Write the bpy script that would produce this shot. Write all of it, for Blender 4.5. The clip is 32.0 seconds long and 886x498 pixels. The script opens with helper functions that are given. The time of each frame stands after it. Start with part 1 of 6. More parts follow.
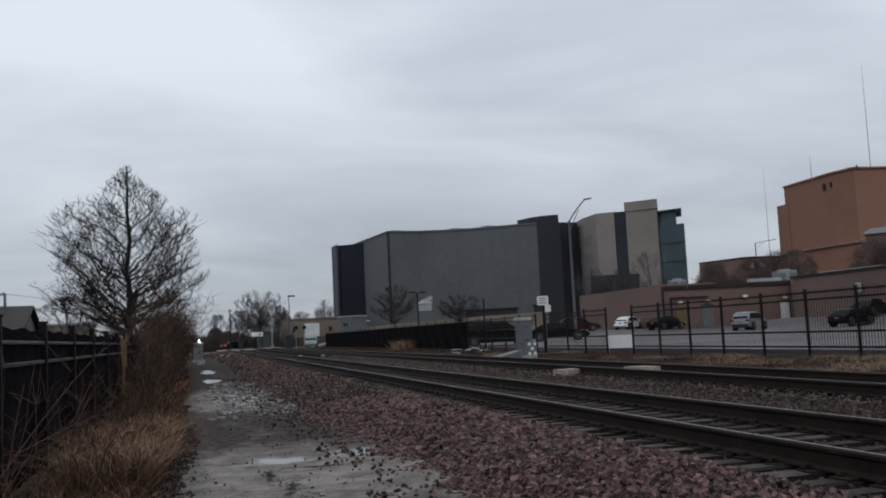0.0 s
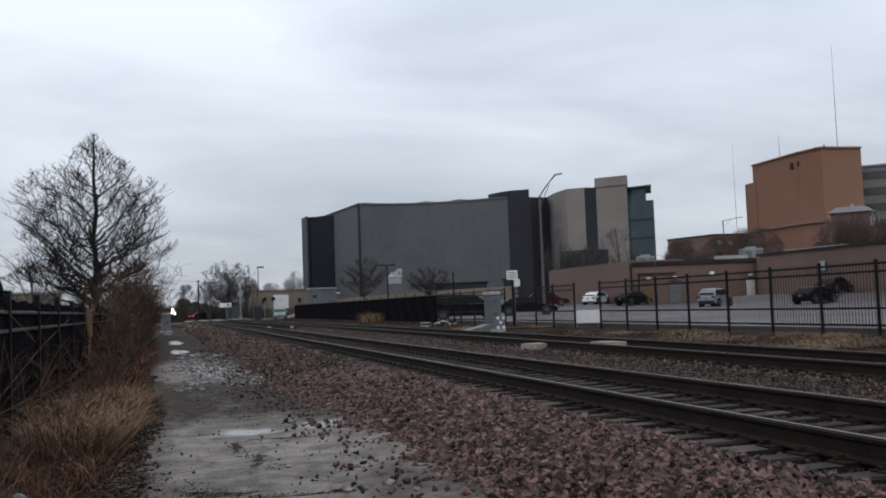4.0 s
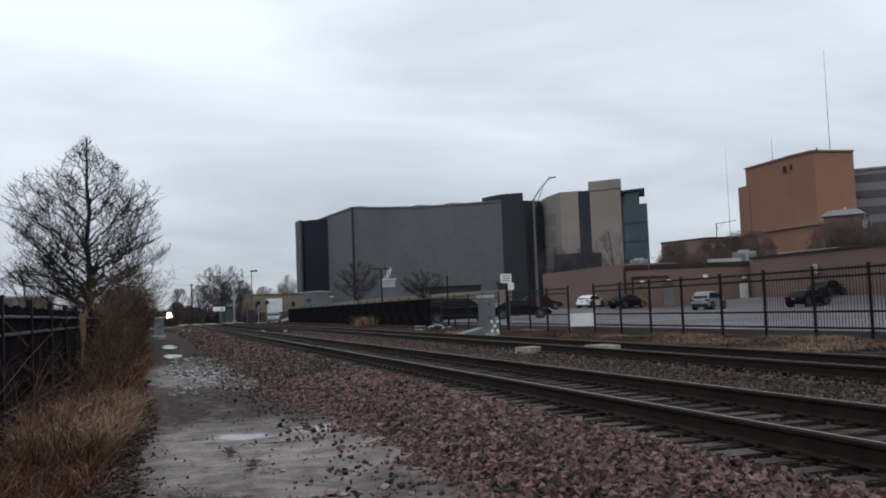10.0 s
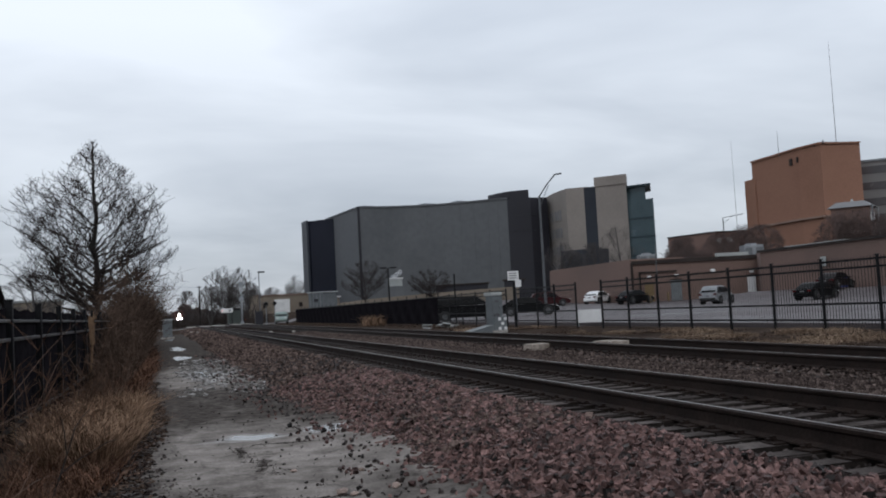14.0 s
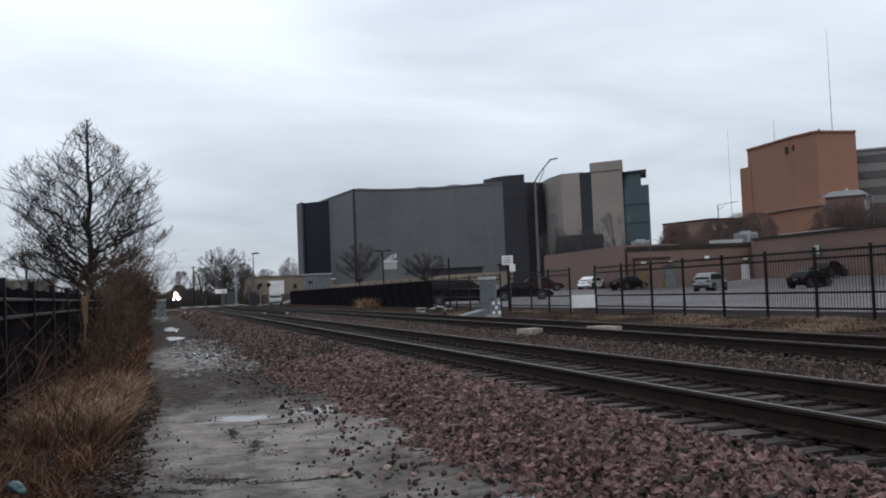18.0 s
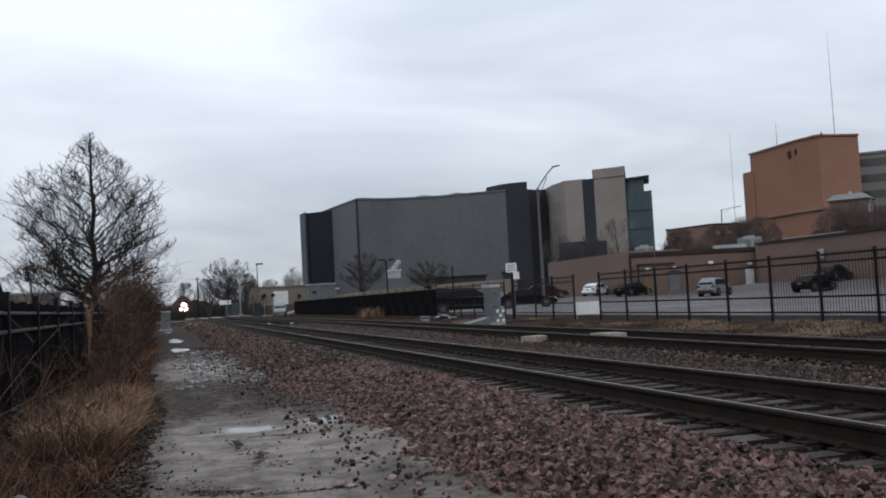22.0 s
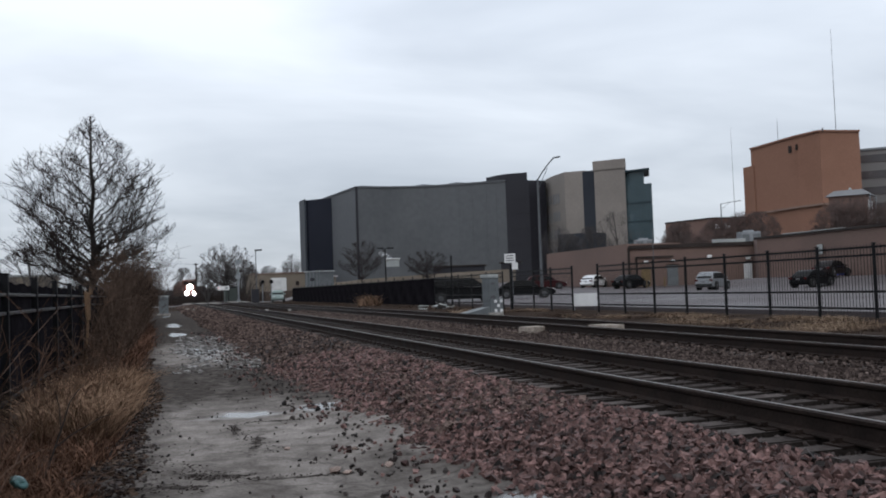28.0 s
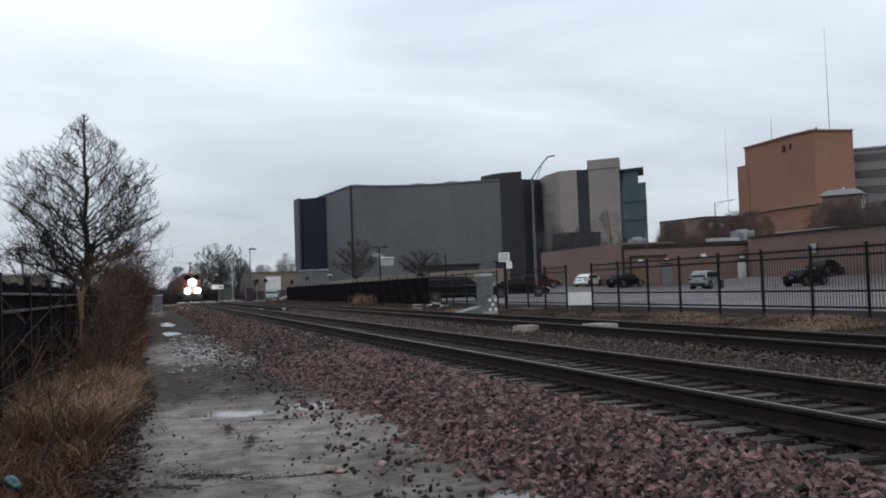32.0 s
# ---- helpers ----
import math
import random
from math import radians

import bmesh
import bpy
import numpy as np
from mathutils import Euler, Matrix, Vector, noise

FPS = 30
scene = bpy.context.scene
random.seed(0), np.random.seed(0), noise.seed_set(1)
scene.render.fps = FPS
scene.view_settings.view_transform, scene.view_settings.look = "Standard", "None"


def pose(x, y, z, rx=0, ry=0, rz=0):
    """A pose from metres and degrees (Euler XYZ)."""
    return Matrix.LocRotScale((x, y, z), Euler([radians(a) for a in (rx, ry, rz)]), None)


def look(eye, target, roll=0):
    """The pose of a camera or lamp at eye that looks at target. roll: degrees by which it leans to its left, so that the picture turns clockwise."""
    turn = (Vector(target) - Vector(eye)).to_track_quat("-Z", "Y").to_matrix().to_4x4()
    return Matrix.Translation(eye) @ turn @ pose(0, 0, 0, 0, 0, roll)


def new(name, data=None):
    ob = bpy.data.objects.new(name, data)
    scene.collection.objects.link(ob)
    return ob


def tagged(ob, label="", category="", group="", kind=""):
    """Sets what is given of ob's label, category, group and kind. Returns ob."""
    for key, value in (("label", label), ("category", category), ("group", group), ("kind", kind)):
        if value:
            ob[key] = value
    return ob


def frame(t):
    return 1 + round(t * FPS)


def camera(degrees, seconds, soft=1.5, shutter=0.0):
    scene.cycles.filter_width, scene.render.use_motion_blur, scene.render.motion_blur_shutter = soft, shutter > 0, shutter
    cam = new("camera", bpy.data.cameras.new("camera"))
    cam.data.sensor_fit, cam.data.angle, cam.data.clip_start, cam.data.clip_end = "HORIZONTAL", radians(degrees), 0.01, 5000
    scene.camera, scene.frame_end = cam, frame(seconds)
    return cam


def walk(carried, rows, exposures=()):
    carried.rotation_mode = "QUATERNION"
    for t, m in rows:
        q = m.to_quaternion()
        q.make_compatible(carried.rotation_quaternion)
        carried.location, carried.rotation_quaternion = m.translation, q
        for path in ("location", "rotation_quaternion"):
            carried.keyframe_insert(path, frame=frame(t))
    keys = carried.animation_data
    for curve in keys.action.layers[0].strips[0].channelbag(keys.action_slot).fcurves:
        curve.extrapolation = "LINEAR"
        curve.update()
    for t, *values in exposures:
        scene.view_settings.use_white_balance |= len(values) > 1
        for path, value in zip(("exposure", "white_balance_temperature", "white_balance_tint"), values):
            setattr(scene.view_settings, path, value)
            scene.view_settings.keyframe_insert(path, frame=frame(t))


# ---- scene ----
cam = camera(51.0, 32.0, soft=1.9, shutter=0.5)
PATH = [
    (0.0, pose(-0.008, 0.005, 1.392, 95.137, 2.793, -14.884)),
    (0.5, pose(-0.010, 0.015, 1.395, 94.721, 2.385, -14.886)),
    (1.0, pose(-0.005, 0.040, 1.390, 94.168, 2.215, -15.218)),
    (1.5, pose(-0.001, 0.040, 1.393, 93.753, 1.928, -15.573)),
    (2.0, pose(-0.007, 0.030, 1.399, 93.556, 1.881, -16.072)),
    (2.5, pose(-0.004, 0.007, 1.402, 93.373, 1.998, -16.396)),
    (4.5, pose(0.001, -0.016, 1.399, 93.427, 2.083, -16.848)),
    (5.0, pose(0.001, -0.003, 1.397, 93.230, 1.518, -16.495)),
    (5.5, pose(-0.012, 0.031, 1.396, 93.520, 0.581, -15.545)),
    (6.0, pose(-0.007, 0.053, 1.389, 93.491, 0.028, -15.393)),
    (6.5, pose(-0.009, 0.042, 1.394, 93.075, 0.872, -15.876)),
    (7.0, pose(-0.004, 0.035, 1.396, 92.674, 1.330, -16.289)),
    (7.5, pose(-0.002, 0.032, 1.402, 92.752, 1.640, -16.587)),
    (8.0, pose(-0.000, 0.019, 1.403, 92.886, 1.856, -16.843)),
    (8.5, pose(-0.001, 0.004, 1.407, 93.060, 2.043, -16.807)),
    (9.0, pose(0.000, 0.004, 1.402, 93.255, 1.944, -16.962)),
    (9.5, pose(-0.005, -0.003, 1.405, 93.457, 2.178, -17.145)),
    (10.0, pose(-0.002, -0.012, 1.406, 93.604, 2.240, -17.136)),
    (10.5, pose(0.000, -0.009, 1.403, 93.615, 2.787, -17.056)),
    (11.0, pose(0.008, -0.002, 1.408, 93.880, 3.252, -17.093)),
    (11.5, pose(0.005, -0.020, 1.407, 94.298, 3.217, -17.184)),
    (12.0, pose(0.008, -0.020, 1.405, 94.455, 2.999, -17.037)),
    (12.5, pose(-0.006, -0.020, 1.401, 94.333, 2.921, -16.758)),
    (13.0, pose(-0.005, -0.018, 1.401, 94.020, 2.887, -16.616)),
    (13.5, pose(-0.010, -0.011, 1.402, 93.808, 2.894, -16.622)),
    (14.0, pose(-0.006, 0.003, 1.401, 93.520, 3.087, -16.682)),
    (14.5, pose(-0.000, 0.008, 1.404, 93.334, 3.192, -16.620)),
    (16.5, pose(0.005, 0.015, 1.404, 92.773, 1.649, -16.833)),
    (17.0, pose(0.003, -0.012, 1.400, 92.616, 2.380, -17.375)),
    (17.5, pose(-0.001, 0.011, 1.404, 92.493, 2.013, -17.222)),
    (18.0, pose(0.001, 0.002, 1.402, 92.493, 2.373, -17.042)),
    (18.5, pose(0.001, 0.009, 1.400, 92.650, 2.585, -17.028)),
    (19.0, pose(0.002, -0.011, 1.403, 92.783, 2.981, -17.184)),
    (19.5, pose(0.001, -0.006, 1.403, 92.806, 2.832, -17.216)),
    (20.0, pose(-0.001, -0.007, 1.401, 92.944, 2.794, -17.018)),
    (20.5, pose(0.004, 0.013, 1.396, 92.837, 2.653, -16.819)),
    (21.0, pose(0.003, -0.004, 1.404, 92.694, 2.277, -16.580)),
    (21.5, pose(0.007, -0.003, 1.403, 92.881, 2.690, -16.579)),
    (22.0, pose(0.010, -0.000, 1.405, 93.021, 3.067, -16.783)),
    (22.5, pose(0.016, -0.011, 1.402, 92.893, 3.133, -17.549)),
    (23.0, pose(0.013, -0.024, 1.404, 92.655, 2.794, -17.976)),
    (23.5, pose(0.012, -0.039, 1.406, 92.548, 2.657, -18.144)),
    (24.0, pose(0.006, -0.052, 1.406, 92.608, 2.475, -18.106)),
    (24.5, pose(0.004, -0.015, 1.402, 92.818, 2.342, -17.696)),
    (25.0, pose(0.002, -0.020, 1.402, 92.830, 2.292, -17.375)),
    (25.5, pose(0.007, 0.002, 1.398, 92.949, 2.219, -17.241)),
    (27.5, pose(-0.000, 0.001, 1.402, 92.355, 2.155, -16.893)),
    (28.0, pose(-0.000, -0.000, 1.400, 92.360, 2.100, -16.900)),
    (28.5, pose(0.001, -0.005, 1.403, 92.345, 2.523, -16.768)),
    (29.0, pose(0.006, 0.006, 1.400, 92.378, 2.474, -16.938)),
    (29.5, pose(0.006, -0.007, 1.399, 92.363, 2.529, -17.094)),
    (30.0, pose(0.010, -0.004, 1.403, 92.269, 2.536, -17.145)),
    (30.5, pose(0.012, -0.003, 1.399, 92.336, 2.594, -17.296)),
    (31.0, pose(0.012, -0.012, 1.402, 92.313, 2.641, -17.429)),
    (31.5, pose(0.010, -0.036, 1.406, 92.318, 2.655, -17.493)),
    (32.0, pose(0.006, -0.011, 1.403, 92.279, 2.096, -17.239)),
]
EXPOSURES = [(0.0, 0.17), (1.0, 0.29), (2.5, 0.44), (6.0, 0.44), (10.0, 0.49), (12.0, 0.35), (13.0, 0.36), (17.0, 0.57), (20.0, 0.51), (25.0, 0.55), (28.0, 0.56), (32.0, 0.57)]
walk(cam, PATH, EXPOSURES)

# ---- world, sun and exposure ----
world = bpy.data.worlds.new("overcast_sky")
scene.world = world
world.use_nodes = True
wn, wl = world.node_tree.nodes, world.node_tree.links
wn.clear()
w_out = wn.new("ShaderNodeOutputWorld")
w_bg = wn.new("ShaderNodeBackground")
w_sky = wn.new("ShaderNodeTexSky")
w_sky.sky_type = "NISHITA"
w_sky.sun_disc = False
w_sky.sun_elevation, w_sky.sun_rotation = radians(38), radians(200)
w_tc = wn.new("ShaderNodeTexCoord")
w_sep = wn.new("ShaderNodeSeparateXYZ")
wl.new(w_tc.outputs["Generated"], w_sep.inputs[0])
w_up = wn.new("ShaderNodeMath")
w_up.operation = "MAXIMUM"
w_up.inputs[1].default_value = 0.0
wl.new(w_sep.outputs["Z"], w_up.inputs[0])
w_den = wn.new("ShaderNodeMath")
w_den.operation = "ADD"
w_den.inputs[1].default_value = 0.22
wl.new(w_up.outputs[0], w_den.inputs[0])
w_plane = wn.new("ShaderNodeVectorMath")
w_plane.operation = "DIVIDE"
w_rep = wn.new("ShaderNodeCombineXYZ")
for k in range(3):
    wl.new(w_den.outputs[0], w_rep.inputs[k])
wl.new(w_tc.outputs["Generated"], w_plane.inputs[0])
wl.new(w_rep.outputs[0], w_plane.inputs[1])
w_map = wn.new("ShaderNodeMapping")
w_map.inputs["Scale"].default_value = (0.55, 1.0, 0.5)
w_map.inputs["Rotation"].default_value = (0, 0, 0.5)
w_map.inputs["Location"].default_value = (0.35, 0.2, 0.0)
wl.new(w_plane.outputs[0], w_map.inputs[0])
w_noise = wn.new("ShaderNodeTexNoise")
w_noise.inputs["Scale"].default_value = 1.5
w_noise.inputs["Detail"].default_value = 5
w_noise.inputs["Roughness"].default_value = 0.5
w_noise.inputs["Distortion"].default_value = 0.35
wl.new(w_map.outputs[0], w_noise.inputs["Vector"])
w_ramp = wn.new("ShaderNodeValToRGB")
w_ramp.color_ramp.elements[0].position, w_ramp.color_ramp.elements[0].color = 0.32, (0.49, 0.54, 0.615, 1)
w_ramp.color_ramp.elements[1].position, w_ramp.color_ramp.elements[1].color = 0.66, (0.715, 0.770, 0.848, 1)
wl.new(w_noise.outputs["Fac"], w_ramp.inputs[0])
# the cloud layer is thicker, so darker, towards the horizon
w_h = wn.new("ShaderNodeMapRange")
w_h.inputs["From Min"].default_value, w_h.inputs["From Max"].default_value = 0.0, 0.30
w_h.inputs["To Min"].default_value, w_h.inputs["To Max"].default_value = 0.62, 1.0
wl.new(w_up.outputs[0], w_h.inputs["Value"])
w_mul = wn.new("ShaderNodeMix")
w_mul.data_type, w_mul.blend_type = "RGBA", "MULTIPLY"
w_mul.inputs["Factor"].default_value = 1.0
wl.new(w_ramp.outputs[0], w_mul.inputs["A"])
wl.new(w_h.outputs[0], w_mul.inputs["B"])
w_skys = wn.new("ShaderNodeVectorMath")
w_skys.operation = "SCALE"
w_skys.inputs["Scale"].default_value = 0.06
wl.new(w_sky.outputs[0], w_skys.inputs[0])
w_mix = wn.new("ShaderNodeMix")
w_mix.data_type = "RGBA"
w_mix.inputs["Factor"].default_value = 0.92
wl.new(w_skys.outputs[0], w_mix.inputs["A"])
wl.new(w_mul.outputs["Result"], w_mix.inputs["B"])
wl.new(w_mix.outputs["Result"], w_bg.inputs["Color"])
w_bg.inputs["Strength"].default_value = 1.0
wl.new(w_bg.outputs[0], w_out.inputs["Surface"])

sun = new("sun", bpy.data.lights.new("sun", "SUN"))
sun.data.energy, sun.data.angle, sun.data.color = 0.36, radians(25), (1.0, 0.97, 0.92)
sun.matrix_world = look((-20, -40, 60), (0, 20, 0))


# ---- materials ----
def mat(name, c1, c2, scale=3.0, rough=(0.6, 0.9), metal=0.0, bump=0.15, bscale=25.0, vary="", amount=0.25, fine=0.25, emit=None, spec=0.5):
    """A two-scale noise material: c1 to c2 over broad stains, a fine grain, uneven gloss and fine relief."""
    m = bpy.data.materials.new(name)
    m.use_nodes = True
    n, l = m.node_tree.nodes, m.node_tree.links
    b = n["Principled BSDF"]
    tc = n.new("ShaderNodeTexCoord")
    big = n.new("ShaderNodeTexNoise")
    big.inputs["Scale"].default_value, big.inputs["Detail"].default_value = scale, 6
    big.inputs["Roughness"].default_value = 0.6
    small = n.new("ShaderNodeTexNoise")
    small.inputs["Scale"].default_value, small.inputs["Detail"].default_value = bscale, 3
    l.new(tc.outputs["Object"], big.inputs["Vector"])
    l.new(tc.outputs["Object"], small.inputs["Vector"])
    ramp = n.new("ShaderNodeMapRange")
    ramp.inputs["From Min"].default_value, ramp.inputs["From Max"].default_value = 0.35, 0.65
    l.new(big.outputs["Fac"], ramp.inputs["Value"])
    mix = n.new("ShaderNodeMix")
    mix.data_type = "RGBA"
    mix.inputs["A"].default_value, mix.inputs["B"].default_value = (*c1, 1), (*c2, 1)
    l.new(ramp.outputs[0], mix.inputs["Factor"])
    grain = n.new("ShaderNodeMapRange")
    grain.inputs["From Min"].default_value, grain.inputs["From Max"].default_value = 0.3, 0.7
    grain.inputs["To Min"].default_value, grain.inputs["To Max"].default_value = 1 - fine, 1 + fine
    l.new(small.outputs["Fac"], grain.inputs["Value"])
    mul = n.new("ShaderNodeMix")
    mul.data_type, mul.blend_type = "RGBA", "MULTIPLY"
    mul.inputs["Factor"].default_value = 1
    l.new(mix.outputs["Result"], mul.inputs["A"])
    l.new(grain.outputs[0], mul.inputs["B"])
    last = mul
    if vary:
        src = n.new("ShaderNodeObjectInfo" if vary == "object" else "ShaderNodeNewGeometry")
        rnd = src.outputs["Random" if vary == "object" else "Random Per Island"]
        vr = n.new("ShaderNodeMapRange")
        vr.inputs["To Min"].default_value, vr.inputs["To Max"].default_value = 1 - amount, 1 + amount
        l.new(rnd, vr.inputs["Value"])
        mv = n.new("ShaderNodeMix")
        mv.data_type, mv.blend_type = "RGBA", "MULTIPLY"
        mv.inputs["Factor"].default_value = 1
        l.new(last.outputs["Result"], mv.inputs["A"])
        l.new(vr.outputs[0], mv.inputs["B"])
        last = mv
    l.new(last.outputs["Result"], b.inputs["Base Color"])
    rr = n.new("ShaderNodeMapRange")
    rr.inputs["From Min"].default_value, rr.inputs["From Max"].default_value = 0.3, 0.7
    rr.inputs["To Min"].default_value, rr.inputs["To Max"].default_value = rough
    l.new(big.outputs["Fac"], rr.inputs["Value"])
    l.new(rr.outputs[0], b.inputs["Roughness"])
    b.inputs["Metallic"].default_value = metal
    b.inputs["Specular IOR Level"].default_value = spec
    if bump:
        bp = n.new("ShaderNodeBump")
        bp.inputs["Strength"].default_value, bp.inputs["Distance"].default_value = bump, 0.02
        l.new(small.outputs["Fac"], bp.inputs["Height"])
        l.new(bp.outputs[0], b.inputs["Normal"])
    if emit:
        b.inputs["Emission Color"].default_value = (*emit[:3], 1)
        b.inputs["Emission Strength"].default_value = emit[3]
    return m


M = {}
M["earth"] = mat("damp_earth", (0.028, 0.021, 0.018), (0.062, 0.048, 0.040), 0.9, (0.8, 0.98), bump=0.5, bscale=14, spec=0)
M["path"] = None
M["puddle"] = mat("puddle_water", (0.10, 0.10, 0.10), (0.13, 0.13, 0.13), 2, (0.08, 0.28), bump=0.0, spec=0.6)
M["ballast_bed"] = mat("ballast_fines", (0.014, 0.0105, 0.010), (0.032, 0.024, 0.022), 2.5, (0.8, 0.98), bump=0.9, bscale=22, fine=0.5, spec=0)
M["stone"] = mat("pink_granite_ballast", (0.046, 0.0275, 0.0258), (0.168, 0.1020, 0.0935), 14, (0.4, 0.75), bump=0.3, bscale=70, vary="island", amount=0.75, spec=0.1)
M["stone_brown"] = mat("earthy_ballast", (0.048, 0.035, 0.031), (0.134, 0.099, 0.087), 12, (0.6, 0.9), bump=0.3, bscale=60, vary="island", amount=0.8, spec=0)
M["stone_grey"] = mat("grey_brown_ballast", (0.048, 0.0365, 0.033), (0.125, 0.097, 0.087), 12, (0.5, 0.9), bump=0.3, bscale=60, vary="island", amount=0.55, spec=0)
# dark wet stones; between the ties this colour also stands for shade
M["pebble"] = mat("dark_wet_shade_pebble", (0.014, 0.012, 0.012), (0.055, 0.044, 0.041), 8, (0.4, 0.7), bump=0.2, bscale=60, vary="island", amount=0.8, spec=0.1)
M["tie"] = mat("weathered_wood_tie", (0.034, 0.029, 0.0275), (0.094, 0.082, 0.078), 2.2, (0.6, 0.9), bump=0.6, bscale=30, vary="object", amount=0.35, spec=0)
# creosote brown, darkened further to hold the shade between the ties
M["tie_side"] = mat("creosoted_shaded_tie_side", (0.014, 0.012, 0.011), (0.032, 0.027, 0.025), 4, (0.7, 0.9), bump=0.4, bscale=30, spec=0)
M["rail_side"] = mat("rusty_rail_steel", (0.017, 0.0122, 0.0108), (0.034, 0.0243, 0.0208), 3, (0.55, 0.8), metal=0.3, bump=0.2, bscale=30, spec=0.08)
M["rail_top"] = mat("polished_rail_steel", (0.150, 0.135, 0.128), (0.21, 0.190, 0.180), 3, (0.34, 0.52), metal=1.0, bump=0.03, bscale=40, fine=0.1)
M["rail_top_dull"] = mat("dull_rail_steel", (0.13, 0.12, 0.115), (0.19, 0.175, 0.17), 3, (0.4, 0.6), metal=0.9, bump=0.03, bscale=40, fine=0.1)
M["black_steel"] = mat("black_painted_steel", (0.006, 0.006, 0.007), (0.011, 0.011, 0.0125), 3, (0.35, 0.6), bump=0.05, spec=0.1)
# wet gloss, with part of the sky sheen put into a lighter base
M["wet_steel"] = mat("wet_sheen_steel", (0.028, 0.028, 0.030), (0.06, 0.058, 0.06), 3, (0.25, 0.45), bump=0.03, spec=0.55)
M["screen"] = mat("black_screen_fabric", (0.0085, 0.0078, 0.0092), (0.017, 0.0155, 0.0178), 1.2, (0.7, 0.9), bump=0.3, bscale=12, spec=0)
M["asphalt"] = mat("wet_asphalt", (0.058, 0.0495, 0.0508), (0.102, 0.087, 0.0893), 0.12, (0.35, 0.65), bump=0.2, bscale=25, spec=0.12)
M["grass"] = mat("dead_grass", (0.125, 0.079, 0.053), (0.270, 0.178, 0.122), 0.9, (0.8, 0.95), bump=0.0, vary="island", amount=0.75, spec=0.0)
M["rust_grass"] = mat("rusty_dead_grass", (0.064, 0.036, 0.026), (0.150, 0.084, 0.058), 1.1, (0.8, 0.95), bump=0.0, vary="island", amount=0.8, spec=0.0)
M["straw"] = mat("matted_straw", (0.12, 0.082, 0.058), (0.26, 0.19, 0.138), 0.7, (0.8, 0.95), bump=0.0, vary="island", amount=0.5, spec=0.0)
M["brush"] = mat("dry_brush_stems", (0.036, 0.0255, 0.020), (0.084, 0.058, 0.045), 0.8, (0.8, 0.95), bump=0.0, vary="island", amount=0.55, spec=0.0)
M["far_brush"] = mat("dark_far_brush", (0.030, 0.024, 0.022), (0.05, 0.04, 0.036), 0.5, (0.8, 0.95), bump=0.0, vary="island", amount=0.4, spec=0.1)
M["cane"] = mat("dry_cane", (0.058, 0.0315, 0.0215), (0.108, 0.0645, 0.0445), 2, (0.7, 0.9), bump=0.0, vary="island", amount=0.35, spec=0.1)
M["bark"] = mat("dark_wet_bark", (0.0132, 0.0108, 0.0102), (0.027, 0.0228, 0.021), 3, (0.6, 0.9), bump=0.5, bscale=20, spec=0.2)
M["twig"] = mat("bare_twigs", (0.017, 0.0135, 0.013), (0.031, 0.025, 0.0235), 2, (0.7, 0.9), bump=0.0, vary="island", amount=0.3, spec=0.05)
# twigs paled to grey: distance haze is put into the colour
M["far_twig"] = mat("hazed_bare_twigs", (0.0562, 0.051, 0.051), (0.0863, 0.0788, 0.0788), 0.3, (0.8, 0.95), bump=0.0, vary="island", amount=0.25, spec=0.1)
# lighter than the near twigs, with some haze mixed into the colour
M["street_twig"] = mat("hazed_street_twigs", (0.030, 0.025, 0.025), (0.05, 0.043, 0.042), 2, (0.8, 0.95), bump=0.0, vary="island", amount=0.3, spec=0.05)
M["red_twig"] = mat("russet_twigs", (0.074, 0.055, 0.051), (0.120, 0.090, 0.083), 0.4, (0.8, 0.95), bump=0.0, vary="island", amount=0.35, spec=0.1)
M["grey_wall"] = mat("grey_metal_cladding", (0.083, 0.0875, 0.0935), (0.112, 0.117, 0.1245), 0.05, (0.5, 0.7), bump=0.05, bscale=1.0, fine=0.07, spec=0.3)
M["dark_wall"] = mat("dark_blue_glass_wall", (0.0105, 0.012, 0.020), (0.016, 0.018, 0.028), 0.08, (0.35, 0.5), bump=0.0, fine=0.1, spec=0.15)
M["dark_grey_wall"] = mat("dark_grey_panels", (0.021, 0.0205, 0.026), (0.029, 0.0285, 0.035), 0.08, (0.45, 0.6), bump=0.0, fine=0.1, spec=0.25)
M["beige"] = mat("beige_precast", (0.205, 0.180, 0.162), (0.255, 0.227, 0.205), 0.1, (0.7, 0.9), bump=0.05, bscale=3, fine=0.06)
M["teal"] = mat("teal_curtain_glass", (0.042, 0.068, 0.078), (0.058, 0.088, 0.100), 0.15, (0.15, 0.3), bump=0.0, fine=0.1, spec=0.35)
# dark glass lifted to bluish grey, the haze painted into its colour
M["dark_strip"] = mat("hazy_dark_glass", (0.030, 0.034, 0.043), (0.042, 0.047, 0.057), 0.08, (0.4, 0.5), bump=0.0, fine=0.08, spec=0.1)
M["teal_dark"] = mat("teal_spandrel_glass", (0.022, 0.038, 0.046), (0.030, 0.048, 0.057), 0.15, (0.3, 0.4), bump=0.0, fine=0.1, spec=0.2)
M["ledge"] = mat("weathered_ledge_stone", (0.22, 0.15, 0.12), (0.27, 0.19, 0.155), 0.3, (0.8, 0.95), bump=0.05, spec=0.1)
M["brick"] = mat("orange_brown_brick", (0.228, 0.124, 0.089), (0.282, 0.155, 0.112), 0.06, (0.8, 0.95), bump=0.1, bscale=5, fine=0.08, spec=0.0)
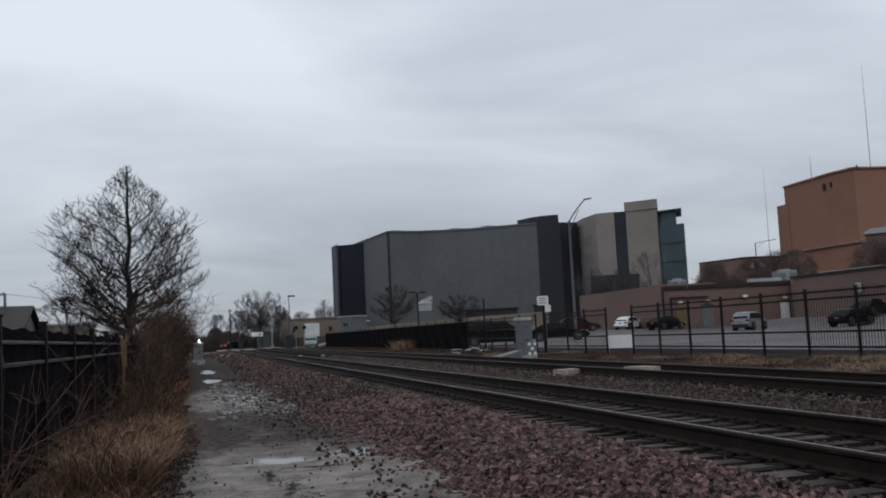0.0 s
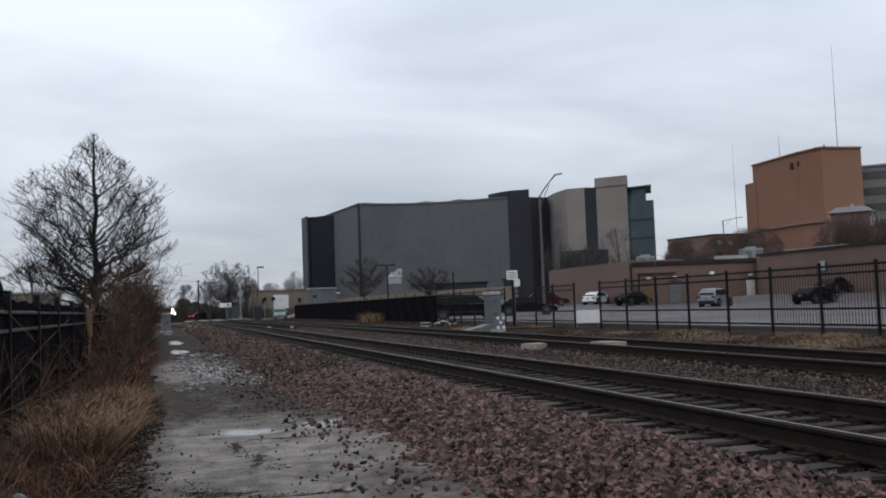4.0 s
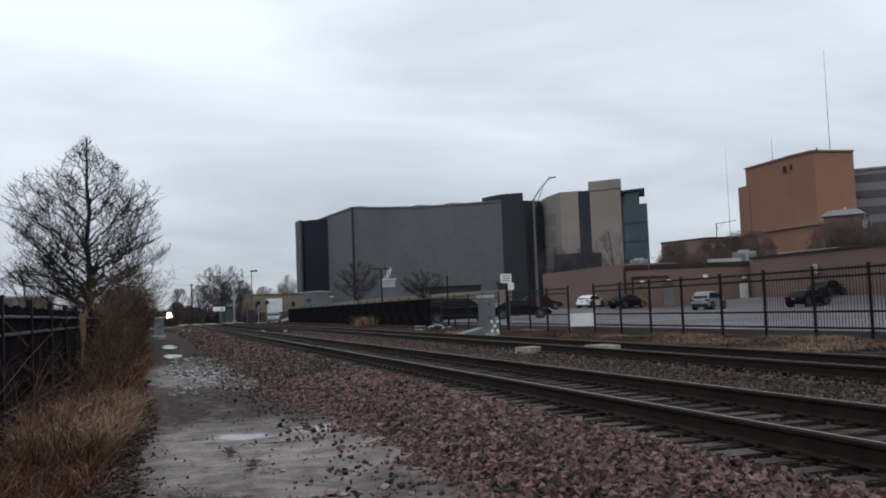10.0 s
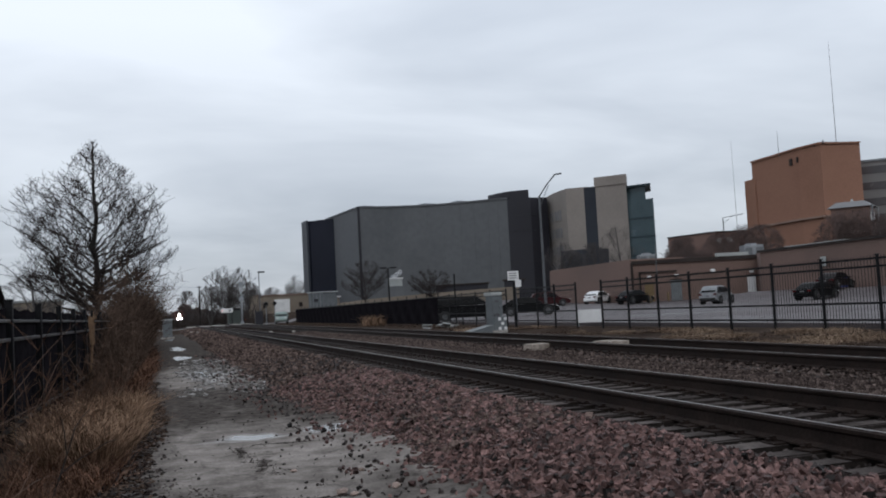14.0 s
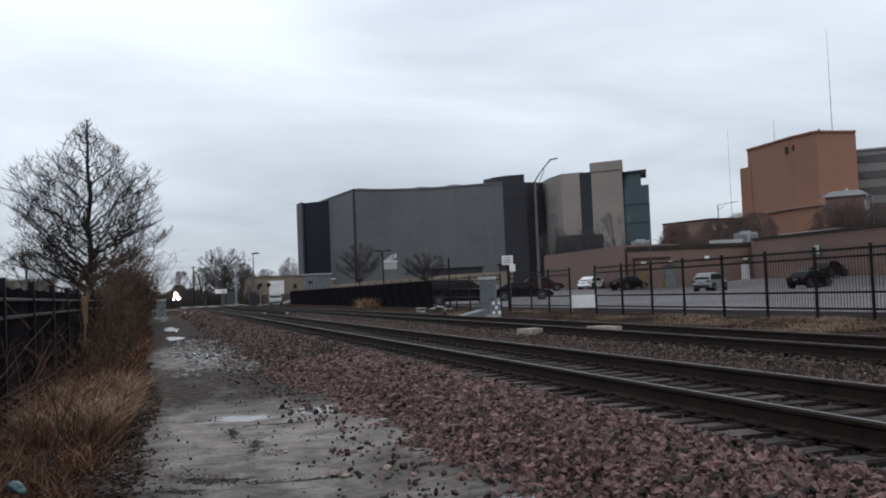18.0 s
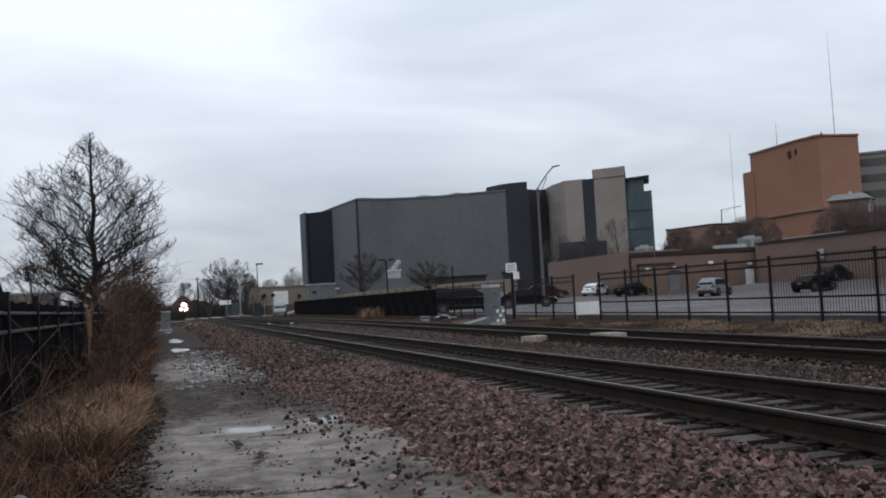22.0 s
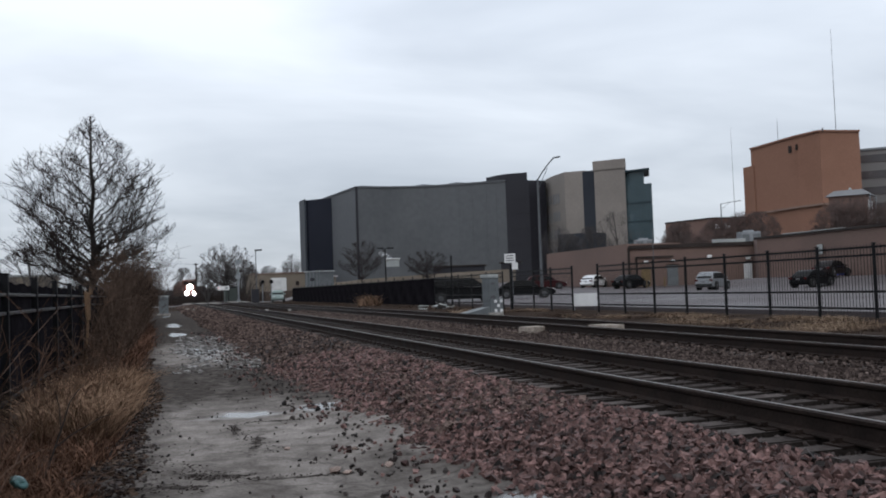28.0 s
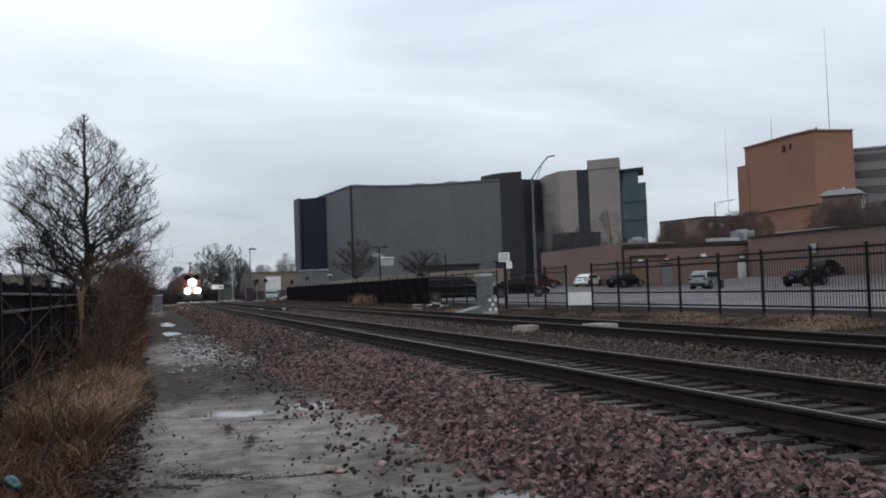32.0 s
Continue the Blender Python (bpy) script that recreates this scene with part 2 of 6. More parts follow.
M["brick_dull"] = mat("dull_brown_brick", (0.165, 0.100, 0.082), (0.205, 0.128, 0.106), 0.08, (0.75, 0.95), bump=0.1, bscale=5, fine=0.1)
M["tan"] = mat("tan_brick_wall", (0.133, 0.086, 0.071), (0.170, 0.110, 0.092), 0.12, (0.75, 0.95), bump=0.1, bscale=6, fine=0.08)
M["cream"] = mat("cream_masonry", (0.17, 0.142, 0.115), (0.225, 0.19, 0.155), 0.2, (0.8, 0.95), bump=0.1, bscale=4, fine=0.1, spec=0.1)
M["coping"] = mat("dark_coping_metal", (0.027, 0.021, 0.0192), (0.042, 0.033, 0.03), 0.4, (0.4, 0.6), bump=0.0, spec=0.1)
M["roof"] = mat("grey_roof_membrane", (0.12, 0.12, 0.126), (0.18, 0.18, 0.186), 0.2, (0.4, 0.7), bump=0.1)
M["light_roof"] = mat("pale_roof_metal", (0.27, 0.285, 0.28), (0.35, 0.365, 0.36), 0.3, (0.4, 0.6), bump=0.05, spec=0.2)
M["white"] = mat("white_paint", (0.558, 0.558, 0.558), (0.702, 0.702, 0.702), 0.8, (0.4, 0.6), bump=0.05, fine=0.06)
M["galv"] = mat("galvanised_steel", (0.182, 0.196, 0.21), (0.252, 0.266, 0.28), 1.5, (0.35, 0.55), metal=0.6, bump=0.05, fine=0.1)
M["cab_grey"] = mat("silver_grey_cabinet_paint", (0.110, 0.120, 0.126), (0.148, 0.158, 0.165), 1.2, (0.4, 0.6), metal=0.1, bump=0.05, fine=0.1, spec=0.2)
M["concrete"] = mat("pale_concrete", (0.234, 0.215, 0.195), (0.325, 0.305, 0.28), 2.5, (0.7, 0.9), bump=0.4, bscale=20)
M["stripe_light"] = mat("grey_spandrel", (0.16, 0.155, 0.155), (0.19, 0.185, 0.185), 0.2, (0.6, 0.8), bump=0.0, fine=0.06)
M["stripe_dark"] = mat("dark_ribbon_glass", (0.05, 0.045, 0.048), (0.075, 0.065, 0.068), 0.3, (0.15, 0.3), bump=0.0)
M["glass"] = mat("dark_window_glass", (0.005, 0.0055, 0.006), (0.009, 0.0095, 0.011), 0.6, (0.25, 0.4), bump=0.0, spec=0.04)
M["tyre"] = mat("black_rubber", (0.012, 0.012, 0.012), (0.02, 0.02, 0.02), 4, (0.7, 0.9), bump=0.1)
M["rim"] = mat("alloy_rim", (0.09, 0.09, 0.095), (0.15, 0.15, 0.155), 4, (0.25, 0.4), metal=0.9, bump=0.0)
M["red_lens"] = mat("red_lens", (0.06, 0.005, 0.005), (0.085, 0.008, 0.008), 4, (0.2, 0.3), bump=0.0, spec=0.3)
M["red_glow"] = mat("lit_red_lens", (0.5, 0.02, 0.02), (0.6, 0.03, 0.03), 4, (0.2, 0.3), bump=0.0, emit=(1.0, 0.12, 0.06, 0.8))
M["head_glow"] = mat("lit_headlight", (0.9, 0.9, 0.88), (1, 1, 0.98), 4, (0.1, 0.2), bump=0.0, emit=(1.0, 0.97, 0.93, 60.0))
M["clear_lens"] = mat("clear_lens", (0.5, 0.5, 0.5), (0.6, 0.6, 0.6), 4, (0.05, 0.1), bump=0.0)
M["loco"] = mat("dark_red_loco_paint", (0.085, 0.028, 0.02), (0.12, 0.04, 0.027), 0.6, (0.35, 0.6), bump=0.03)
M["loco_black"] = mat("grimy_black_underframe", (0.015, 0.014, 0.013), (0.03, 0.028, 0.026), 1.0, (0.6, 0.9), bump=0.1)
M["wagon"] = mat("brown_wagon_paint", (0.07, 0.04, 0.033), (0.12, 0.065, 0.05), 0.4, (0.5, 0.8), bump=0.05)
M["blue"] = mat("blue_plastic", (0.02, 0.03, 0.13), (0.03, 0.045, 0.18), 1, (0.4, 0.6), bump=0.0)
M["pale_stone"] = mat("pale_pink_stone", (0.20, 0.145, 0.122), (0.32, 0.255, 0.225), 20, (0.6, 0.8), bump=0.3, bscale=70, vary="object", amount=0.25, spec=0.1)
M["teal_plastic"] = mat("teal_litter", (0.018, 0.06, 0.06), (0.035, 0.10, 0.10), 6, (0.3, 0.6), bump=0.1)
M["yellow_door"] = mat("yellowed_door_paint", (0.14, 0.10, 0.055), (0.18, 0.13, 0.07), 1, (0.6, 0.8), bump=0.0, spec=0.1)
M["wood_stake"] = mat("splintered_wood", (0.10, 0.062, 0.038), (0.17, 0.11, 0.07), 4, (0.8, 0.95), bump=0.6, bscale=40, spec=0.1)
M["steam"] = mat("thin_steam", (0.75, 0.76, 0.78), (0.8, 0.81, 0.83), 1, (0.9, 1.0), bump=0.0, fine=0.05, spec=0)
M["steam"].node_tree.nodes["Principled BSDF"].inputs["Alpha"].default_value = 0.11
# pale rubble, lightened further to carry the wet reflection in its colour
M["path_stone"] = mat("pale_sheen_path_rubble", (0.10, 0.093, 0.088), (0.235, 0.222, 0.211), 9, (0.35, 0.65), bump=0.3, bscale=50, vary="island", amount=0.5, spec=0.3)
M["lamp_grey"] = mat("dull_lamp_steel", (0.085, 0.09, 0.097), (0.125, 0.13, 0.138), 1.5, (0.5, 0.7), metal=0.2, bump=0.03, fine=0.1, spec=0.1)
M["block"] = mat("lichened_tan_concrete", (0.20, 0.17, 0.145), (0.36, 0.31, 0.27), 9, (0.7, 0.9), bump=0.4, bscale=45, fine=0.35, spec=0.1)
M["bar"] = mat("dark_print", (0.05, 0.05, 0.055), (0.07, 0.07, 0.075), 3, (0.5, 0.7), bump=0.0)


def path_material():
    """Wet old concrete: grey slabs, cracks, and bands of dark mud along its length."""
    m = mat("wet_concrete", (0.142, 0.127, 0.117), (0.280, 0.253, 0.235), 2.1, (0.7, 0.92), bump=0.25, bscale=42, fine=0.22, spec=0.0)
    n, l = m.node_tree.nodes, m.node_tree.links
    b = n["Principled BSDF"]
    base = b.inputs["Base Color"].links[0].from_socket
    tc = n.new("ShaderNodeTexCoord")
    sep = n.new("ShaderNodeSeparateXYZ")
    l.new(tc.outputs["Object"], sep.inputs[0])
    # where mud lies along the path
    run = n.new("ShaderNodeMapRange")
    run.inputs["From Max"].default_value = 60
    l.new(sep.outputs["Y"], run.inputs["Value"])
    ramp = n.new("ShaderNodeValToRGB")
    stops = [(0.0, 0.45), (0.118, 0.47), (0.15, 0.31), (0.19, 0.34), (0.225, 0.72), (0.30, 0.72), (0.35, 0.34), (0.45, 0.34), (0.5, 0.7), (1.0, 0.8)]
    el = ramp.color_ramp.elements
    el[0].position, el[0].color = stops[0][0], (stops[0][1],) * 3 + (1,)
    el[1].position, el[1].color = stops[-1][0], (stops[-1][1],) * 3 + (1,)
    for p, v in stops[1:-1]:
        e = el.new(p)
        e.color = (v, v, v, 1)
    l.new(run.outputs[0], ramp.inputs[0])
    mp = n.new("ShaderNodeMapping")
    mp.inputs["Scale"].default_value = (0.9, 0.55, 1)
    l.new(tc.outputs["Object"], mp.inputs[0])
    big = n.new("ShaderNodeTexNoise")
    big.inputs["Scale"].default_value, big.inputs["Detail"].default_value, big.inputs["Roughness"].default_value = 1.9, 10, 0.72
    big.inputs["Distortion"].default_value = 0.6
    l.new(mp.outputs[0], big.inputs["Vector"])
    add = n.new("ShaderNodeMath")
    l.new(ramp.outputs[0], add.inputs[0])
    l.new(big.outputs["Fac"], add.inputs[1])
    # more mud towards the ballast
    side = n.new("ShaderNodeMapRange")
    side.inputs["From Min"].default_value, side.inputs["From Max"].default_value = 1.3, 2.1
    side.inputs["To Max"].default_value = 0.1
    l.new(sep.outputs["X"], side.inputs["Value"])
    more = n.new("ShaderNodeMath")
    l.new(add.outputs[0], more.inputs[0])
    l.new(side.outputs[0], more.inputs[1])
    # and along the weedy edge
    weedy = n.new("ShaderNodeMapRange")
    weedy.inputs["From Min"].default_value, weedy.inputs["From Max"].default_value = 0.12, -0.55
    weedy.inputs["To Max"].default_value = 0.46
    l.new(sep.outputs["X"], weedy.inputs["Value"])
    edge = n.new("ShaderNodeMath")
    l.new(more.outputs[0], edge.inputs[0])
    l.new(weedy.outputs[0], edge.inputs[1])
    fac = n.new("ShaderNodeMapRange")
    fac.inputs["From Min"].default_value, fac.inputs["From Max"].default_value = 0.82, 1.2
    l.new(edge.outputs[0], fac.inputs["Value"])
    mud = n.new("ShaderNodeMix")
    mud.data_type = "RGBA"
    clod = n.new("ShaderNodeTexNoise")
    clod.inputs["Scale"].default_value, clod.inputs["Detail"].default_value, clod.inputs["Roughness"].default_value = 7, 8, 0.7
    l.new(tc.outputs["Object"], clod.inputs["Vector"])
    tone = n.new("ShaderNodeValToRGB")
    tone.color_ramp.elements[0].position, tone.color_ramp.elements[0].color = 0.36, (0.030, 0.026, 0.024, 1)
    tone.color_ramp.elements[1].position, tone.color_ramp.elements[1].color = 0.66, (0.105, 0.093, 0.085, 1)
    l.new(clod.outputs["Fac"], tone.inputs[0])
    l.new(tone.outputs[0], mud.inputs["B"])
    l.new(base, mud.inputs["A"])
    # dirt worked into a few broken spots: rows of place, half lengths and turn
    dirt = None
    for px, py, rx, ry, turn in ((0.71, 9.9, 0.05, 0.5, -6), (0.84, 9.0, 0.06, 0.75, -10), (0.33, 7.5, 0.36, 0.24, -30), (1.0, 7.12, 0.62, 0.05, -3), (0.05, 7.15, 0.3, 0.12, 0), (-0.22, 8.4, 0.16, 1.3, 4), (1.2, 10.35, 0.4, 0.04, -8)):
        mv = n.new("ShaderNodeMapping")
        mv.vector_type = "TEXTURE"
        mv.inputs["Location"].default_value, mv.inputs["Scale"].default_value, mv.inputs["Rotation"].default_value = (px, py, 0), (rx, ry, 1), (0, 0, radians(turn))
        l.new(tc.outputs["Object"], mv.inputs[0])
        far = n.new("ShaderNodeVectorMath")
        far.operation = "LENGTH"
        l.new(mv.outputs[0], far.inputs[0])
        frayed = n.new("ShaderNodeMath")
        frayed.operation = "MULTIPLY_ADD"
        frayed.inputs[1].default_value = 4.2
        l.new(clod.outputs["Fac"], frayed.inputs[0])
        l.new(far.outputs["Value"], frayed.inputs[2])
        spot = n.new("ShaderNodeMapRange")
        spot.inputs["From Min"].default_value, spot.inputs["From Max"].default_value = 3.25, 2.45
        l.new(frayed.outputs[0], spot.inputs["Value"])
        if dirt is None:
            dirt = spot.outputs[0]
        else:
            top = n.new("ShaderNodeMath")
            top.operation = "MAXIMUM"
            l.new(dirt, top.inputs[0])
            l.new(spot.outputs[0], top.inputs[1])
            dirt = top.outputs[0]
    both = n.new("ShaderNodeMath")
    both.operation = "MAXIMUM"
    l.new(fac.outputs[0], both.inputs[0])
    l.new(dirt, both.inputs[1])
    l.new(both.outputs[0], mud.inputs["Factor"])
    # cracks
    vo = n.new("ShaderNodeTexVoronoi")
    vo.feature = "DISTANCE_TO_EDGE"
    vo.inputs["Scale"].default_value = 0.55
    warp = n.new("ShaderNodeTexNoise")
    warp.inputs["Scale"].default_value, warp.inputs["Detail"].default_value = 2.2, 6
    l.new(tc.outputs["Object"], warp.inputs["Vector"])
    wm = n.new("ShaderNodeMix")
    wm.data_type, wm.blend_type = "RGBA", "ADD"
    wm.inputs["Factor"].default_value = 0.55
    l.new(tc.outputs["Object"], wm.inputs["A"])
    l.new(warp.outputs["Color"], wm.inputs["B"])
    l.new(wm.outputs["Result"], vo.inputs["Vector"])
    cr = n.new("ShaderNodeMapRange")
    cr.inputs["From Min"].default_value, cr.inputs["From Max"].default_value = 0.001, 0.011
    cr.inputs["To Min"].default_value = 0.68
    l.new(vo.outputs["Distance"], cr.inputs["Value"])
    cm = n.new("ShaderNodeMix")
    cm.data_type, cm.blend_type = "RGBA", "MULTIPLY"
    cm.inputs["Factor"].default_value = 1
    l.new(mud.outputs["Result"], cm.inputs["A"])
    l.new(cr.outputs[0], cm.inputs["B"])
    # films of rain water: smooth, a little darker, and with no grain under them
    film = None
    for px, py, rx, ry in ((0.85, 11.05, 0.62, 0.42), (1.8, 11.3, 0.34, 0.5), (2.15, 5.6, 0.5, 0.35), (1.0, 24.5, 0.7, 3.2)):
        mv = n.new("ShaderNodeMapping")
        mv.vector_type = "TEXTURE"
        mv.inputs["Location"].default_value, mv.inputs["Scale"].default_value = (px, py, 0), (rx, ry, 1)
        l.new(tc.outputs["Object"], mv.inputs[0])
        far = n.new("ShaderNodeVectorMath")
        far.operation = "LENGTH"
        l.new(mv.outputs[0], far.inputs[0])
        bend = n.new("ShaderNodeMath")
        bend.operation = "MULTIPLY_ADD"
        bend.inputs[1].default_value = 2.6
        l.new(big.outputs["Fac"], bend.inputs[0])
        l.new(far.outputs["Value"], bend.inputs[2])
        wet = n.new("ShaderNodeMapRange")
        wet.inputs["From Min"].default_value, wet.inputs["From Max"].default_value = 2.25, 1.75
        l.new(bend.outputs[0], wet.inputs["Value"])
        if film is None:
            film = wet.outputs[0]
        else:
            top = n.new("ShaderNodeMath")
            top.operation = "MAXIMUM"
            l.new(film, top.inputs[0])
            l.new(wet.outputs[0], top.inputs[1])
            film = top.outputs[0]

    def by_film(dry, wet):
        mr = n.new("ShaderNodeMapRange")
        mr.inputs["To Min"].default_value, mr.inputs["To Max"].default_value = dry, wet
        l.new(film, mr.inputs["Value"])
        return mr.outputs[0]

    dark = n.new("ShaderNodeMix")
    dark.data_type, dark.blend_type = "RGBA", "MULTIPLY"
    dark.inputs["Factor"].default_value = 1
    l.new(cm.outputs["Result"], dark.inputs["A"])
    l.new(by_film(1.0, 0.7), dark.inputs["B"])
    l.new(dark.outputs["Result"], b.inputs["Base Color"])
    l.new(by_film(0.0, 0.5), b.inputs["Specular IOR Level"])
    l.new(by_film(0.8, 0.16), b.inputs["Roughness"])
    for node in n:
        if node.type == "BUMP":
            l.new(by_film(0.25, 0.02), node.inputs["Strength"])
    return m


M["path"] = path_material()


def paint(name, c, metal=0.35):
    return mat(name, c, tuple(min(1, v * 1.15 + 0.002) for v in c), 1.0, (0.3, 0.45), metal=metal, bump=0.0, fine=0.05, spec=0.06)


# ---- mesh helpers ----
def link(name, mesh, material, parent=None, label=""):
    mesh.materials.append(material)
    ob = new(name, mesh)
    if parent is not None:
        ob.parent = parent
    if label:
        ob["label"] = label
    return ob


def part(name, bm, material, parent=None, label="", smooth=False):
    mesh = bpy.data.meshes.new(name)
    bm.normal_update()
    bm.to_mesh(mesh)
    bm.free()
    if smooth:
        for p in mesh.polygons:
            p.use_smooth = True
    return link(name, mesh, material, parent, label)


def raw(name, verts, faces, material, parent=None, label=""):
    mesh = bpy.data.meshes.new(name)
    mesh.from_pydata([tuple(v) for v in verts], [], [tuple(f) for f in faces])
    mesh.update()
    return link(name, mesh, material, parent, label)


def thing(name, m, label, category, group="", kind=""):
    e = new(name)
    e.empty_display_size = 0.3
    e.matrix_basis = m
    return tagged(e, label, category, group, kind)


def box(bm, x, y, z, sx, sy, sz, rz=0.0, bevel=0.0, rx=0.0, ry=0.0):
    """A box whose centre is x, y, z."""
    g = bmesh.ops.create_cube(bm, size=1.0)
    m = pose(x, y, z, rx, ry, rz) @ Matrix.Diagonal((sx, sy, sz, 1))
    bmesh.ops.transform(bm, matrix=m, verts=g["verts"])
    if bevel:
        es = list({e for v in g["verts"] for e in v.link_edges})
        bmesh.ops.bevel(bm, geom=es, offset=bevel, segments=2, affect="EDGES", profile=0.6)
    return bm


def boxes(*rows):
    bm = bmesh.new()
    for r in rows:
        box(bm, *r)
    return bm


def rod(bm, p0, p1, r0, r1=None, n=8):
    p0, p1 = Vector(p0), Vector(p1)
    r1 = r0 if r1 is None else r1
    d = p1 - p0
    m = Matrix.Translation((p0 + p1) / 2) @ d.to_track_quat("Z", "Y").to_matrix().to_4x4()
    bmesh.ops.create_cone(bm, cap_ends=True, segments=n, radius1=r0, radius2=r1, depth=d.length, matrix=m)
    return bm


def rods(*rows):
    bm = bmesh.new()
    for r in rows:
        rod(bm, *r)
    return bm


def prism(points, z0, z1, bm=None):
    """An upright prism over a plan polygon; z1 may be a list, one height a corner."""
    bm = bm or bmesh.new()
    n = len(points)
    tops = z1 if isinstance(z1, (list, tuple)) else [z1] * n
    lo = [bm.verts.new((x, y, z0)) for x, y in points]
    hi = [bm.verts.new((x, y, h)) for (x, y), h in zip(points, tops)]
    for i in range(n):
        j = (i + 1) % n
        bm.faces.new((lo[i], lo[j], hi[j], hi[i]))
    bm.faces.new(hi)
    bm.faces.new(lo[::-1])
    bmesh.ops.recalc_face_normals(bm, faces=bm.faces[:])
    return bm


def slab(bm, p, q, z0, z1, thick, out=0.0):
    """An upright slab from plan point p to q, its middle plane pushed out to the right of p-q by out."""
    (x0, y0), (x1, y1) = p, q
    a = math.atan2(y1 - y0, x1 - x0)
    nx, ny = math.sin(a), -math.cos(a)
    box(bm, (x0 + x1) / 2 + nx * out, (y0 + y1) / 2 + ny * out, (z0 + z1) / 2, math.hypot(x1 - x0, y1 - y0), thick, z1 - z0, math.degrees(a))
    return bm


def lerp(p, q, t):
    return tuple(a + (b - a) * t for a, b in zip(p, q))


def smooth(t):
    t = min(1, max(0, t))
    return t * t * (3 - 2 * t)


# ---- ground ----
PROFILE = [(-400, 0.0), (-2.5, 0.02), (-0.6, 0.0), (1.75, 0.0), (2.3, 0.05), (3.85, 0.18), (4.1, 0.10), (6.75, 0.10), (6.95, 0.17), (7.6, 0.165), (8.25, 0.2), (8.4, 0.165), (10.95, 0.165), (11.1, 0.2), (12.6, 0.16), (13.4, 0.2), (400, 0.2)]


def ground_z(x, y):
    z = 0.2
    for (xa, za), (xb, zb) in zip(PROFILE, PROFILE[1:]):
        if xa <= x <= xb:
            z = za + (zb - za) * (x - xa) / (xb - xa)
    if x > 17:
        s = smooth((x - 17) / 6)
        z += s * (0.08 + 0.45 * smooth((y - 72) / 28) + 1.1 * smooth((y - 104) / 26) + 0.8 * smooth((x - 51.5) / 6) * (1 - smooth((y - 80) / 12)))
    return z


def track_x(y):
    """The middle line of the main track: straight, then a long left bend that tightens far off."""
    x = 5.425 + 0.4 * smooth((y - 110) / 70)
    if y > 200:
        x -= 1.0e-5 * (min(y, 560) - 200) ** 2
    if y > 533:
        k = min(y, 545)
        x -= 0.05 * (k - 533) ** 2 + max(0, y - 545) * 1.2
    return x


xs = [-2500, -900, -300, -100, -40, -15, -8, -5, -3.5, -2.5, -1.8, -1.2, -0.6, 0, 0.6, 1.2, 1.75, 2.0, 2.3, 2.7, 3.1, 3.5, 3.85, 4.1, 5.4, 6.75, 6.95, 7.25, 7.6, 7.9, 8.25, 8.4, 9.6, 10.95, 11.1, 11.6, 12, 12.6, 13, 13.4, 14.5, 15.5, 17, 19, 21, 23, 27, 32, 38, 45, 52, 60, 70, 90, 120, 180, 400, 900, 2500]
ys = [-1500, -400, -100, -30, -10, -5] + [0.6 * k for k in range(0, 40)] + [24 + 1.5 * k for k in range(0, 24)] + [60 + 4 * k for k in range(0, 26)] + [170, 200, 260, 400, 800, 1600, 4000]
gv, gf = [], []
for y in ys:
    for x in xs:
        near = abs(x) < 14 and -3 < y < 60
        bump = 0.02 * noise.noise((x * 0.9, y * 0.9, 3.0)) + (0.012 * noise.noise((x * 3.1, y * 3.1, 7.0)) if near else 0)
        if -0.8 < x < 1.9 or 17 < x < 70:
            bump = 0
        gv.append((x, y, ground_z(x, y) + bump - (0.02 if x < 12 else 0)))
for j in range(len(ys) - 1):
    for i in range(len(xs) - 1):
        a = j * len(xs) + i
        gf.append((a, a + 1, a + 1 + len(xs), a + len(xs)))
ground = tagged(raw("ground", gv, gf, M["earth"]), "damp brown earth with wheel-worn gravelly patches", "ground", kind="structure")


def sheet(name, x0, x1, y0, y1, nx, ny, lift, material, label, ragged=0.0, kind="structure", category="ground"):
    v, f = [], []
    for j in range(ny + 1):
        for i in range(nx + 1):
            x, y = x0 + (x1 - x0) * i / nx, y0 + (y1 - y0) * j / ny
            edge = 0
            if ragged and i in (0, nx):
                edge = ragged * (noise.noise((x, y * 0.8, 2.0)) + 0.6 * noise.noise((x, y * 2.7, 5.0)))
            z = ground_z(x, y) + lift
            if ragged and i in (0, nx):
                z -= 0.03 + lift
            v.append((x + edge, y, z))
    for j in range(ny):
        for i in range(nx):
            a = j * (nx + 1) + i
            f.append((a, a + 1, a + nx + 2, a + nx + 1))
    return tagged(raw(name, v, f, material), label, category, kind=kind)


sheet("service_path", -0.75, 2.5, -24, 96, 16, 240, 0.006, M["path"], "wet grey concrete service path beside the tracks", 0.25, category="path")
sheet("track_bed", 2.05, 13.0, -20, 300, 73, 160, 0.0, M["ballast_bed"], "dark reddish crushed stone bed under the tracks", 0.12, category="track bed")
sheet("parking_lot", 17.9, 66, 4, 126, 40, 80, 0.02, M["asphalt"], "wet grey asphalt parking lot behind the fence", 0.1, category="parking lot")
sheet("cross_street", -70, 64, 134, 143, 60, 4, 0.05, M["asphalt"], "wet asphalt street that crosses the tracks", 0.0, category="road")
kerb = bmesh.new()
for y0, y1 in ((6, 60), (60, 100)):
    box(kerb, 17.75, (y0 + y1) / 2, 0.25, 0.18, y1 - y0 - 0.02, 0.22, bevel=0.02)
tagged(part("kerb", kerb, M["asphalt"]), "low dark asphalt kerb along the parking lot", "kerb", kind="structure")

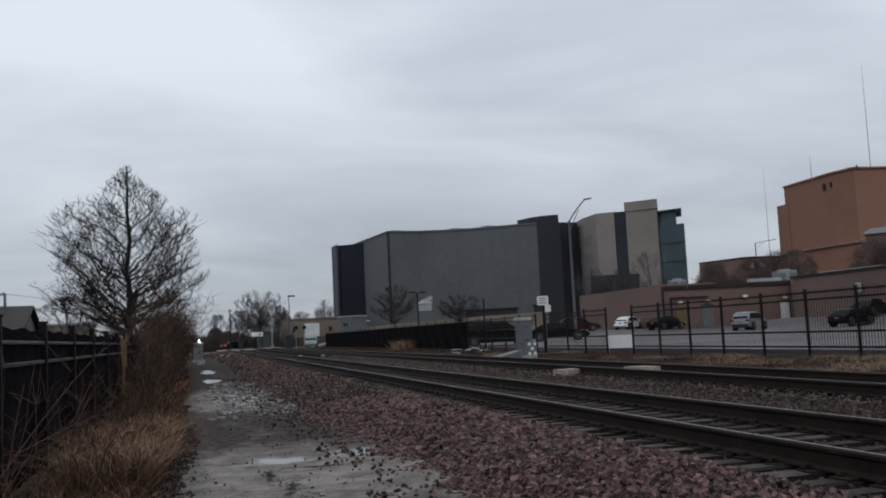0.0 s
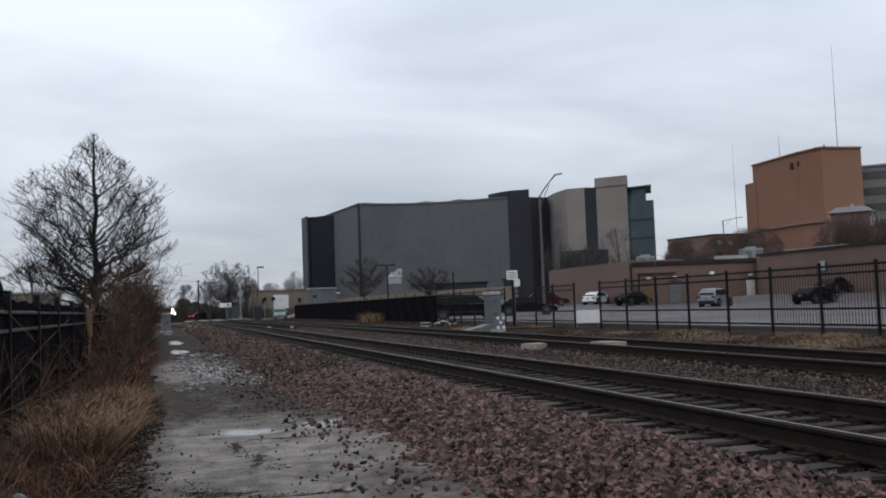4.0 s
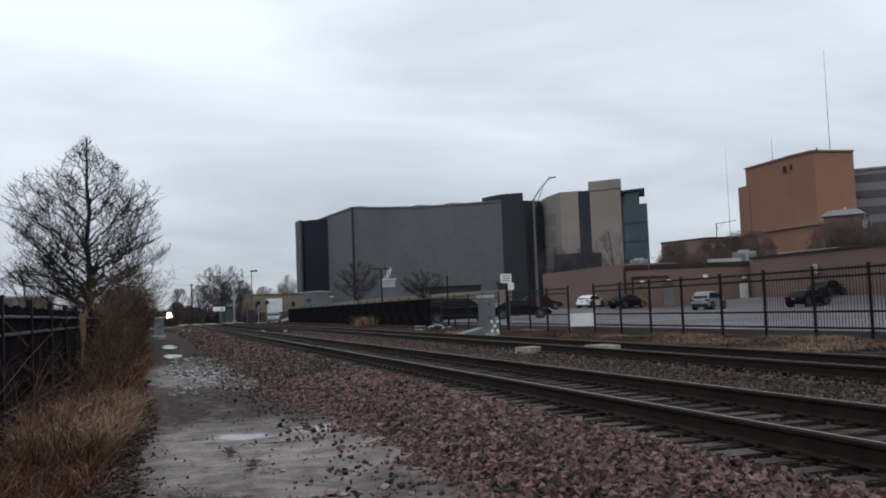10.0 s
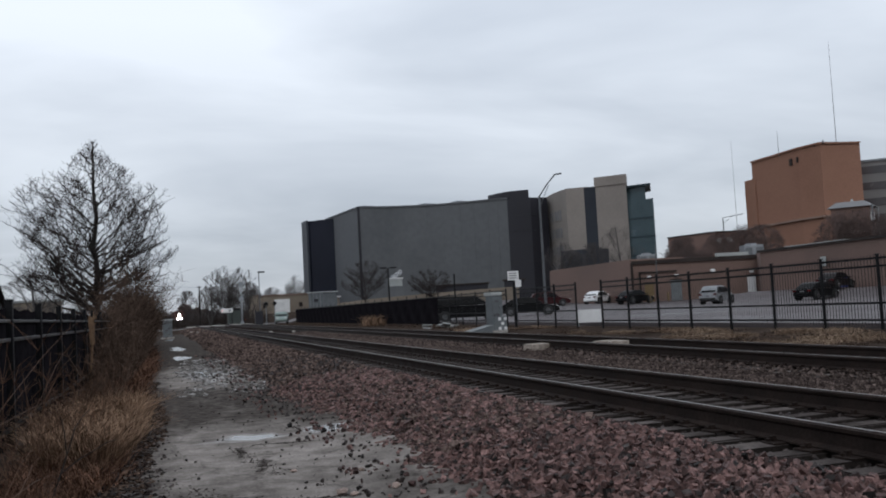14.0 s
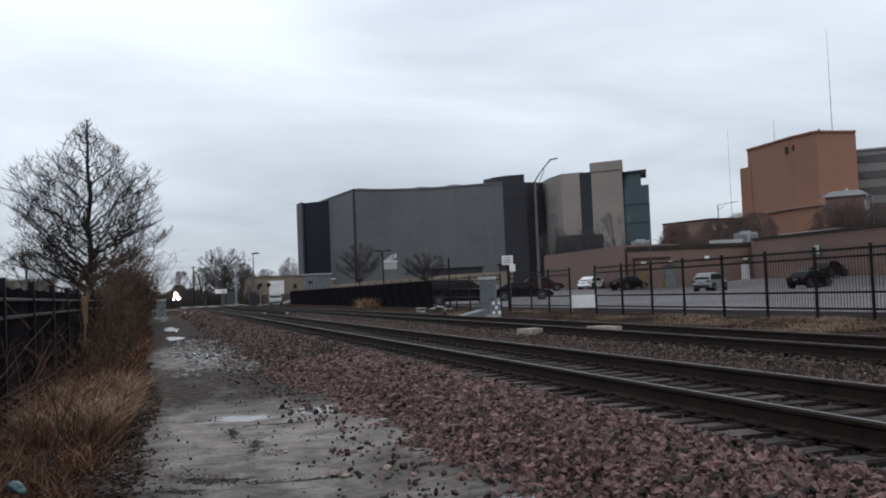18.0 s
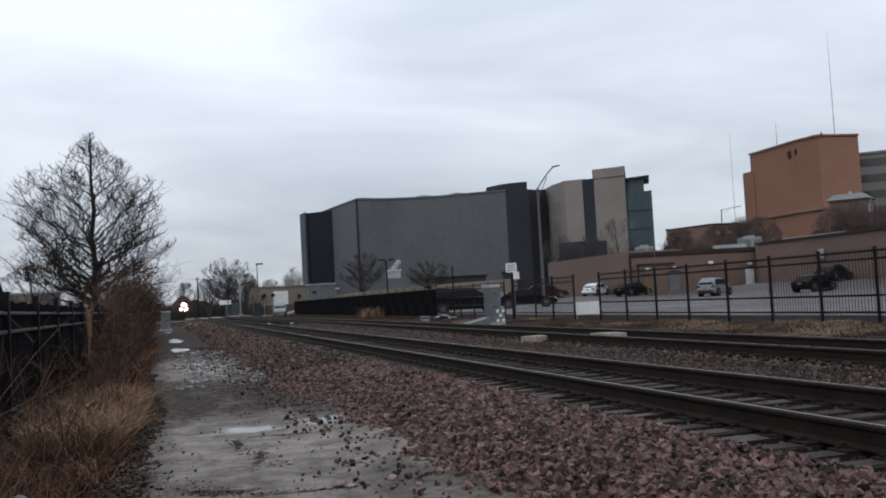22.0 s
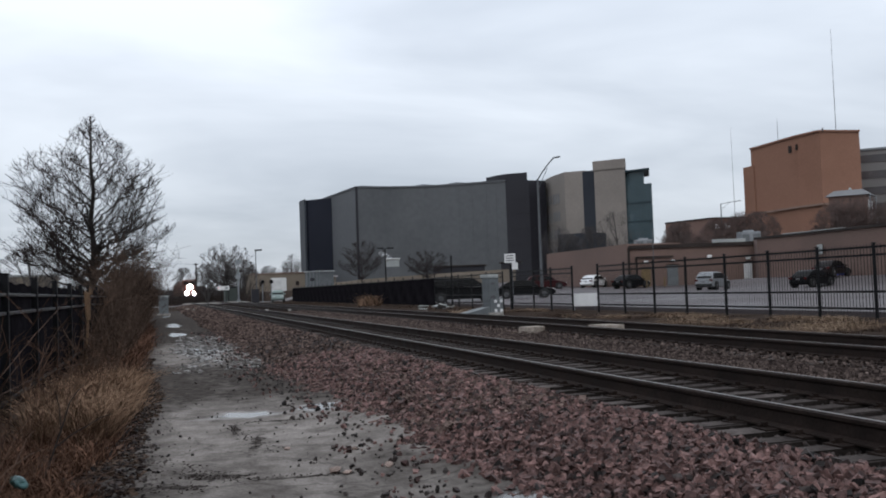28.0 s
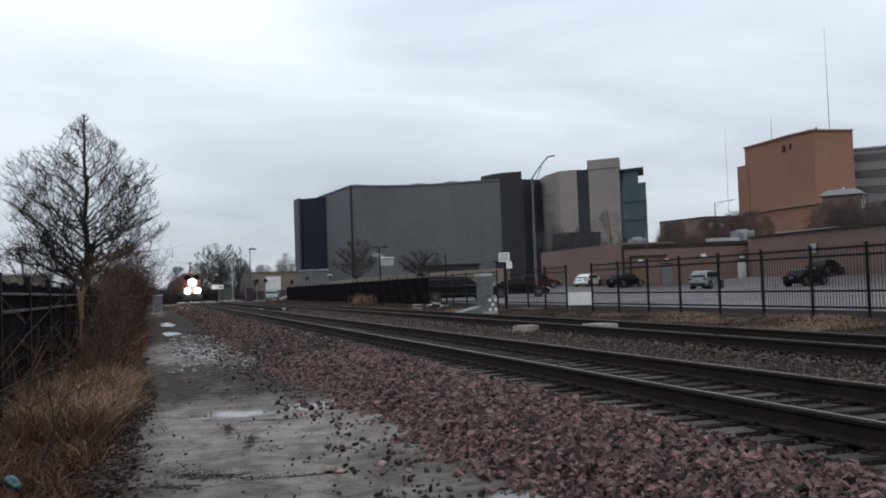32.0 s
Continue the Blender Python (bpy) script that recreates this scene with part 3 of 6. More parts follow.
# puddles: shallow rounded water sheets on the path
def puddle(x, y, rx, ry, seed):
    rnd = random.Random(seed)
    n = 40
    pts = []
    for k in range(n):
        a = 2 * math.pi * k / n
        r = 1 + 0.45 * noise.noise((math.cos(a) * 1.6 + seed, math.sin(a) * 1.6, seed * 1.7))
        pts.append((x + rx * r * math.cos(a), y + ry * r * math.sin(a)))
    bm = prism(pts, -0.01, 0.0105)
    return tagged(part("puddle", bm, M["puddle"]), "shallow rain puddle on the concrete path", "puddle", "puddles on the path", kind="structure")


for k, (x, y, rx, ry) in enumerate([(0.55, 35.8, 0.31, 1.7), (0.62, 46.4, 0.33, 2.0), (0.55, 49.6, 0.26, 1.0), (0.3, 70, 0.3, 2.4), (0.95, 25.5, 0.3, 0.7)]):
    puddle(x, y, rx, ry, k + 3)

# ---- tracks ----
RAIL = [(-0.07, 0.0), (0.07, 0.0), (0.07, 0.012), (0.012, 0.032), (0.009, 0.115), (0.034, 0.132), (0.036, 0.156), (0.017, 0.170), (-0.017, 0.170), (-0.036, 0.156), (-0.034, 0.132), (-0.009, 0.115), (-0.012, 0.032), (-0.07, 0.012)]

RAIL_H = 0.185


def rail(parent, offset, base, line, y0, y1, top_material, name="rail"):
    stations = [y0] + [y for y in list(range(-20, 60, 8)) + list(range(60, 200, 20)) + list(range(200, 640, 10)) if y0 < y < y1] + [y1]
    v, f = [], []
    n = len(RAIL)
    for y in stations:
        for px, pz in RAIL:
            v.append((line(y) + offset + px, y, base + pz * RAIL_H / 0.17))
    for s in range(len(stations) - 1):
        for k in range(n):
            a, b = s * n + k, s * n + (k + 1) % n
            f.append((a, b, b + n, a + n))
    f.append(tuple(range(n))[::-1])
    f.append(tuple((len(stations) - 1) * n + k for k in range(n)))
    ob = raw(name, v, f, M["rail_side"], parent)
    ob.data.materials.append(top_material)
    for p in ob.data.polygons:
        ks = {i % n for i in p.vertices}
        if len(p.vertices) == 4 and ks <= {7, 8}:
            p.material_index = 1
    return ob


def tie_mesh(seed):
    rnd = random.Random(seed)
    bm = bmesh.new()
    box(bm, 0, 0, 0, 2.6, 0.215, 0.18, bevel=0.012)
    for v in bm.verts:
        v.co += Vector((rnd.uniform(-0.02, 0.02), rnd.uniform(-0.006, 0.006), rnd.uniform(-0.006, 0.006)))
    me = bpy.data.meshes.new("tie")
    bm.to_mesh(me)
    bm.free()
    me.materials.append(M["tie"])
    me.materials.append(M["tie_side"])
    # upright faces take the darker colour: creosote plus painted-in gap shade
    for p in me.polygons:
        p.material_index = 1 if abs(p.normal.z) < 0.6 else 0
    return me


TIES = [tie_mesh(k) for k in range(5)]


def track(name, line, top, y0, y1, tie_to, label, top_material, sink=0.285):
    t = thing(name, pose(0, 0, 0), label, "railway track", "railway tracks", "structure")
    for side in (-0.7535, 0.7535):
        rail(t, side, top - RAIL_H, line, y0, y1, top_material)
    rnd = random.Random(int(top * 1000))
    y = -8.52
    pv, pf = [], []
    far = bmesh.new()
    while y < min(180, y1 - 12):
        if y < tie_to:
            ob = new("tie", TIES[rnd.randrange(5)])
            ob.parent = t
            ob.matrix_basis = pose(line(y) + rnd.uniform(-0.04, 0.04), y, top - sink + rnd.uniform(-0.008, 0.004), rnd.uniform(-0.6, 0.6), 0, rnd.uniform(-0.8, 0.8))
        else:
            box(far, line(y), y, top - sink, 2.6, 0.225, 0.18)
        if y < 30:
            # steel plates and spike heads under each rail
            for side in (-0.7535, 0.7535):
                x = line(y) + side
                for cx, cz, sx, sy, sz in ((x, top - 0.189, 0.36, 0.19, 0.014), (x + 0.1, top - 0.17, 0.04, 0.04, 0.05), (x - 0.1, top - 0.17, 0.04, 0.04, 0.05), (x + 0.145, top - 0.175, 0.03, 0.03, 0.03), (x - 0.145, top - 0.175, 0.03, 0.03, 0.03)):
                    a = len(pv)
                    for dz in (-1, 1):
                        for dx, dy in ((-1, -1), (1, -1), (1, 1), (-1, 1)):
                            pv.append((cx + dx * sx / 2, y + dy * sy / 2 + (0.04 if sy < 0.1 else 0), cz + dz * sz / 2))
                    pf += [(a, a + 3, a + 2, a + 1), (a + 4, a + 5, a + 6, a + 7), (a, a + 1, a + 5, a + 4), (a + 1, a + 2, a + 6, a + 5), (a + 2, a + 3, a + 7, a + 6), (a + 3, a, a + 4, a + 7)]
        y += 0.425
    raw("tie_plates", pv, pf, M["rail_side"], t, "rusty plates and spikes")["kind"] = "stuff"
    ob = part("far_ties", far, M["tie"], t)
    ob["kind"] = "stuff"
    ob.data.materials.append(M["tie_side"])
    # same split here, side shade in the colour
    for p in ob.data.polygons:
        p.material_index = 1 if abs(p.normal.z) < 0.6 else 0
    return t


track("main_track", track_x, 0.38, -20, 620, 75, "main line with polished rails on weathered wooden ties", M["rail_top"])
def second_x(y):
    """The second track runs beside the main line and eases a little towards the fence."""
    return 9.66 + 0.15 * smooth((y - 9) / 10)


track("second_track", second_x, 0.42, -20, 260, 60, "second track with dull rails on wooden ties", M["rail_top_dull"], 0.305)


# timber and rubber crossing pad at the street
pad = bmesh.new()
for x, w, z in ((3.7, 1.2, 0.33), (5.525, 1.34, 0.33), (7.45, 1.4, 0.33), (9.81, 1.34, 0.37), (11.5, 1.0, 0.33)):
    box(pad, x, 138.5, z, w, 8.6, 0.1, bevel=0.01)
tagged(part("crossing_pad", pad, M["concrete"]), "pale concrete pads where the street crosses the rails", "crossing", kind="structure")


# ---- right-hand steel fence ----
FX = 16.3


def fence_post(parent, x, y, h, base, w=0.062):
    bm = boxes((x, y, base + h / 2, w, w, h, 0, 0.006), (x, y, base + h + 0.012, w + 0.02, w + 0.02, 0.024, 0, 0.006))
    return part("post", bm, M["black_steel"], parent)


picket_mesh = bpy.data.meshes.new("picket")
pb = boxes((0, 0, 0, 0.010, 0.010, 1.66))
pb.to_mesh(picket_mesh)
pb.free()
picket_mesh.materials.append(M["black_steel"])


thin_picket = bpy.data.meshes.new("picket")
pb = boxes((0, 0, 0, 0.0055, 0.0055, 1.66))
pb.to_mesh(thin_picket)
pb.free()
thin_picket.materials.append(M["black_steel"])


def fence_panel(y0, y1, pickets=True, screen=False, base=0.2, h=1.87):
    t = thing("picket_fence", pose(FX, y0, base), "black steel picket fence panel with four rails" if not screen else "black steel fence panel hung with dark screening fabric", "fence", "fence panels along the parking lot")
    w = y1 - y0
    fence_post(t, 0, 0, h, -0.25 + 0.25)
    for z in (0.31, 0.72, 1.60, 1.79):
        part("rail", boxes((0, w / 2, z, 0.045, w - 0.062, 0.052)), M["black_steel"], t)
    if screen:
        part("screen", boxes((-0.035, w / 2, 0.93, 0.012, w - 0.02, 1.66)), M["screen"], t, "dark woven privacy fabric")
    else:
        n = 18
        for k in range(1, n):
            ob = new("picket", picket_mesh if pickets else thin_picket)
            ob.parent = t
            ob.matrix_basis = pose(0.0, w * k / n, 1.03)
    return t


POSTS = [-4.8, -2.7, -0.6, 1.5, 3.6, 5.7, 7.8, 9.9, 12.0, 14.1, 16.15, 18.2, 20.2, 22.25, 24.35, 26.55, 28.6, 30.75, 32.9]
for a, b in zip(POSTS, POSTS[1:]):
    fence_panel(a, b, pickets=a < 22)
end_post = thing("fence_post", pose(FX, 32.9, 0.2), "black steel end post of the fence", "fence post", "end posts of the fence")
fence_post(end_post, 0, 0, 1.87, 0)
POSTS_B = [35.25, 37.45, 39.45, 42.2]
for a, b in zip(POSTS_B, POSTS_B[1:]):
    fence_panel(a, b, pickets=False)
gate_post = thing("fence_post", pose(FX, 42.25, 0.2), "taller black steel post between fence stretches", "fence post", "end posts of the fence")
fence_post(gate_post, 0, 0, 2.15, 0, 0.11)
for k in range(5):
    fence_panel(43.4 + 2.4 * k, 45.8 + 2.4 * k, pickets=False)
for k in range(25):
    fence_panel(55.4 + 2.6 * k, 58.0 + 2.6 * k, pickets=False, screen=True, h=1.95)

tall = thing("steel_pole", pose(FX - 0.2, 51.2, 0.2), "thin dark steel pole beside the fence", "pole")
part("shaft", rods(((0, 0, 0), (0, 0, 2.95), 0.05, 0.045)), M["black_steel"], tall)
part("cap", rods(((0, 0, 2.95), (0, 0, 3.02), 0.06, 0.03)), M["black_steel"], tall)

# ---- left-hand fence with dark fabric ----
LX = -1.75


def left_panel(y0, y1):
    t = thing("screened_fence", pose(LX, y0, 0.0), "black steel fence panel backed with dark privacy fabric", "fence", "screened fence panels along the path")
    w = y1 - y0
    fence_post(t, 0, 0, 1.73, 0.0, 0.085)
    for z, r in ((0.25, 0.05), (1.28, 0.05), (1.50, 0.045)):
        # only the upper rails get the lighter, sheen-coloured steel
        part("rail", boxes((0.0, w / 2, z, 0.045, w - 0.085, r * 0.8, 0, 0.006)), M["wet_steel"] if z > 1 else M["black_steel"], t, "wet rail with sky sheen in its colour" if z > 1 else "")
    v, f = [], []
    n = 16
    for k in range(n + 1):
        y = 0.03 + (w - 0.06) * k / n
        s = 0.012 * math.sin(k * 1.9) + 0.008 * math.sin(k * 0.7 + y0)
        top = 1.645 + 0.015 * math.sin(k * 0.9 + y0 * 2)
        v += [(-0.03 + s, y, 0.03), (-0.04 + s, y, 0.03), (-0.03 + s * 0.5, y, top), (-0.04 + s * 0.5, y, top)]
    for k in range(n):
        a = 4 * k
        f += [(a, a + 4, a + 6, a + 2), (a + 1, a + 3, a + 7, a + 5), (a + 2, a + 6, a + 7, a + 3)]
    raw("screen", v, f, M["screen"], t, "black privacy fabric")
    return t


for k in range(-7, 22):
    left_panel(11.95 + 2.7 * k, 11.95 + 2.7 * (k + 1))


# ---- buildings ----
def building(name, label, group=""):
    return thing(name, pose(0, 0, 0), label, "building", group)


def wall_part(parent, points, z0, z1, material, name="wall", label=""):
    return part(name, prism(points, z0, z1), material, parent, label)


def roof_edge(parent, points, z, material, w=0.35, h=0.35, name="parapet"):
    bm = bmesh.new()
    for p, q in zip(points, points[1:]):
        slab(bm, p, q, z - h * 0.4, z + h * 0.6, w, 0.02)
    return part(name, bm, material, parent)


# the large windowless grey block with a gently concave front
grey = building("grey_office_block", "large windowless grey clad office block with a concave front")
GP = [(37.9, 220.8), (40.8, 195.8), (48.3, 196.4), (55.8, 195.2), (62.3, 191.4), (67.4, 187.4), (70.9, 184.9)]
wall_part(grey, GP + [(92, 205), (84, 236), (50, 246)], 0.5, 23.6, M["grey_wall"], label="grey metal cladding")
roof_edge(grey, GP, 23.6, M["grey_wall"])
part("corner_trim", boxes((40.75, 195.75, 12.1, 0.5, 0.5, 23.2)), M["dark_grey_wall"], grey, "dark corner strip")
seams = bmesh.new()
for p, q in zip(GP[1:], GP[2:]):
    for k in range(2):
        x, y = lerp(p, q, k / 2)
        box(seams, x, y, 12, 0.05, 0.06, 22.8)
part("cladding_seams", seams, M["grey_wall"], grey)["kind"] = "stuff"
BT = [(33.0, 223.6), (33.5, 219.5), (38.6, 214.2), (40.5, 218), (40, 232), (34, 232)]
wall_part(grey, BT[1:] , 0.5, 23.2, M["dark_wall"], "stair_tower", "dark glazed stair tower")
part("tower_edge", prism([(32.6, 224.5), (33.0, 219.3), (33.42, 219.1), (33.4, 225)], 0.5, 23.4), M["dark_strip"], grey, "hazy grey tower edge")
DP = [(70.9, 184.9), (75.1, 182.1), (79.4, 183.0), (84, 200), (80, 206)]
wall_part(grey, DP, 0.5, 23.4, M["dark_grey_wall"], "dark_bay", "dark panelled bay")
wall_part(grey, [(69.0, 191.5), (70.2, 187.0), (71.5, 184.6), (74.9, 182.3), (75.2, 183.5), (74, 192)], 22, 25.1, M["dark_grey_wall"], "penthouse", "dark rooftop plant room")
for k in range(1, 7):
    band = bmesh.new()
    slab(band, DP[0], DP[1], 3.3 * k, 3.3 * k + 0.12, 0.1, 0.02)
    slab(band, DP[1], DP[2], 3.3 * k, 3.3 * k + 0.12, 0.1, 0.02)
    part("floor_band", band, M["dark_grey_wall"], grey)
for k, (x, y, w) in enumerate([(44, 203, 3), (58, 201, 4), (64, 197, 2.5)]):
    part("roof_unit", boxes((x, y, 24.1, w, 2.5, 1.0, 20, 0.05)), M["galv"], grey)

# the beige block with a pale tower and a teal glass corner
beige = building("beige_office_block", "beige precast office block with a pale tower and teal glass corner")
wall_part(beige, [(81.2, 189.4), (79.5, 180), (79.2, 172.9), (82.4, 170.2), (96, 176), (95, 192)], 0.5, 23.9, M["beige"], label="pale beige precast")
wall_part(beige, [(82.0, 170.6), (83.9, 167.4), (92, 172), (90, 177)], 0.5, 23.7, M["dark_strip"], "glass_strip", "dark glazed strip")
wall_part(beige, [(83.2, 167.5), (87.6, 162.9), (91.0, 169.3), (86.4, 174.0)], 0.5, 25.3, M["beige"], "tower", "pale precast tower")
wall_part(beige, [(82.95, 167.5), (87.6, 162.6), (91.3, 169.3), (86.4, 174.3)], 23.5, 25.35, M["beige"], "tower_cap", "slightly wider precast cap")
wall_part(beige, [(87.7, 163.4), (91.0, 158.8), (97.2, 169.9), (94, 174)], 0.5, 20.0, M["teal"], "glass_corner", "teal curtain-wall glass")
wall_part(beige, [(87.9, 164.0), (90.3, 160.4), (95.2, 169.3), (94, 172)], 19.9, 22.6, M["teal"], "glass_storey", "set-back teal glass storey")
wall_part(beige, [(87.4, 163.2), (90.5, 158.6), (96.5, 169.2), (94, 173)], 22.6, 22.95, M["teal_dark"], "canopy", "thin dark roof canopy")
for z in (5.2, 9.0, 12.6, 16.2):
    bm = bmesh.new()
    slab(bm, (87.75, 163.4), (91.0, 158.85), z, z + 0.35, 0.12, 0.03)
    part("spandrel", bm, M["teal_dark"], beige)
mull = bmesh.new()
for k in range(1, 8):
    x, y = lerp((87.75, 163.4), (91.0, 158.85), k / 8)
    box(mull, x, y, 10.2, 0.1, 0.1, 19.4)
part("mullions", mull, M["teal_dark"], beige)["kind"] = "stuff"


def window_row(parent, p, q, fractions, z0, z1, width, material=None, name="window"):
    a = math.atan2(q[1] - p[1], q[0] - p[0])
    nx, ny = math.sin(a), -math.cos(a)
    for t in fractions:
        x, y = lerp(p, q, t)
        w = part(name, boxes((x + nx * 0.02, y + ny * 0.02, (z0 + z1) / 2, width, 0.10, z1 - z0, math.degrees(a))), material or M["glass"], parent)
        part("sill", boxes((x + nx * 0.1, y + ny * 0.1, z0 - 0.08, width + 0.15, 0.16, 0.12, math.degrees(a))), M["beige"], w)


for z in (6.8, 10.5, 14.2, 17.9):
    window_row(beige, (81.2, 189.4), (79.5, 180.0), (0.2, 0.42, 0.64, 0.86), z, z + 2.0, 0.95, M["roof"])
    window_row(beige, (79.5, 180.0), (79.2, 172.9), (0.12, 0.3, 0.5), z, z + 2.0, 0.8, M["roof"])
wall_part(beige, [(76.5, 170.5), (78.6, 165.6), (84.5, 166), (83, 171)], 0.5, 11.0, M["dark_strip"], "porch", "dark lower glazed porch")

# the orange-brown brick block
brick = building("brick_tower_block", "windowless orange-brown brick block with a pale ledge")
BP = [(91.2, 127.5), (90.7, 120.5), (90.2, 114.9), (90.6, 110.4), (93.2, 110.4), (97.1, 110.0)]
wall_part(brick, BP + [(103, 117.5), (105, 138), (100.5, 138)], 1.0, 21.75, M["brick"], label="orange-brown brick")
wall_part(brick, [(91.2, 129.7), (90.95, 126.6), (98, 127), (102, 139), (98.5, 139)], 1.0, 19.0, M["brick"], "side_wing", "lower brick wing")
roof_edge(brick, BP, 21.75, M["brick"], 0.4, 0.25, "coping")
lb = bmesh.new()
for p, q in zip([(91.2, 129.7)] + BP, BP):
    slab(lb, p, q, 11.1, 11.4, 0.5, 0.15)
part("ledge", lb, M["ledge"], brick, "pale stone ledge")
for p, t, w, h, z in ((2, 0.7, 0.6, 1.0, 20.0), (2, 1.0, 0.25, 0.8, 20.1)):
    x, y = lerp(BP[1], BP[2], t)
    part("vent", boxes((x - 0.05, y, z, 0.3, w, h)), M["coping"], brick, "dark louvred vent")
for x, y in ((89.0, 111.5), (88.9, 109.5), (92, 113)):
    part("roof_pipe", rods(((x + 1.5, y, 21.5), (x + 1.5, y, 22.0), 0.1, 0.1)), M["coping"], brick)

# the grey ribbon-window block behind it
ribbon = building("ribbon_window_block", "grey office block with dark ribbon windows")
RP = [(104.5, 118.5), (113.8, 109.5), (126, 120), (116, 132)]
wall_part(ribbon, RP, 1.0, 20.3, M["stripe_light"], label="grey spandrel panels")
for z in (5.8, 8.3, 10.8, 13.3, 15.8, 18.3):
    bm = bmesh.new()
    slab(bm, RP[0], RP[1], z, z + 1.15, 0.12, 0.02)
    r = part("ribbon_window", bm, M["stripe_dark"], ribbon, "dark ribbon window")
    mb = bmesh.new()
    for k in range(1, 9):
        x, y = lerp(RP[0], RP[1], k / 9)
        box(mb, x + 0.06, y - 0.06, z + 0.575, 0.08, 0.12, 1.1, -44)
    part("mullions", mb, M["stripe_light"], r)
roof_edge(ribbon, RP[:2], 20.3, M["galv"], 0.4, 0.3)

# the low brown block with two white windows
low = building("low_brown_block", "low brown brick block with two pale windows")
LP = [(89.6, 152.0), (92.0, 140.5), (99.5, 140.0), (101, 150)]
wall_part(low, LP, 1.0, 11.7, M["brick_dull"])
roof_edge(low, LP[:3], 11.7, M["coping"], 0.3, 0.2, "coping")
for t in (0.1, 0.38):
    x, y = lerp(LP[1], LP[2], t)
    # pane in white paint: the reflected sky is its colour
    w = part("window", boxes((x, y - 0.03, 10.3, 1.0, 0.12, 0.8, -4)), M["white"], low, "pale reflecting window")
    part("sill", boxes((x, y - 0.1, 9.82, 1.2, 0.25, 0.12, -4)), M["beige"], w)

# the long low tan building behind the lot
tan = building("tan_commercial_building", "long low tan brick commercial building")
wall_part(tan, [(51.1, 118.5), (49.6, 92.6), (56, 92), (64, 118)], 0.3, 5.45, M["tan"], "wing_wall", "plain tan brick wing")
wall_part(tan, [(49.8, 92.4), (63.5, 88.5), (72, 100), (58, 110)], 0.2, 5.0, M["tan"], label="tan brick")
wall_part(tan, [(60.9, 84.8), (59.6, 65.0), (58.2, 50), (80, 48), (82, 86), (64, 90)], 0.2, 5.35, M["tan"], "front_wing", "tan brick front wing")
roof_edge(tan, [(49.7, 92.4), (63.5, 88.5)], 5.0, M["coping"], 0.4, 0.4, "coping")
roof_edge(tan, [(61.0, 85.2), (59.6, 65.0), (58.2, 50)], 5.35, M["coping"], 0.4, 0.22, "coping")
part("downpipe", rods(((49.6, 92.2, 0.4), (49.6, 92.2, 5.0), 0.14, 0.14)), M["coping"], tan)
TP, TQ = (49.8, 92.4), (63.5, 88.5)
TA = math.degrees(math.atan2(TQ[1] - TP[1], TQ[0] - TP[0]))


def on_tan(t, out=0.08):
    x, y = lerp(TP, TQ, t)
    a = radians(TA)
    return x + math.sin(a) * out, y - math.cos(a) * out


def door_at(x, y, z, w, h, a, material, label):
    d = part("door", boxes((x, y, z + h / 2, w, 0.1, h, a)), material, tan, label)
    part("door_frame", boxes((x, y, z + h + 0.06, w + 0.24, 0.14, 0.12, a)), M["coping"], d)
    part("door_handle", rods(((x + 0.3 * w, y - 0.08, z + 1.0), (x + 0.3 * w, y - 0.08, z + 1.2), 0.02, 0.02)), M["galv"], d)


for t, w, h, m, lab in ((0.33, 1.2, 2.4, M["cab_grey"], "grey steel door"), (0.12, 1.0, 2.2, M["yellow_door"], "yellowed door in a shaded entry"), (0.92, 0.9, 2.4, M["white"], "white painted door")):
    x, y = on_tan(t)
    door_at(x, y, 0.5, w, h, TA, m, lab)
    part("wall_lamp", boxes((x, y - 0.15, 3.4, 0.45, 0.3, 0.25, TA, 0.04)), M["white"], tan, "small white wall lamp")
for t, z in ((0.62, 3.7),):
    x, y = on_tan(t, 0.2)
    part("wall_lamp", boxes((x, y, z, 0.5, 0.3, 0.4, TA, 0.05)), M["white"], tan, "small white wall lamp")
x, y = on_tan(0.19, 0.1)
part("entry_frame", boxes((x, y, 3.9, 4.2, 0.25, 0.18, TA), (x - 2.05, y + 0.3, 2.2, 0.18, 0.25, 3.4, TA), (x + 2.05, y - 0.3, 2.2, 0.18, 0.25, 3.4, TA)), M["coping"], tan, "dark entry surround")
x, y = lerp((60.9, 84.8), (59.6, 65.0), 0.55)
part("wall_sign", boxes((x - 0.2, y, 3.7, 0.08, 0.8, 0.9, -4)), M["light_roof"], tan, "small pale wall sign")
part("red_sign", boxes((59.1, 63.2, 2.6, 0.08, 1.0, 0.9, -4)), M["red_lens"], tan, "small red wall sign")

# two bollards that guard its entry
for x, y in ((49.3, 88.0), (51.2, 87.6)):
    b = thing("bollard", pose(x, y, ground_z(x, y) + 0.02), "short yellowed steel bollard before the entry", "bollard", "bollards by the entry")
    part("post", rods(((0, 0, 0), (0, 0, 1.0), 0.08, 0.08, 12)), M["yellow_door"], b)
    part("cap", rods(((0, 0, 1.0), (0, 0, 1.06), 0.08, 0.03, 12)), M["yellow_door"], b)

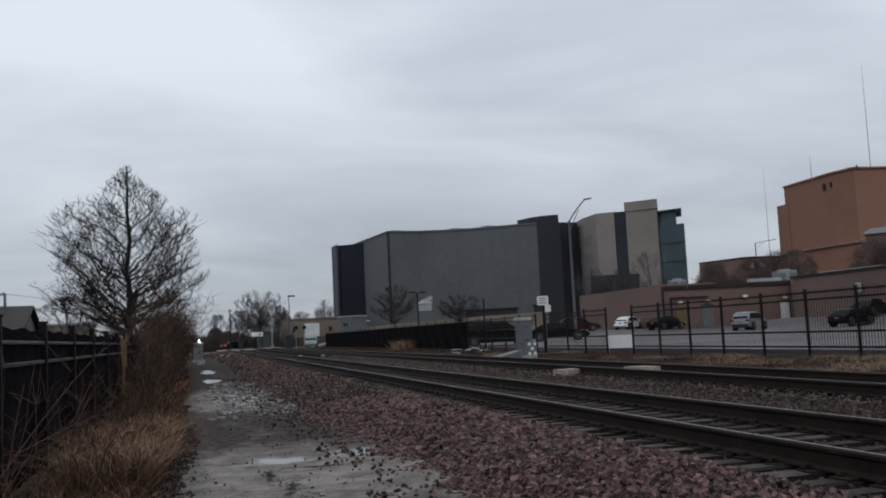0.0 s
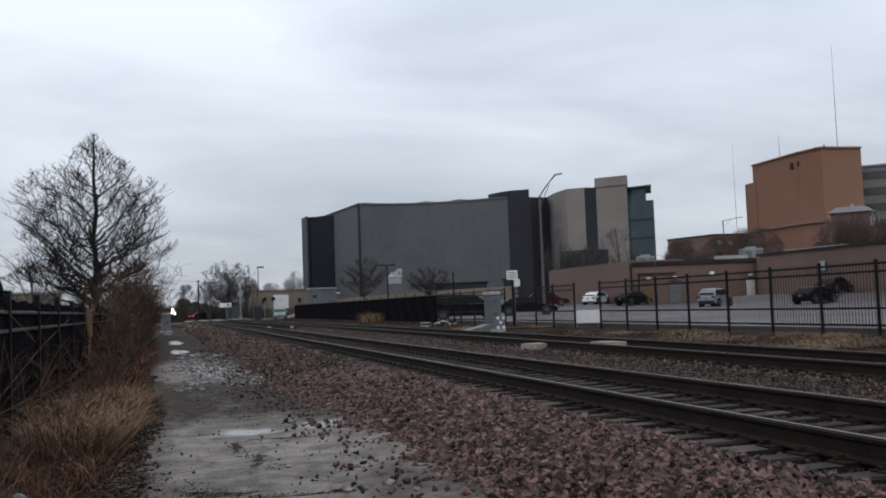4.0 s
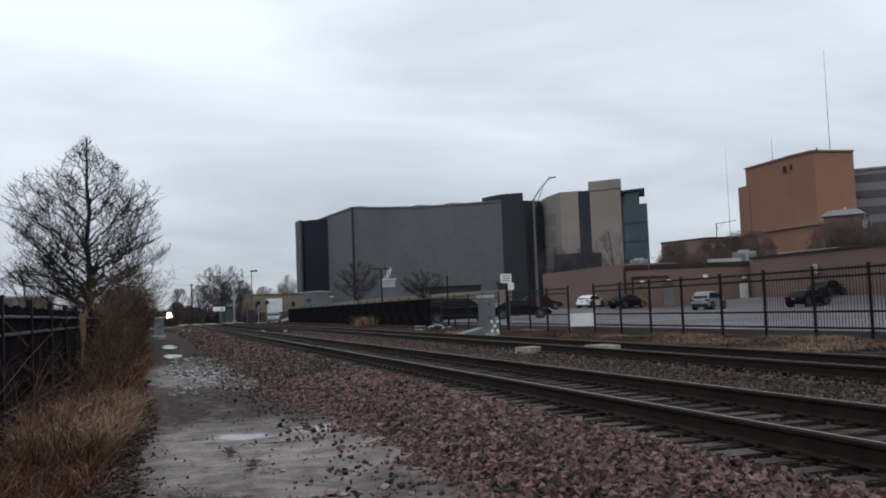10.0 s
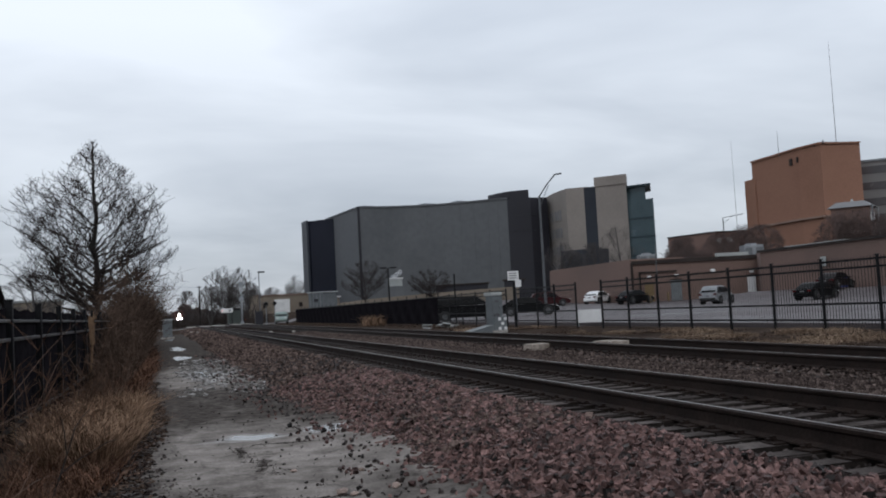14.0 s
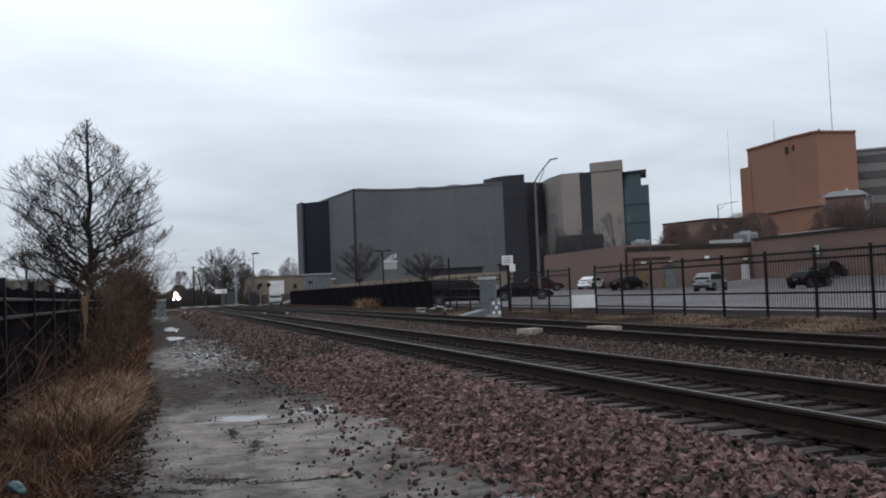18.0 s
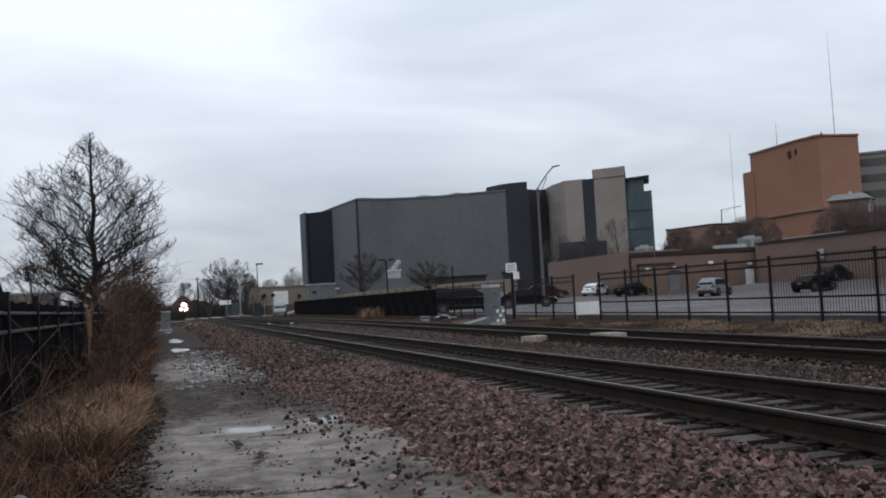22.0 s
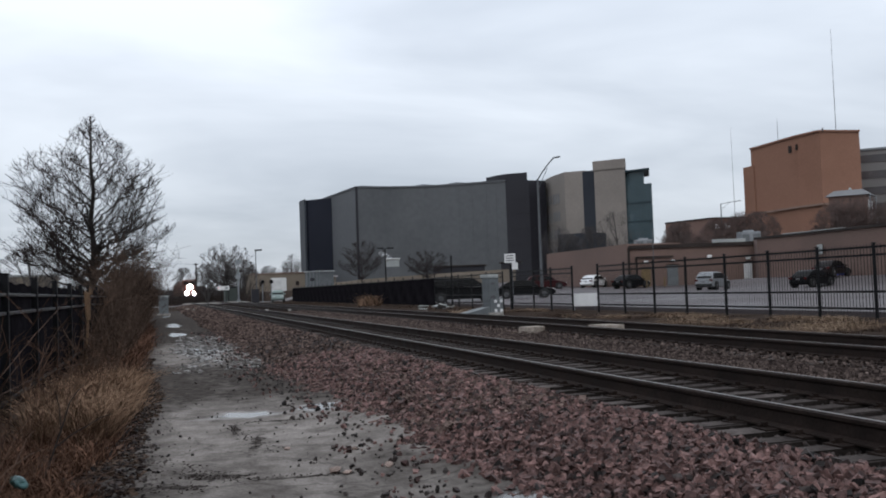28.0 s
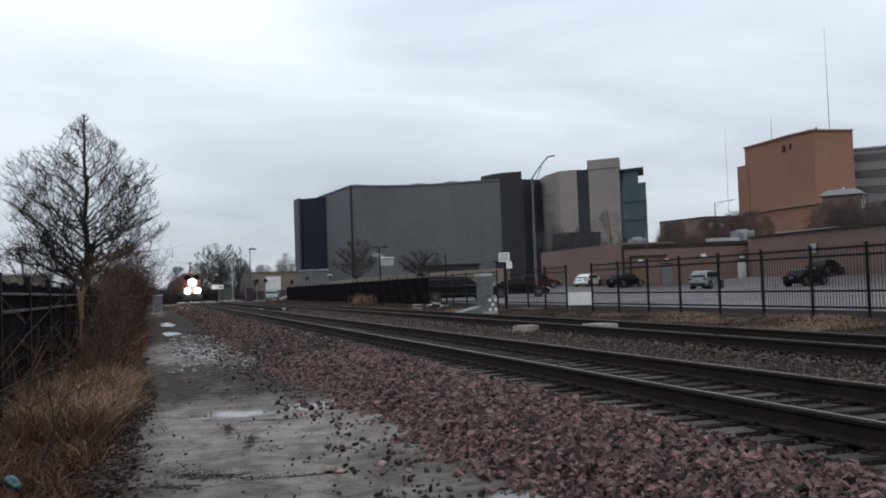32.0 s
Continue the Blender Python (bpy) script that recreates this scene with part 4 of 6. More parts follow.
# plant on its roof
def roof_unit(x, y, z, sx, sy, sz, a, label):
    u = thing("rooftop_air_unit", pose(x, y, z, 0, 0, a), label, "air conditioner", "air units on the tan roof")
    part("housing", boxes((0, 0, sz / 2, sx, sy, sz, 0, 0.05)), M["galv"], u)
    for k in (-0.28, 0.28):
        part("grille", boxes((sx * k, -sy / 2 - 0.01, sz * 0.5, sx * 0.36, 0.05, sz * 0.6)), M["cab_grey"], u)
    part("fan_cowl", rods(((0, 0, sz), (0, 0, sz + 0.2), min(sx, sy) * 0.35, min(sx, sy) * 0.33, 16)), M["galv"], u)


roof_unit(64.6, 91.5, 5.0, 2.2, 1.8, 1.45, TA, "pale metal air unit on the flat roof")
roof_unit(53.6, 96.0, 4.95, 1.9, 1.6, 1.1, TA, "rounded pale air unit on the flat roof")
duct = thing("roof_duct", pose(61.6, 91.0, 4.9), "long pale metal duct along the roof", "duct")
part("duct_body", boxes((0, 0, 0.5, 3.6, 0.8, 0.55, TA, 0.05)), M["light_roof"], duct)
for k in (-1.3, 1.3):
    part("bracket", boxes((k, -k * 0.28, 0.12, 0.12, 0.8, 0.3, TA)), M["galv"], duct)
slabr = thing("roof_canopy", pose(63.5, 79, 5.3), "long pale metal canopy roof on the building", "canopy")
part("canopy_sheet", boxes((0, 0, 0.35, 0.9, 9.0, 0.22, 0, 0.02)), M["light_roof"], slabr)
for k in (-4, 0, 4):
    part("bracket", boxes((0, k, 0.12, 0.7, 0.15, 0.3)), M["galv"], slabr)

# the small hipped-roof pavilion on the rise
pav = thing("hipped_roof_house", pose(83.6, 96.8, 1.0, 0, 0, 40), "brown house with a grey hipped roof", "house")
part("wall", boxes((0, 0, 5.0, 4.4, 4.4, 10.0)), M["brick_dull"], pav)
bm = bmesh.new()
bmesh.ops.create_cone(bm, cap_ends=True, segments=4, radius1=3.7, radius2=2.3, depth=0.75, matrix=Matrix.Translation((0, 0, 10.3)) @ Matrix.Rotation(radians(45), 4, "Z"))
part("roof", bm, M["roof"], pav, "grey-green hipped roof")
part("finial", rods(((0, 0, 10.6), (0, 0, 11.1), 0.25, 0.1)), M["light_roof"], pav)
for k in (-1, 1):
    part("window", boxes((k * 1.1, -2.22, 8.7, 0.8, 0.1, 1.1)), M["white"], pav, "pale window")
    part("post", rods(((k * 2.3, -2.6, 0), (k * 2.3, -2.6, 10.0), 0.1, 0.1)), M["galv"], pav)

# low walls, roofs and a kiosk in front of the grey block
kiosk = thing("substation_kiosk", pose(20.8, 126.3, 0.9, 0, 0, -58), "small grey kiosk with a pale flat roof", "kiosk")
part("wall", boxes((0, 0, 1.6, 2.9, 2.6, 3.2)), M["cab_grey"], kiosk)
part("roof", boxes((0, 0, 3.27, 3.2, 2.9, 0.16, 0, 0.03)), M["light_roof"], kiosk, "pale roof slab")
part("vent", boxes((0.1, -1.33, 2.2, 0.8, 0.1, 0.4)), M["dark_grey_wall"], kiosk, "small dark louvred vent")
for k in (-1.1, -0.4, 0.3, 1.0):
    part("cladding_rib", boxes((k, -1.32, 1.6, 0.07, 0.06, 3.1)), M["galv"], kiosk)
bank = tagged(part("retaining_wall", prism([(22.5, 140.5), (30.6, 137.6), (40.5, 134.6), (49.5, 126.5), (49.9, 127.3), (41, 135.6), (31, 138.6), (23, 141.5)], 0.2, [2.5, 3.1, 3.5, 3.7, 3.7, 3.5, 3.1, 2.5]), M["cream"]), "long low cream retaining wall", "wall", kind="structure")
for k, (x, y, w, h) in enumerate([(25.0, 141.0, 2.5, 3.4), (44.5, 133.5, 8, 4.2), (51, 128, 3, 4.4)]):
    shed = thing("low_shed", pose(x, y + 4, 0.3, 0, 0, -20), "low shed with a pale flat roof", "shed", "low sheds by the wall")
    part("wall", boxes((0, 0, h / 2, w, 3, h)), M["dark_grey_wall"] if k else M["cream"], shed)
    part("roof", boxes((0, 0, h + 0.1, w + 0.5, 3.5, 0.2, 0, 0.02)), M["white"] if k == 0 else M["coping"], shed)
hut = thing("vent_hut", pose(33.9, 137.9, 3.4, 0, 0, -14), "small pale green plant hut with a white roof", "hut")
part("base", boxes((0.1, 0, 0.65, 2.2, 1.8, 1.5)), M["grey_wall"], hut, "grey lower storey")
part("wall", boxes((0.1, 0, 1.95, 2.0, 1.6, 1.15)), M["light_roof"], hut)
part("roof", boxes((0.1, 0, 2.6, 2.3, 1.9, 0.14, 0, 0.02)), M["white"], hut, "white roof slab")
part("flue", rods(((-0.5, 0, 2.5), (-0.5, 0, 3.1), 0.14, 0.14)), M["galv"], hut)

# far cream building by the street
cream = building("cream_street_building", "low cream masonry building by the street")
wall_part(cream, [(18.9, 222), (19.9, 218.0), (34.5, 216.5), (36, 228)], 0.2, 6.0, M["cream"])
roof_edge(cream, [(19.9, 218.0), (34.5, 216.5)], 6.0, M["tan"], 0.4, 0.3, "coping")
part("shutter", boxes((26.25, 217.13, 2.75, 3.5, 0.3, 4.5, -6)), M["white"], cream, "white roller shutter")
part("window", boxes((30.5, 216.8, 3.6, 0.8, 0.2, 1.0, -6)), M["coping"], cream)
part("window", boxes((22.3, 217.65, 3.6, 0.8, 0.2, 1.0, -6)), M["coping"], cream)

# left, behind the screened fence: a low house roof and a long pale building
house = thing("low_house", pose(-9.0, 56.4, 0.0), "low house with a dark grey gabled roof behind the fence", "house")
part("wall", prism([(-14, -3.1), (0, -3.1), (0, 3.1), (-14, 3.1)], 0, 2.75), M["roof"], house, "pale grey siding")
raw("gable", [(0, -3.1, 2.7), (0, 3.1, 2.7), (0, 0, 3.95), (-0.15, -3.1, 2.7), (-0.15, 3.1, 2.7), (-0.15, 0, 3.95)], [(0, 1, 2), (5, 4, 3), (0, 3, 4, 1), (1, 4, 5, 2), (2, 5, 3, 0)], M["roof"], house, "pale gable end")
raw("roof", [(0.3, -3.5, 2.55), (0.3, 0, 4.02), (0.3, 3.5, 2.55), (-14.3, -3.5, 2.55), (-14.3, 0, 4.02), (-14.3, 3.5, 2.55), (0.3, -3.4, 2.45), (0.3, 0, 3.9), (0.3, 3.4, 2.45), (-14.3, -3.4, 2.45), (-14.3, 0, 3.9), (-14.3, 3.4, 2.45)], [(0, 1, 4, 3), (1, 2, 5, 4), (6, 9, 10, 7), (7, 10, 11, 8), (0, 6, 7, 1), (1, 7, 8, 2), (0, 3, 9, 6), (2, 8, 11, 5), (3, 4, 10, 9), (4, 5, 11, 10)], M["coping"], house, "dark grey shingle roof")
part("vent_pipe", rods(((-1.2, 0, 3.9), (-1.2, 0, 4.75), 0.08, 0.08), ((-1.2, 0, 4.75), (-1.5, 0, 4.68), 0.09, 0.05)), M["galv"], house)
row = building("pale_warehouse", "long pale warehouse behind the fence")
wall_part(row, [(-60, 150), (-16, 165), (-18, 185), (-64, 172)], 0, 5.6, M["cream"])
wall_part(row, [(-60.2, 149.6), (-15.8, 164.8), (-17.8, 185.3), (-64.3, 172.3)], 5.58, 5.9, M["light_roof"], "roof")


# ---- bare trees ----
def tubes(paths, sides=4):
    """paths: lists of (point, radius). Returns verts, faces of tapered tubes."""
    v, f = [], []
    for path in paths:
        base = len(v)
        m = len(path)
        for i, (p, r) in enumerate(path):
            q = path[min(i + 1, m - 1)][0] - path[max(i - 1, 0)][0]
            q = q.normalized() if q.length > 1e-6 else Vector((0, 0, 1))
            a = q.cross(Vector((0.31, 0.17, 0.93)))
            a = a.normalized() if a.length > 1e-4 else Vector((1, 0, 0))
            b = q.cross(a)
            for k in range(sides):
                t = 2 * math.pi * k / sides
                v.append(p + (a * math.cos(t) + b * math.sin(t)) * r)
        for i in range(m - 1):
            for k in range(sides):
                c, d = base + i * sides + k, base + i * sides + (k + 1) % sides
                f.append((c, d, d + sides, c + sides))
    return v, f


def bare_tree(x, y, z, height, width, seed, label, twig, trunk_r=0.2, stems=1, levels=4, density=1.0, low=0.18, group="", upright=0.55):
    """A leafless tree: trunk and limbs in one mesh, the twigs of the crown in another. The crown keeps to an egg-shaped outline."""
    rnd = random.Random(seed)
    limbs, twigs = [], []
    half = width / 2

    def inside(p):
        h = p.z / height
        if h > 1 or h < 0:
            return False
        r = half * (math.sin(math.pi * min(1, max(0.02, (h - low * 0.3) / (1.06 - low * 0.3))) ** 0.85) ** 0.75 + 0.06)
        return math.hypot(p.x, p.y) < r * (0.86 + 0.3 * noise.noise((p.x * 0.8 + seed, p.y * 0.8, p.z * 0.8)))

    def grow(p, d, length, r, level):
        seg = 5 if level < 2 else 3
        path = [(p.copy(), r)]
        q = p.copy()
        for i in range(seg):
            d = (d + Vector((rnd.uniform(-1, 1), rnd.uniform(-1, 1), rnd.uniform(-0.5, 0.9))) * (0.13 + 0.03 * level)).normalized()
            q = q + d * (length / seg)
            if level > 0 and not inside(q):
                break
            path.append((q.copy(), max(r * (1 - 0.75 * (i + 1) / seg), 0.0035 + 0.0004 * height / 3)))
        if len(path) < 2:
            return
        (limbs if level < 2 else twigs).append(path)
        if level >= levels:
            return
        kids = int((7 if level == 0 else 6 if level == 1 else 5) * density + rnd.random())
        for k in range(kids):
            t = rnd.uniform(low if level == 0 else 0.2, 1.0)
            i = min(int(t * (len(path) - 1)), len(path) - 2)
            s = path[i][0].lerp(path[i + 1][0], t * (len(path) - 1) - i)
            a = rnd.uniform(0, 2 * math.pi)
            side = Vector((math.cos(a), math.sin(a), 0))
            e = (d * rnd.uniform(0.35, 0.8) + side * rnd.uniform(0.45, 0.95) + Vector((0, 0, upright * rnd.uniform(0.3, 1.0)))).normalized()
            grow(s, e, length * rnd.uniform(0.42, 0.7), path[i][1] * rnd.uniform(0.4, 0.62), level + 1)

    for s in range(stems):
        a = 2 * math.pi * s / max(1, stems) + 0.7
        lean = 0.0 if s == 0 else rnd.uniform(0.12, 0.4)
        d = Vector((math.cos(a) * lean, math.sin(a) * lean, 1)).normalized()
        grow(Vector((math.cos(a), math.sin(a), 0)) * (0.0 if s == 0 else trunk_r * 0.8), d, height * (0.97 if s == 0 else rnd.uniform(0.6, 0.85)), trunk_r * (1 if s == 0 else 0.6), 0)
    t = thing("bare_tree", pose(x, y, z), label, "tree", group)
    v, f = tubes(limbs, 6)
    raw("trunk", v, f, twig, t)
    v, f = tubes(twigs, 3)
    raw("crown", v, f, twig, t)
    return t



def leader_tree(x, y, z, height, seed, label, outline, mains=58, trunk_r=0.19, lead=1.0, low=0.1, slope=0.85, thick=1.0, twig="twig", bark="bark", skew=0.0, fine=1.0, group=""):
    """A leafless tree: a trunk that ends at lead of its height, limbs that leave it and rise to the outline (rows of share of height, radius), and twigs."""
    rnd = random.Random(seed)
    limbs, twigs = [], []

    def reach(h):
        for (ha, ra), (hb, rb) in zip(outline, outline[1:]):
            if ha <= h <= hb:
                return ra + (rb - ra) * (h - ha) / (hb - ha)
        return 0.1

    def inside(p):
        h = p.z / height
        if h > 1.01:
            return False
        a = math.atan2(p.y, p.x)
        ragged = 1.02 + 0.34 * noise.noise((math.cos(a) * 2.2 + seed, math.sin(a) * 2.2, h * 7)) + rnd.uniform(-0.18, 0.16)
        return math.hypot(p.x, p.y) < reach(min(1, max(0, h))) * ragged * (1 - skew * math.cos(a))

    def arc(p, d, end, r0, r1, seg, wob, store):
        """A branch that leaves p along d, kinks on its way and ends at end; cut where it leaves the outline."""
        c = p + d * (end - p).length * 0.5
        path = []
        for i in range(seg + 1):
            t = i / seg
            q = p * (1 - t) ** 2 + c * 2 * t * (1 - t) + end * t * t
            if 0 < i:
                q = q + Vector((rnd.uniform(-1, 1), rnd.uniform(-1, 1), rnd.uniform(-1, 1))) * wob
                if t > 0.3 and not inside(q):
                    break
            path.append((q, r0 + (r1 - r0) * t ** 0.7))
        if len(path) > 1:
            store.append(path)
        return path

    def along(path, t):
        k = min(int(t * (len(path) - 1)), len(path) - 2)
        u = t * (len(path) - 1) - k
        return path[k][0].lerp(path[k + 1][0], u), (path[k + 1][0] - path[k][0]).normalized(), path[k][1]

    def flat(a):
        return Vector((math.cos(a), math.sin(a), 0))

    stem = [(Vector((0.015 * height * noise.noise((k * 0.5, 3 + seed, 0)), 0.015 * height * noise.noise((k * 0.5, 9 + seed, 0)), height * lead * k / 14)), trunk_r * (1 - 0.94 * k / 14) ** 0.75 + 0.006 * thick) for k in range(15)]
    limbs.append(stem)
    grown = [stem]
    for k in range(mains):
        top = 0.27 + 0.69 * ((k + 0.5) / mains)
        a = k * 2.4 + rnd.uniform(-0.4, 0.4)
        far = reach(top) * (1 - skew * math.cos(a)) * rnd.uniform(0.72, 1.0)
        end = flat(a) * far + Vector((0, 0, height * top))
        start = max(low, top - far * slope * (0.45 + 0.55 * smooth((top - 0.3) / 0.35)) * rnd.uniform(0.75, 1.2) / height) / lead
        s, u, r = along(stem, min(0.97, start * rnd.uniform(0.9, 1.0)))
        d = (flat(a + rnd.uniform(-0.5, 0.5)) + Vector((0, 0, rnd.uniform(0.15, 1.1)))).normalized()
        path = arc(s, d, end, min(r * 0.66, 0.2 * trunk_r + 0.3 * trunk_r * (1 - top)), 0.011 * thick, 11, 0.011 * height, limbs)
        if len(path) > 2:
            grown.append(path)
    for path in grown:
        size = (path[-1][0] - path[0][0]).length / height * 10
        for j in range(int((3.4 + min(size, 6) * 2.7) * fine)):
            t = 0.25 + 0.75 * rnd.random() ** 0.8
            s, u, r = along(path, t)
            if s.z < height * (low + 0.08):
                continue
            out = flat(math.atan2(s.y, s.x)) * 0.3
            e = (u * 0.75 + flat(rnd.uniform(0, 6.283)) * 0.95 + out + Vector((0, 0, rnd.uniform(-0.15, 0.75)))).normalized()
            length = (0.55 + size * 0.22 * (1.2 - t)) * rnd.uniform(0.5, 1.3) * height / 10
            sub = arc(s, e, s + e * length + Vector((0, 0, 0.2 * length)), min(r * 0.6, 0.022 * thick), 0.009 * thick, 5, 0.045 * length + 0.01, limbs if length > 0.13 * height else twigs)
            if len(sub) < 2:
                continue
            for g in range(int((2.5 + length * 26 / height) * fine)):
                s2, u2, r2 = along(sub, rnd.uniform(0.15, 1.0))
                e2 = (u2 * 0.6 + flat(rnd.uniform(0, 6.283)) * 0.9 + Vector((0, 0, rnd.uniform(-0.2, 0.75)))).normalized()
                n2 = rnd.uniform(0.22, 0.75) * height / 10
                tw = arc(s2, e2, s2 + e2 * n2 + Vector((0, 0, 0.15 * n2)), 0.0095 * thick, 0.006 * thick, 3, 0.05 * n2, twigs)
                for q in range(2 if len(tw) > 1 else 0):
                    s3, u3, r3 = along(tw, rnd.uniform(0.3, 1.0))
                    e3 = (u3 + flat(rnd.uniform(0, 6.283)) + Vector((0, 0, 0.3))).normalized() * rnd.uniform(0.1, 0.32) * height / 10
                    if inside(s3 + e3):
                        twigs.append([(s3, 0.007 * thick), (s3 + e3, 0.005 * thick)])
    t = thing("bare_tree", pose(x, y, z), label, "tree", group)
    v, f = tubes(limbs, 6)
    raw("trunk", v, f, M[bark], t)
    v, f = tubes(twigs, 3)
    raw("crown", v, f, M[twig], t)
    return t


TALL = [(0.0, 0.6), (0.12, 1.3), (0.25, 3.5), (0.37, 4.2), (0.42, 4.45), (0.54, 4.3), (0.65, 4.0), (0.72, 3.85), (0.79, 3.4), (0.86, 2.2), (0.91, 1.05), (0.95, 0.7), (1.0, 0.3)]
leader_tree(-3.2, 49.9, 0.0, 10.75, 5, "tall leafless tree with spreading limbs beside the fence", TALL, 66, skew=0.06, fine=1.0)
ROUND = [(0.0, 0.2), (0.25, 0.3), (0.34, 1.9), (0.45, 3.0), (0.6, 3.5), (0.75, 3.2), (0.88, 2.2), (0.96, 1.1), (1.0, 0.4)]
for x, y, z, h, wide, seed in ((24.8, 117.2, 0.8, 7.3, 1.0, 11), (34.7, 121.4, 1.2, 5.5, 1.05, 12)):
    leader_tree(x, y, z, h, seed, "round-headed leafless street tree before the grey block", [(a, b * wide) for a, b in ROUND], 38, 0.12, 0.75, 0.3, 0.75, 1.2, "street_twig", "street_twig", fine=0.85, group="street trees by the grey block")
OAK = [(0.0, 0.3), (0.18, 0.6), (0.3, 3.0), (0.45, 4.6), (0.62, 5.2), (0.78, 4.7), (0.9, 3.2), (1.0, 0.8)]
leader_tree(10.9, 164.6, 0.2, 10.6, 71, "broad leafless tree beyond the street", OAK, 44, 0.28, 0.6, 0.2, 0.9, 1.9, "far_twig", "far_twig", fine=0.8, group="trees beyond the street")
for k, (x, y, z, h, w) in enumerate([(61, 137, 2, 9, 8), (64, 139, 2, 7.5, 7), (74.5, 142, 2, 11.5, 10), (71, 145, 2, 9, 8), (83.5, 138, 2, 8.5, 8), (80, 132, 2, 7, 7)]):
    bare_tree(x, y, ground_z(x, y) - 0.05, h + z - ground_z(x, y), w, 30 + k, "leafless grey tree in front of the beige block", M["far_twig"], 0.2, 3, 4, 0.9, 0.2, "trees by the beige block")
for k, (x, y, z, h, w) in enumerate([(79.5, 94.0, 1, 9.5, 9), (85, 91, 1, 9.0, 9), (74, 101, 1, 6.2, 7), (70, 106, 1, 8.0, 8), (89, 88, 1, 9, 9), (78.5, 112, 1, 9.6, 9), (81.5, 112.5, 1, 9.6, 8), (67, 110, 1, 8, 8), (93, 84, 1, 9, 8), (84, 134, 1, 8, 8), (80.8, 91.8, 1, 9.6, 8), (78.6, 96.5, 1, 6.5, 6)]):
    bare_tree(x, y, z, h, w, 50 + k, "bushy russet leafless tree on the rise", M["red_twig"], 0.2, 5, 4, 1.05, 0.05, "russet trees on the rise", upright=0.3)
for k, (x, y, h, w) in enumerate([(8.0, 172, 7, 7), (14.5, 170, 7.5, 7), (35.5, 257.6, 12.0, 10), (29, 262, 9, 9), (24, 268, 9, 9), (16, 240, 9, 9)]):
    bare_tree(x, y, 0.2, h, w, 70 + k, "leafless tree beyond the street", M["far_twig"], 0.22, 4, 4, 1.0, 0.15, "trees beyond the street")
for k, (x, y, h, w) in enumerate([(-9, 75, 5.5, 7), (-13, 82, 5.0, 8), (-18, 96, 6, 9), (-24, 110, 6, 9), (-7, 90, 5, 7), (-32, 120, 6.5, 10)]):
    bare_tree(x, y, 0.0, h, w, 90 + k, "leafless scrub tree behind the screened fence", M["far_twig"], 0.15, 5, 4, 0.9, 0.08, "scrub trees behind the fence", upright=0.3)
bare_tree(13.9, 600, 0.2, 19.5, 18, 72, "tall leafless tree far along the line", M["far_twig"], 0.6, 4, 4, 1.0, 0.15, "far trees along the line")
for k, (x, y, h, w) in enumerate([(11.0, 531, 10, 11), (17.5, 534, 8, 10), (22, 531, 7, 9)]):
    bare_tree(x, y, 0.2, h, w, 110 + k, "dense dark tree far along the line", M["red_twig"], 0.4, 8, 4, 1.3, 0.02, "far trees along the line", upright=0.2)

# far wood on the skyline
wv, wf = [], []
rnd = random.Random(8)
for k in range(5200):
    a = rnd.uniform(-0.42, 0.75)
    d = rnd.uniform(330, 620)
    x, y = d * math.sin(a), d * math.cos(a)
    if -14 < x - track_x(min(y, 600)) < 6:
        continue
    top = (6 + 5 * noise.noise((a * 16, 0, 1)) + 3 * noise.noise((a * 60, 0, 4))) * d / 450
    p = Vector((x, y, 0))
    for j in range(3):
        q = p + Vector((rnd.uniform(-3, 3), rnd.uniform(-3, 3), max(1.5, top * rnd.uniform(0.5, 1.05))))
        i = len(wv)
        s = Vector((math.cos(a), -math.sin(a), 0)) * rnd.uniform(0.25, 0.7)
        wv += [p - s, p + s, q]
        wf.append((i, i + 1, i + 2))
# its last belt, where the line swings away behind it
for k in range(900):
    x, y = rnd.uniform(-34, 15), rnd.uniform(592, 640)
    top = 7.6 + 3.5 * noise.noise((x * 0.12, 0, 2)) + 2.0 * noise.noise((x * 0.5, 0, 6))
    p = Vector((x, y, 0))
    for j in range(2):
        q = p + Vector((rnd.uniform(-2, 2), rnd.uniform(-2, 2), top * rnd.uniform(0.5, 1.05)))
        i = len(wv)
        s = Vector((rnd.uniform(0.2, 0.6), 0, 0))
        wv += [p - s, p + s, q]
        wf.append((i, i + 1, i + 2))
tagged(raw("far_wood", wv, wf, M["far_twig"]), "leafless wood on the skyline, greyed for haze", "woodland", kind="stuff")

# ---- vegetation by the fences ----
def blades(name, spots, material, label, seed, lean=0.5, category="grass"):
    """spots: rows of x, y, z, height, width, count, spread: tufts of thin bent blades."""
    rnd = random.Random(seed)
    v, f = [], []
    for x, y, z, h, w, count, spread in spots:
        for k in range(int(count)):
            a, b = rnd.uniform(0, 6.283), rnd.uniform(0, 6.283)
            r = spread * math.sqrt(rnd.random())
            p = Vector((x + r * math.cos(b), y + r * math.sin(b), z))
            hh = h * rnd.uniform(0.5, 1.15)
            out = Vector((math.cos(a), math.sin(a), 0)) * hh * lean * rnd.uniform(0.2, 1.2)
            s = Vector((-math.sin(a + rnd.uniform(-1, 1)), math.cos(a), 0)) * w
            m = p + out * 0.35 + Vector((0, 0, hh * 0.62))
            t = p + out + Vector((0, 0, hh * rnd.uniform(0.75, 1.0)))
            i = len(v)
            v += [p - s, p + s, m + s * 0.7, m - s * 0.7, t]
            f += [(i, i + 1, i + 2, i + 3), (i + 3, i + 2, i + 4)]
    return tagged(raw(name, v, f, material), label, category, kind="stuff")


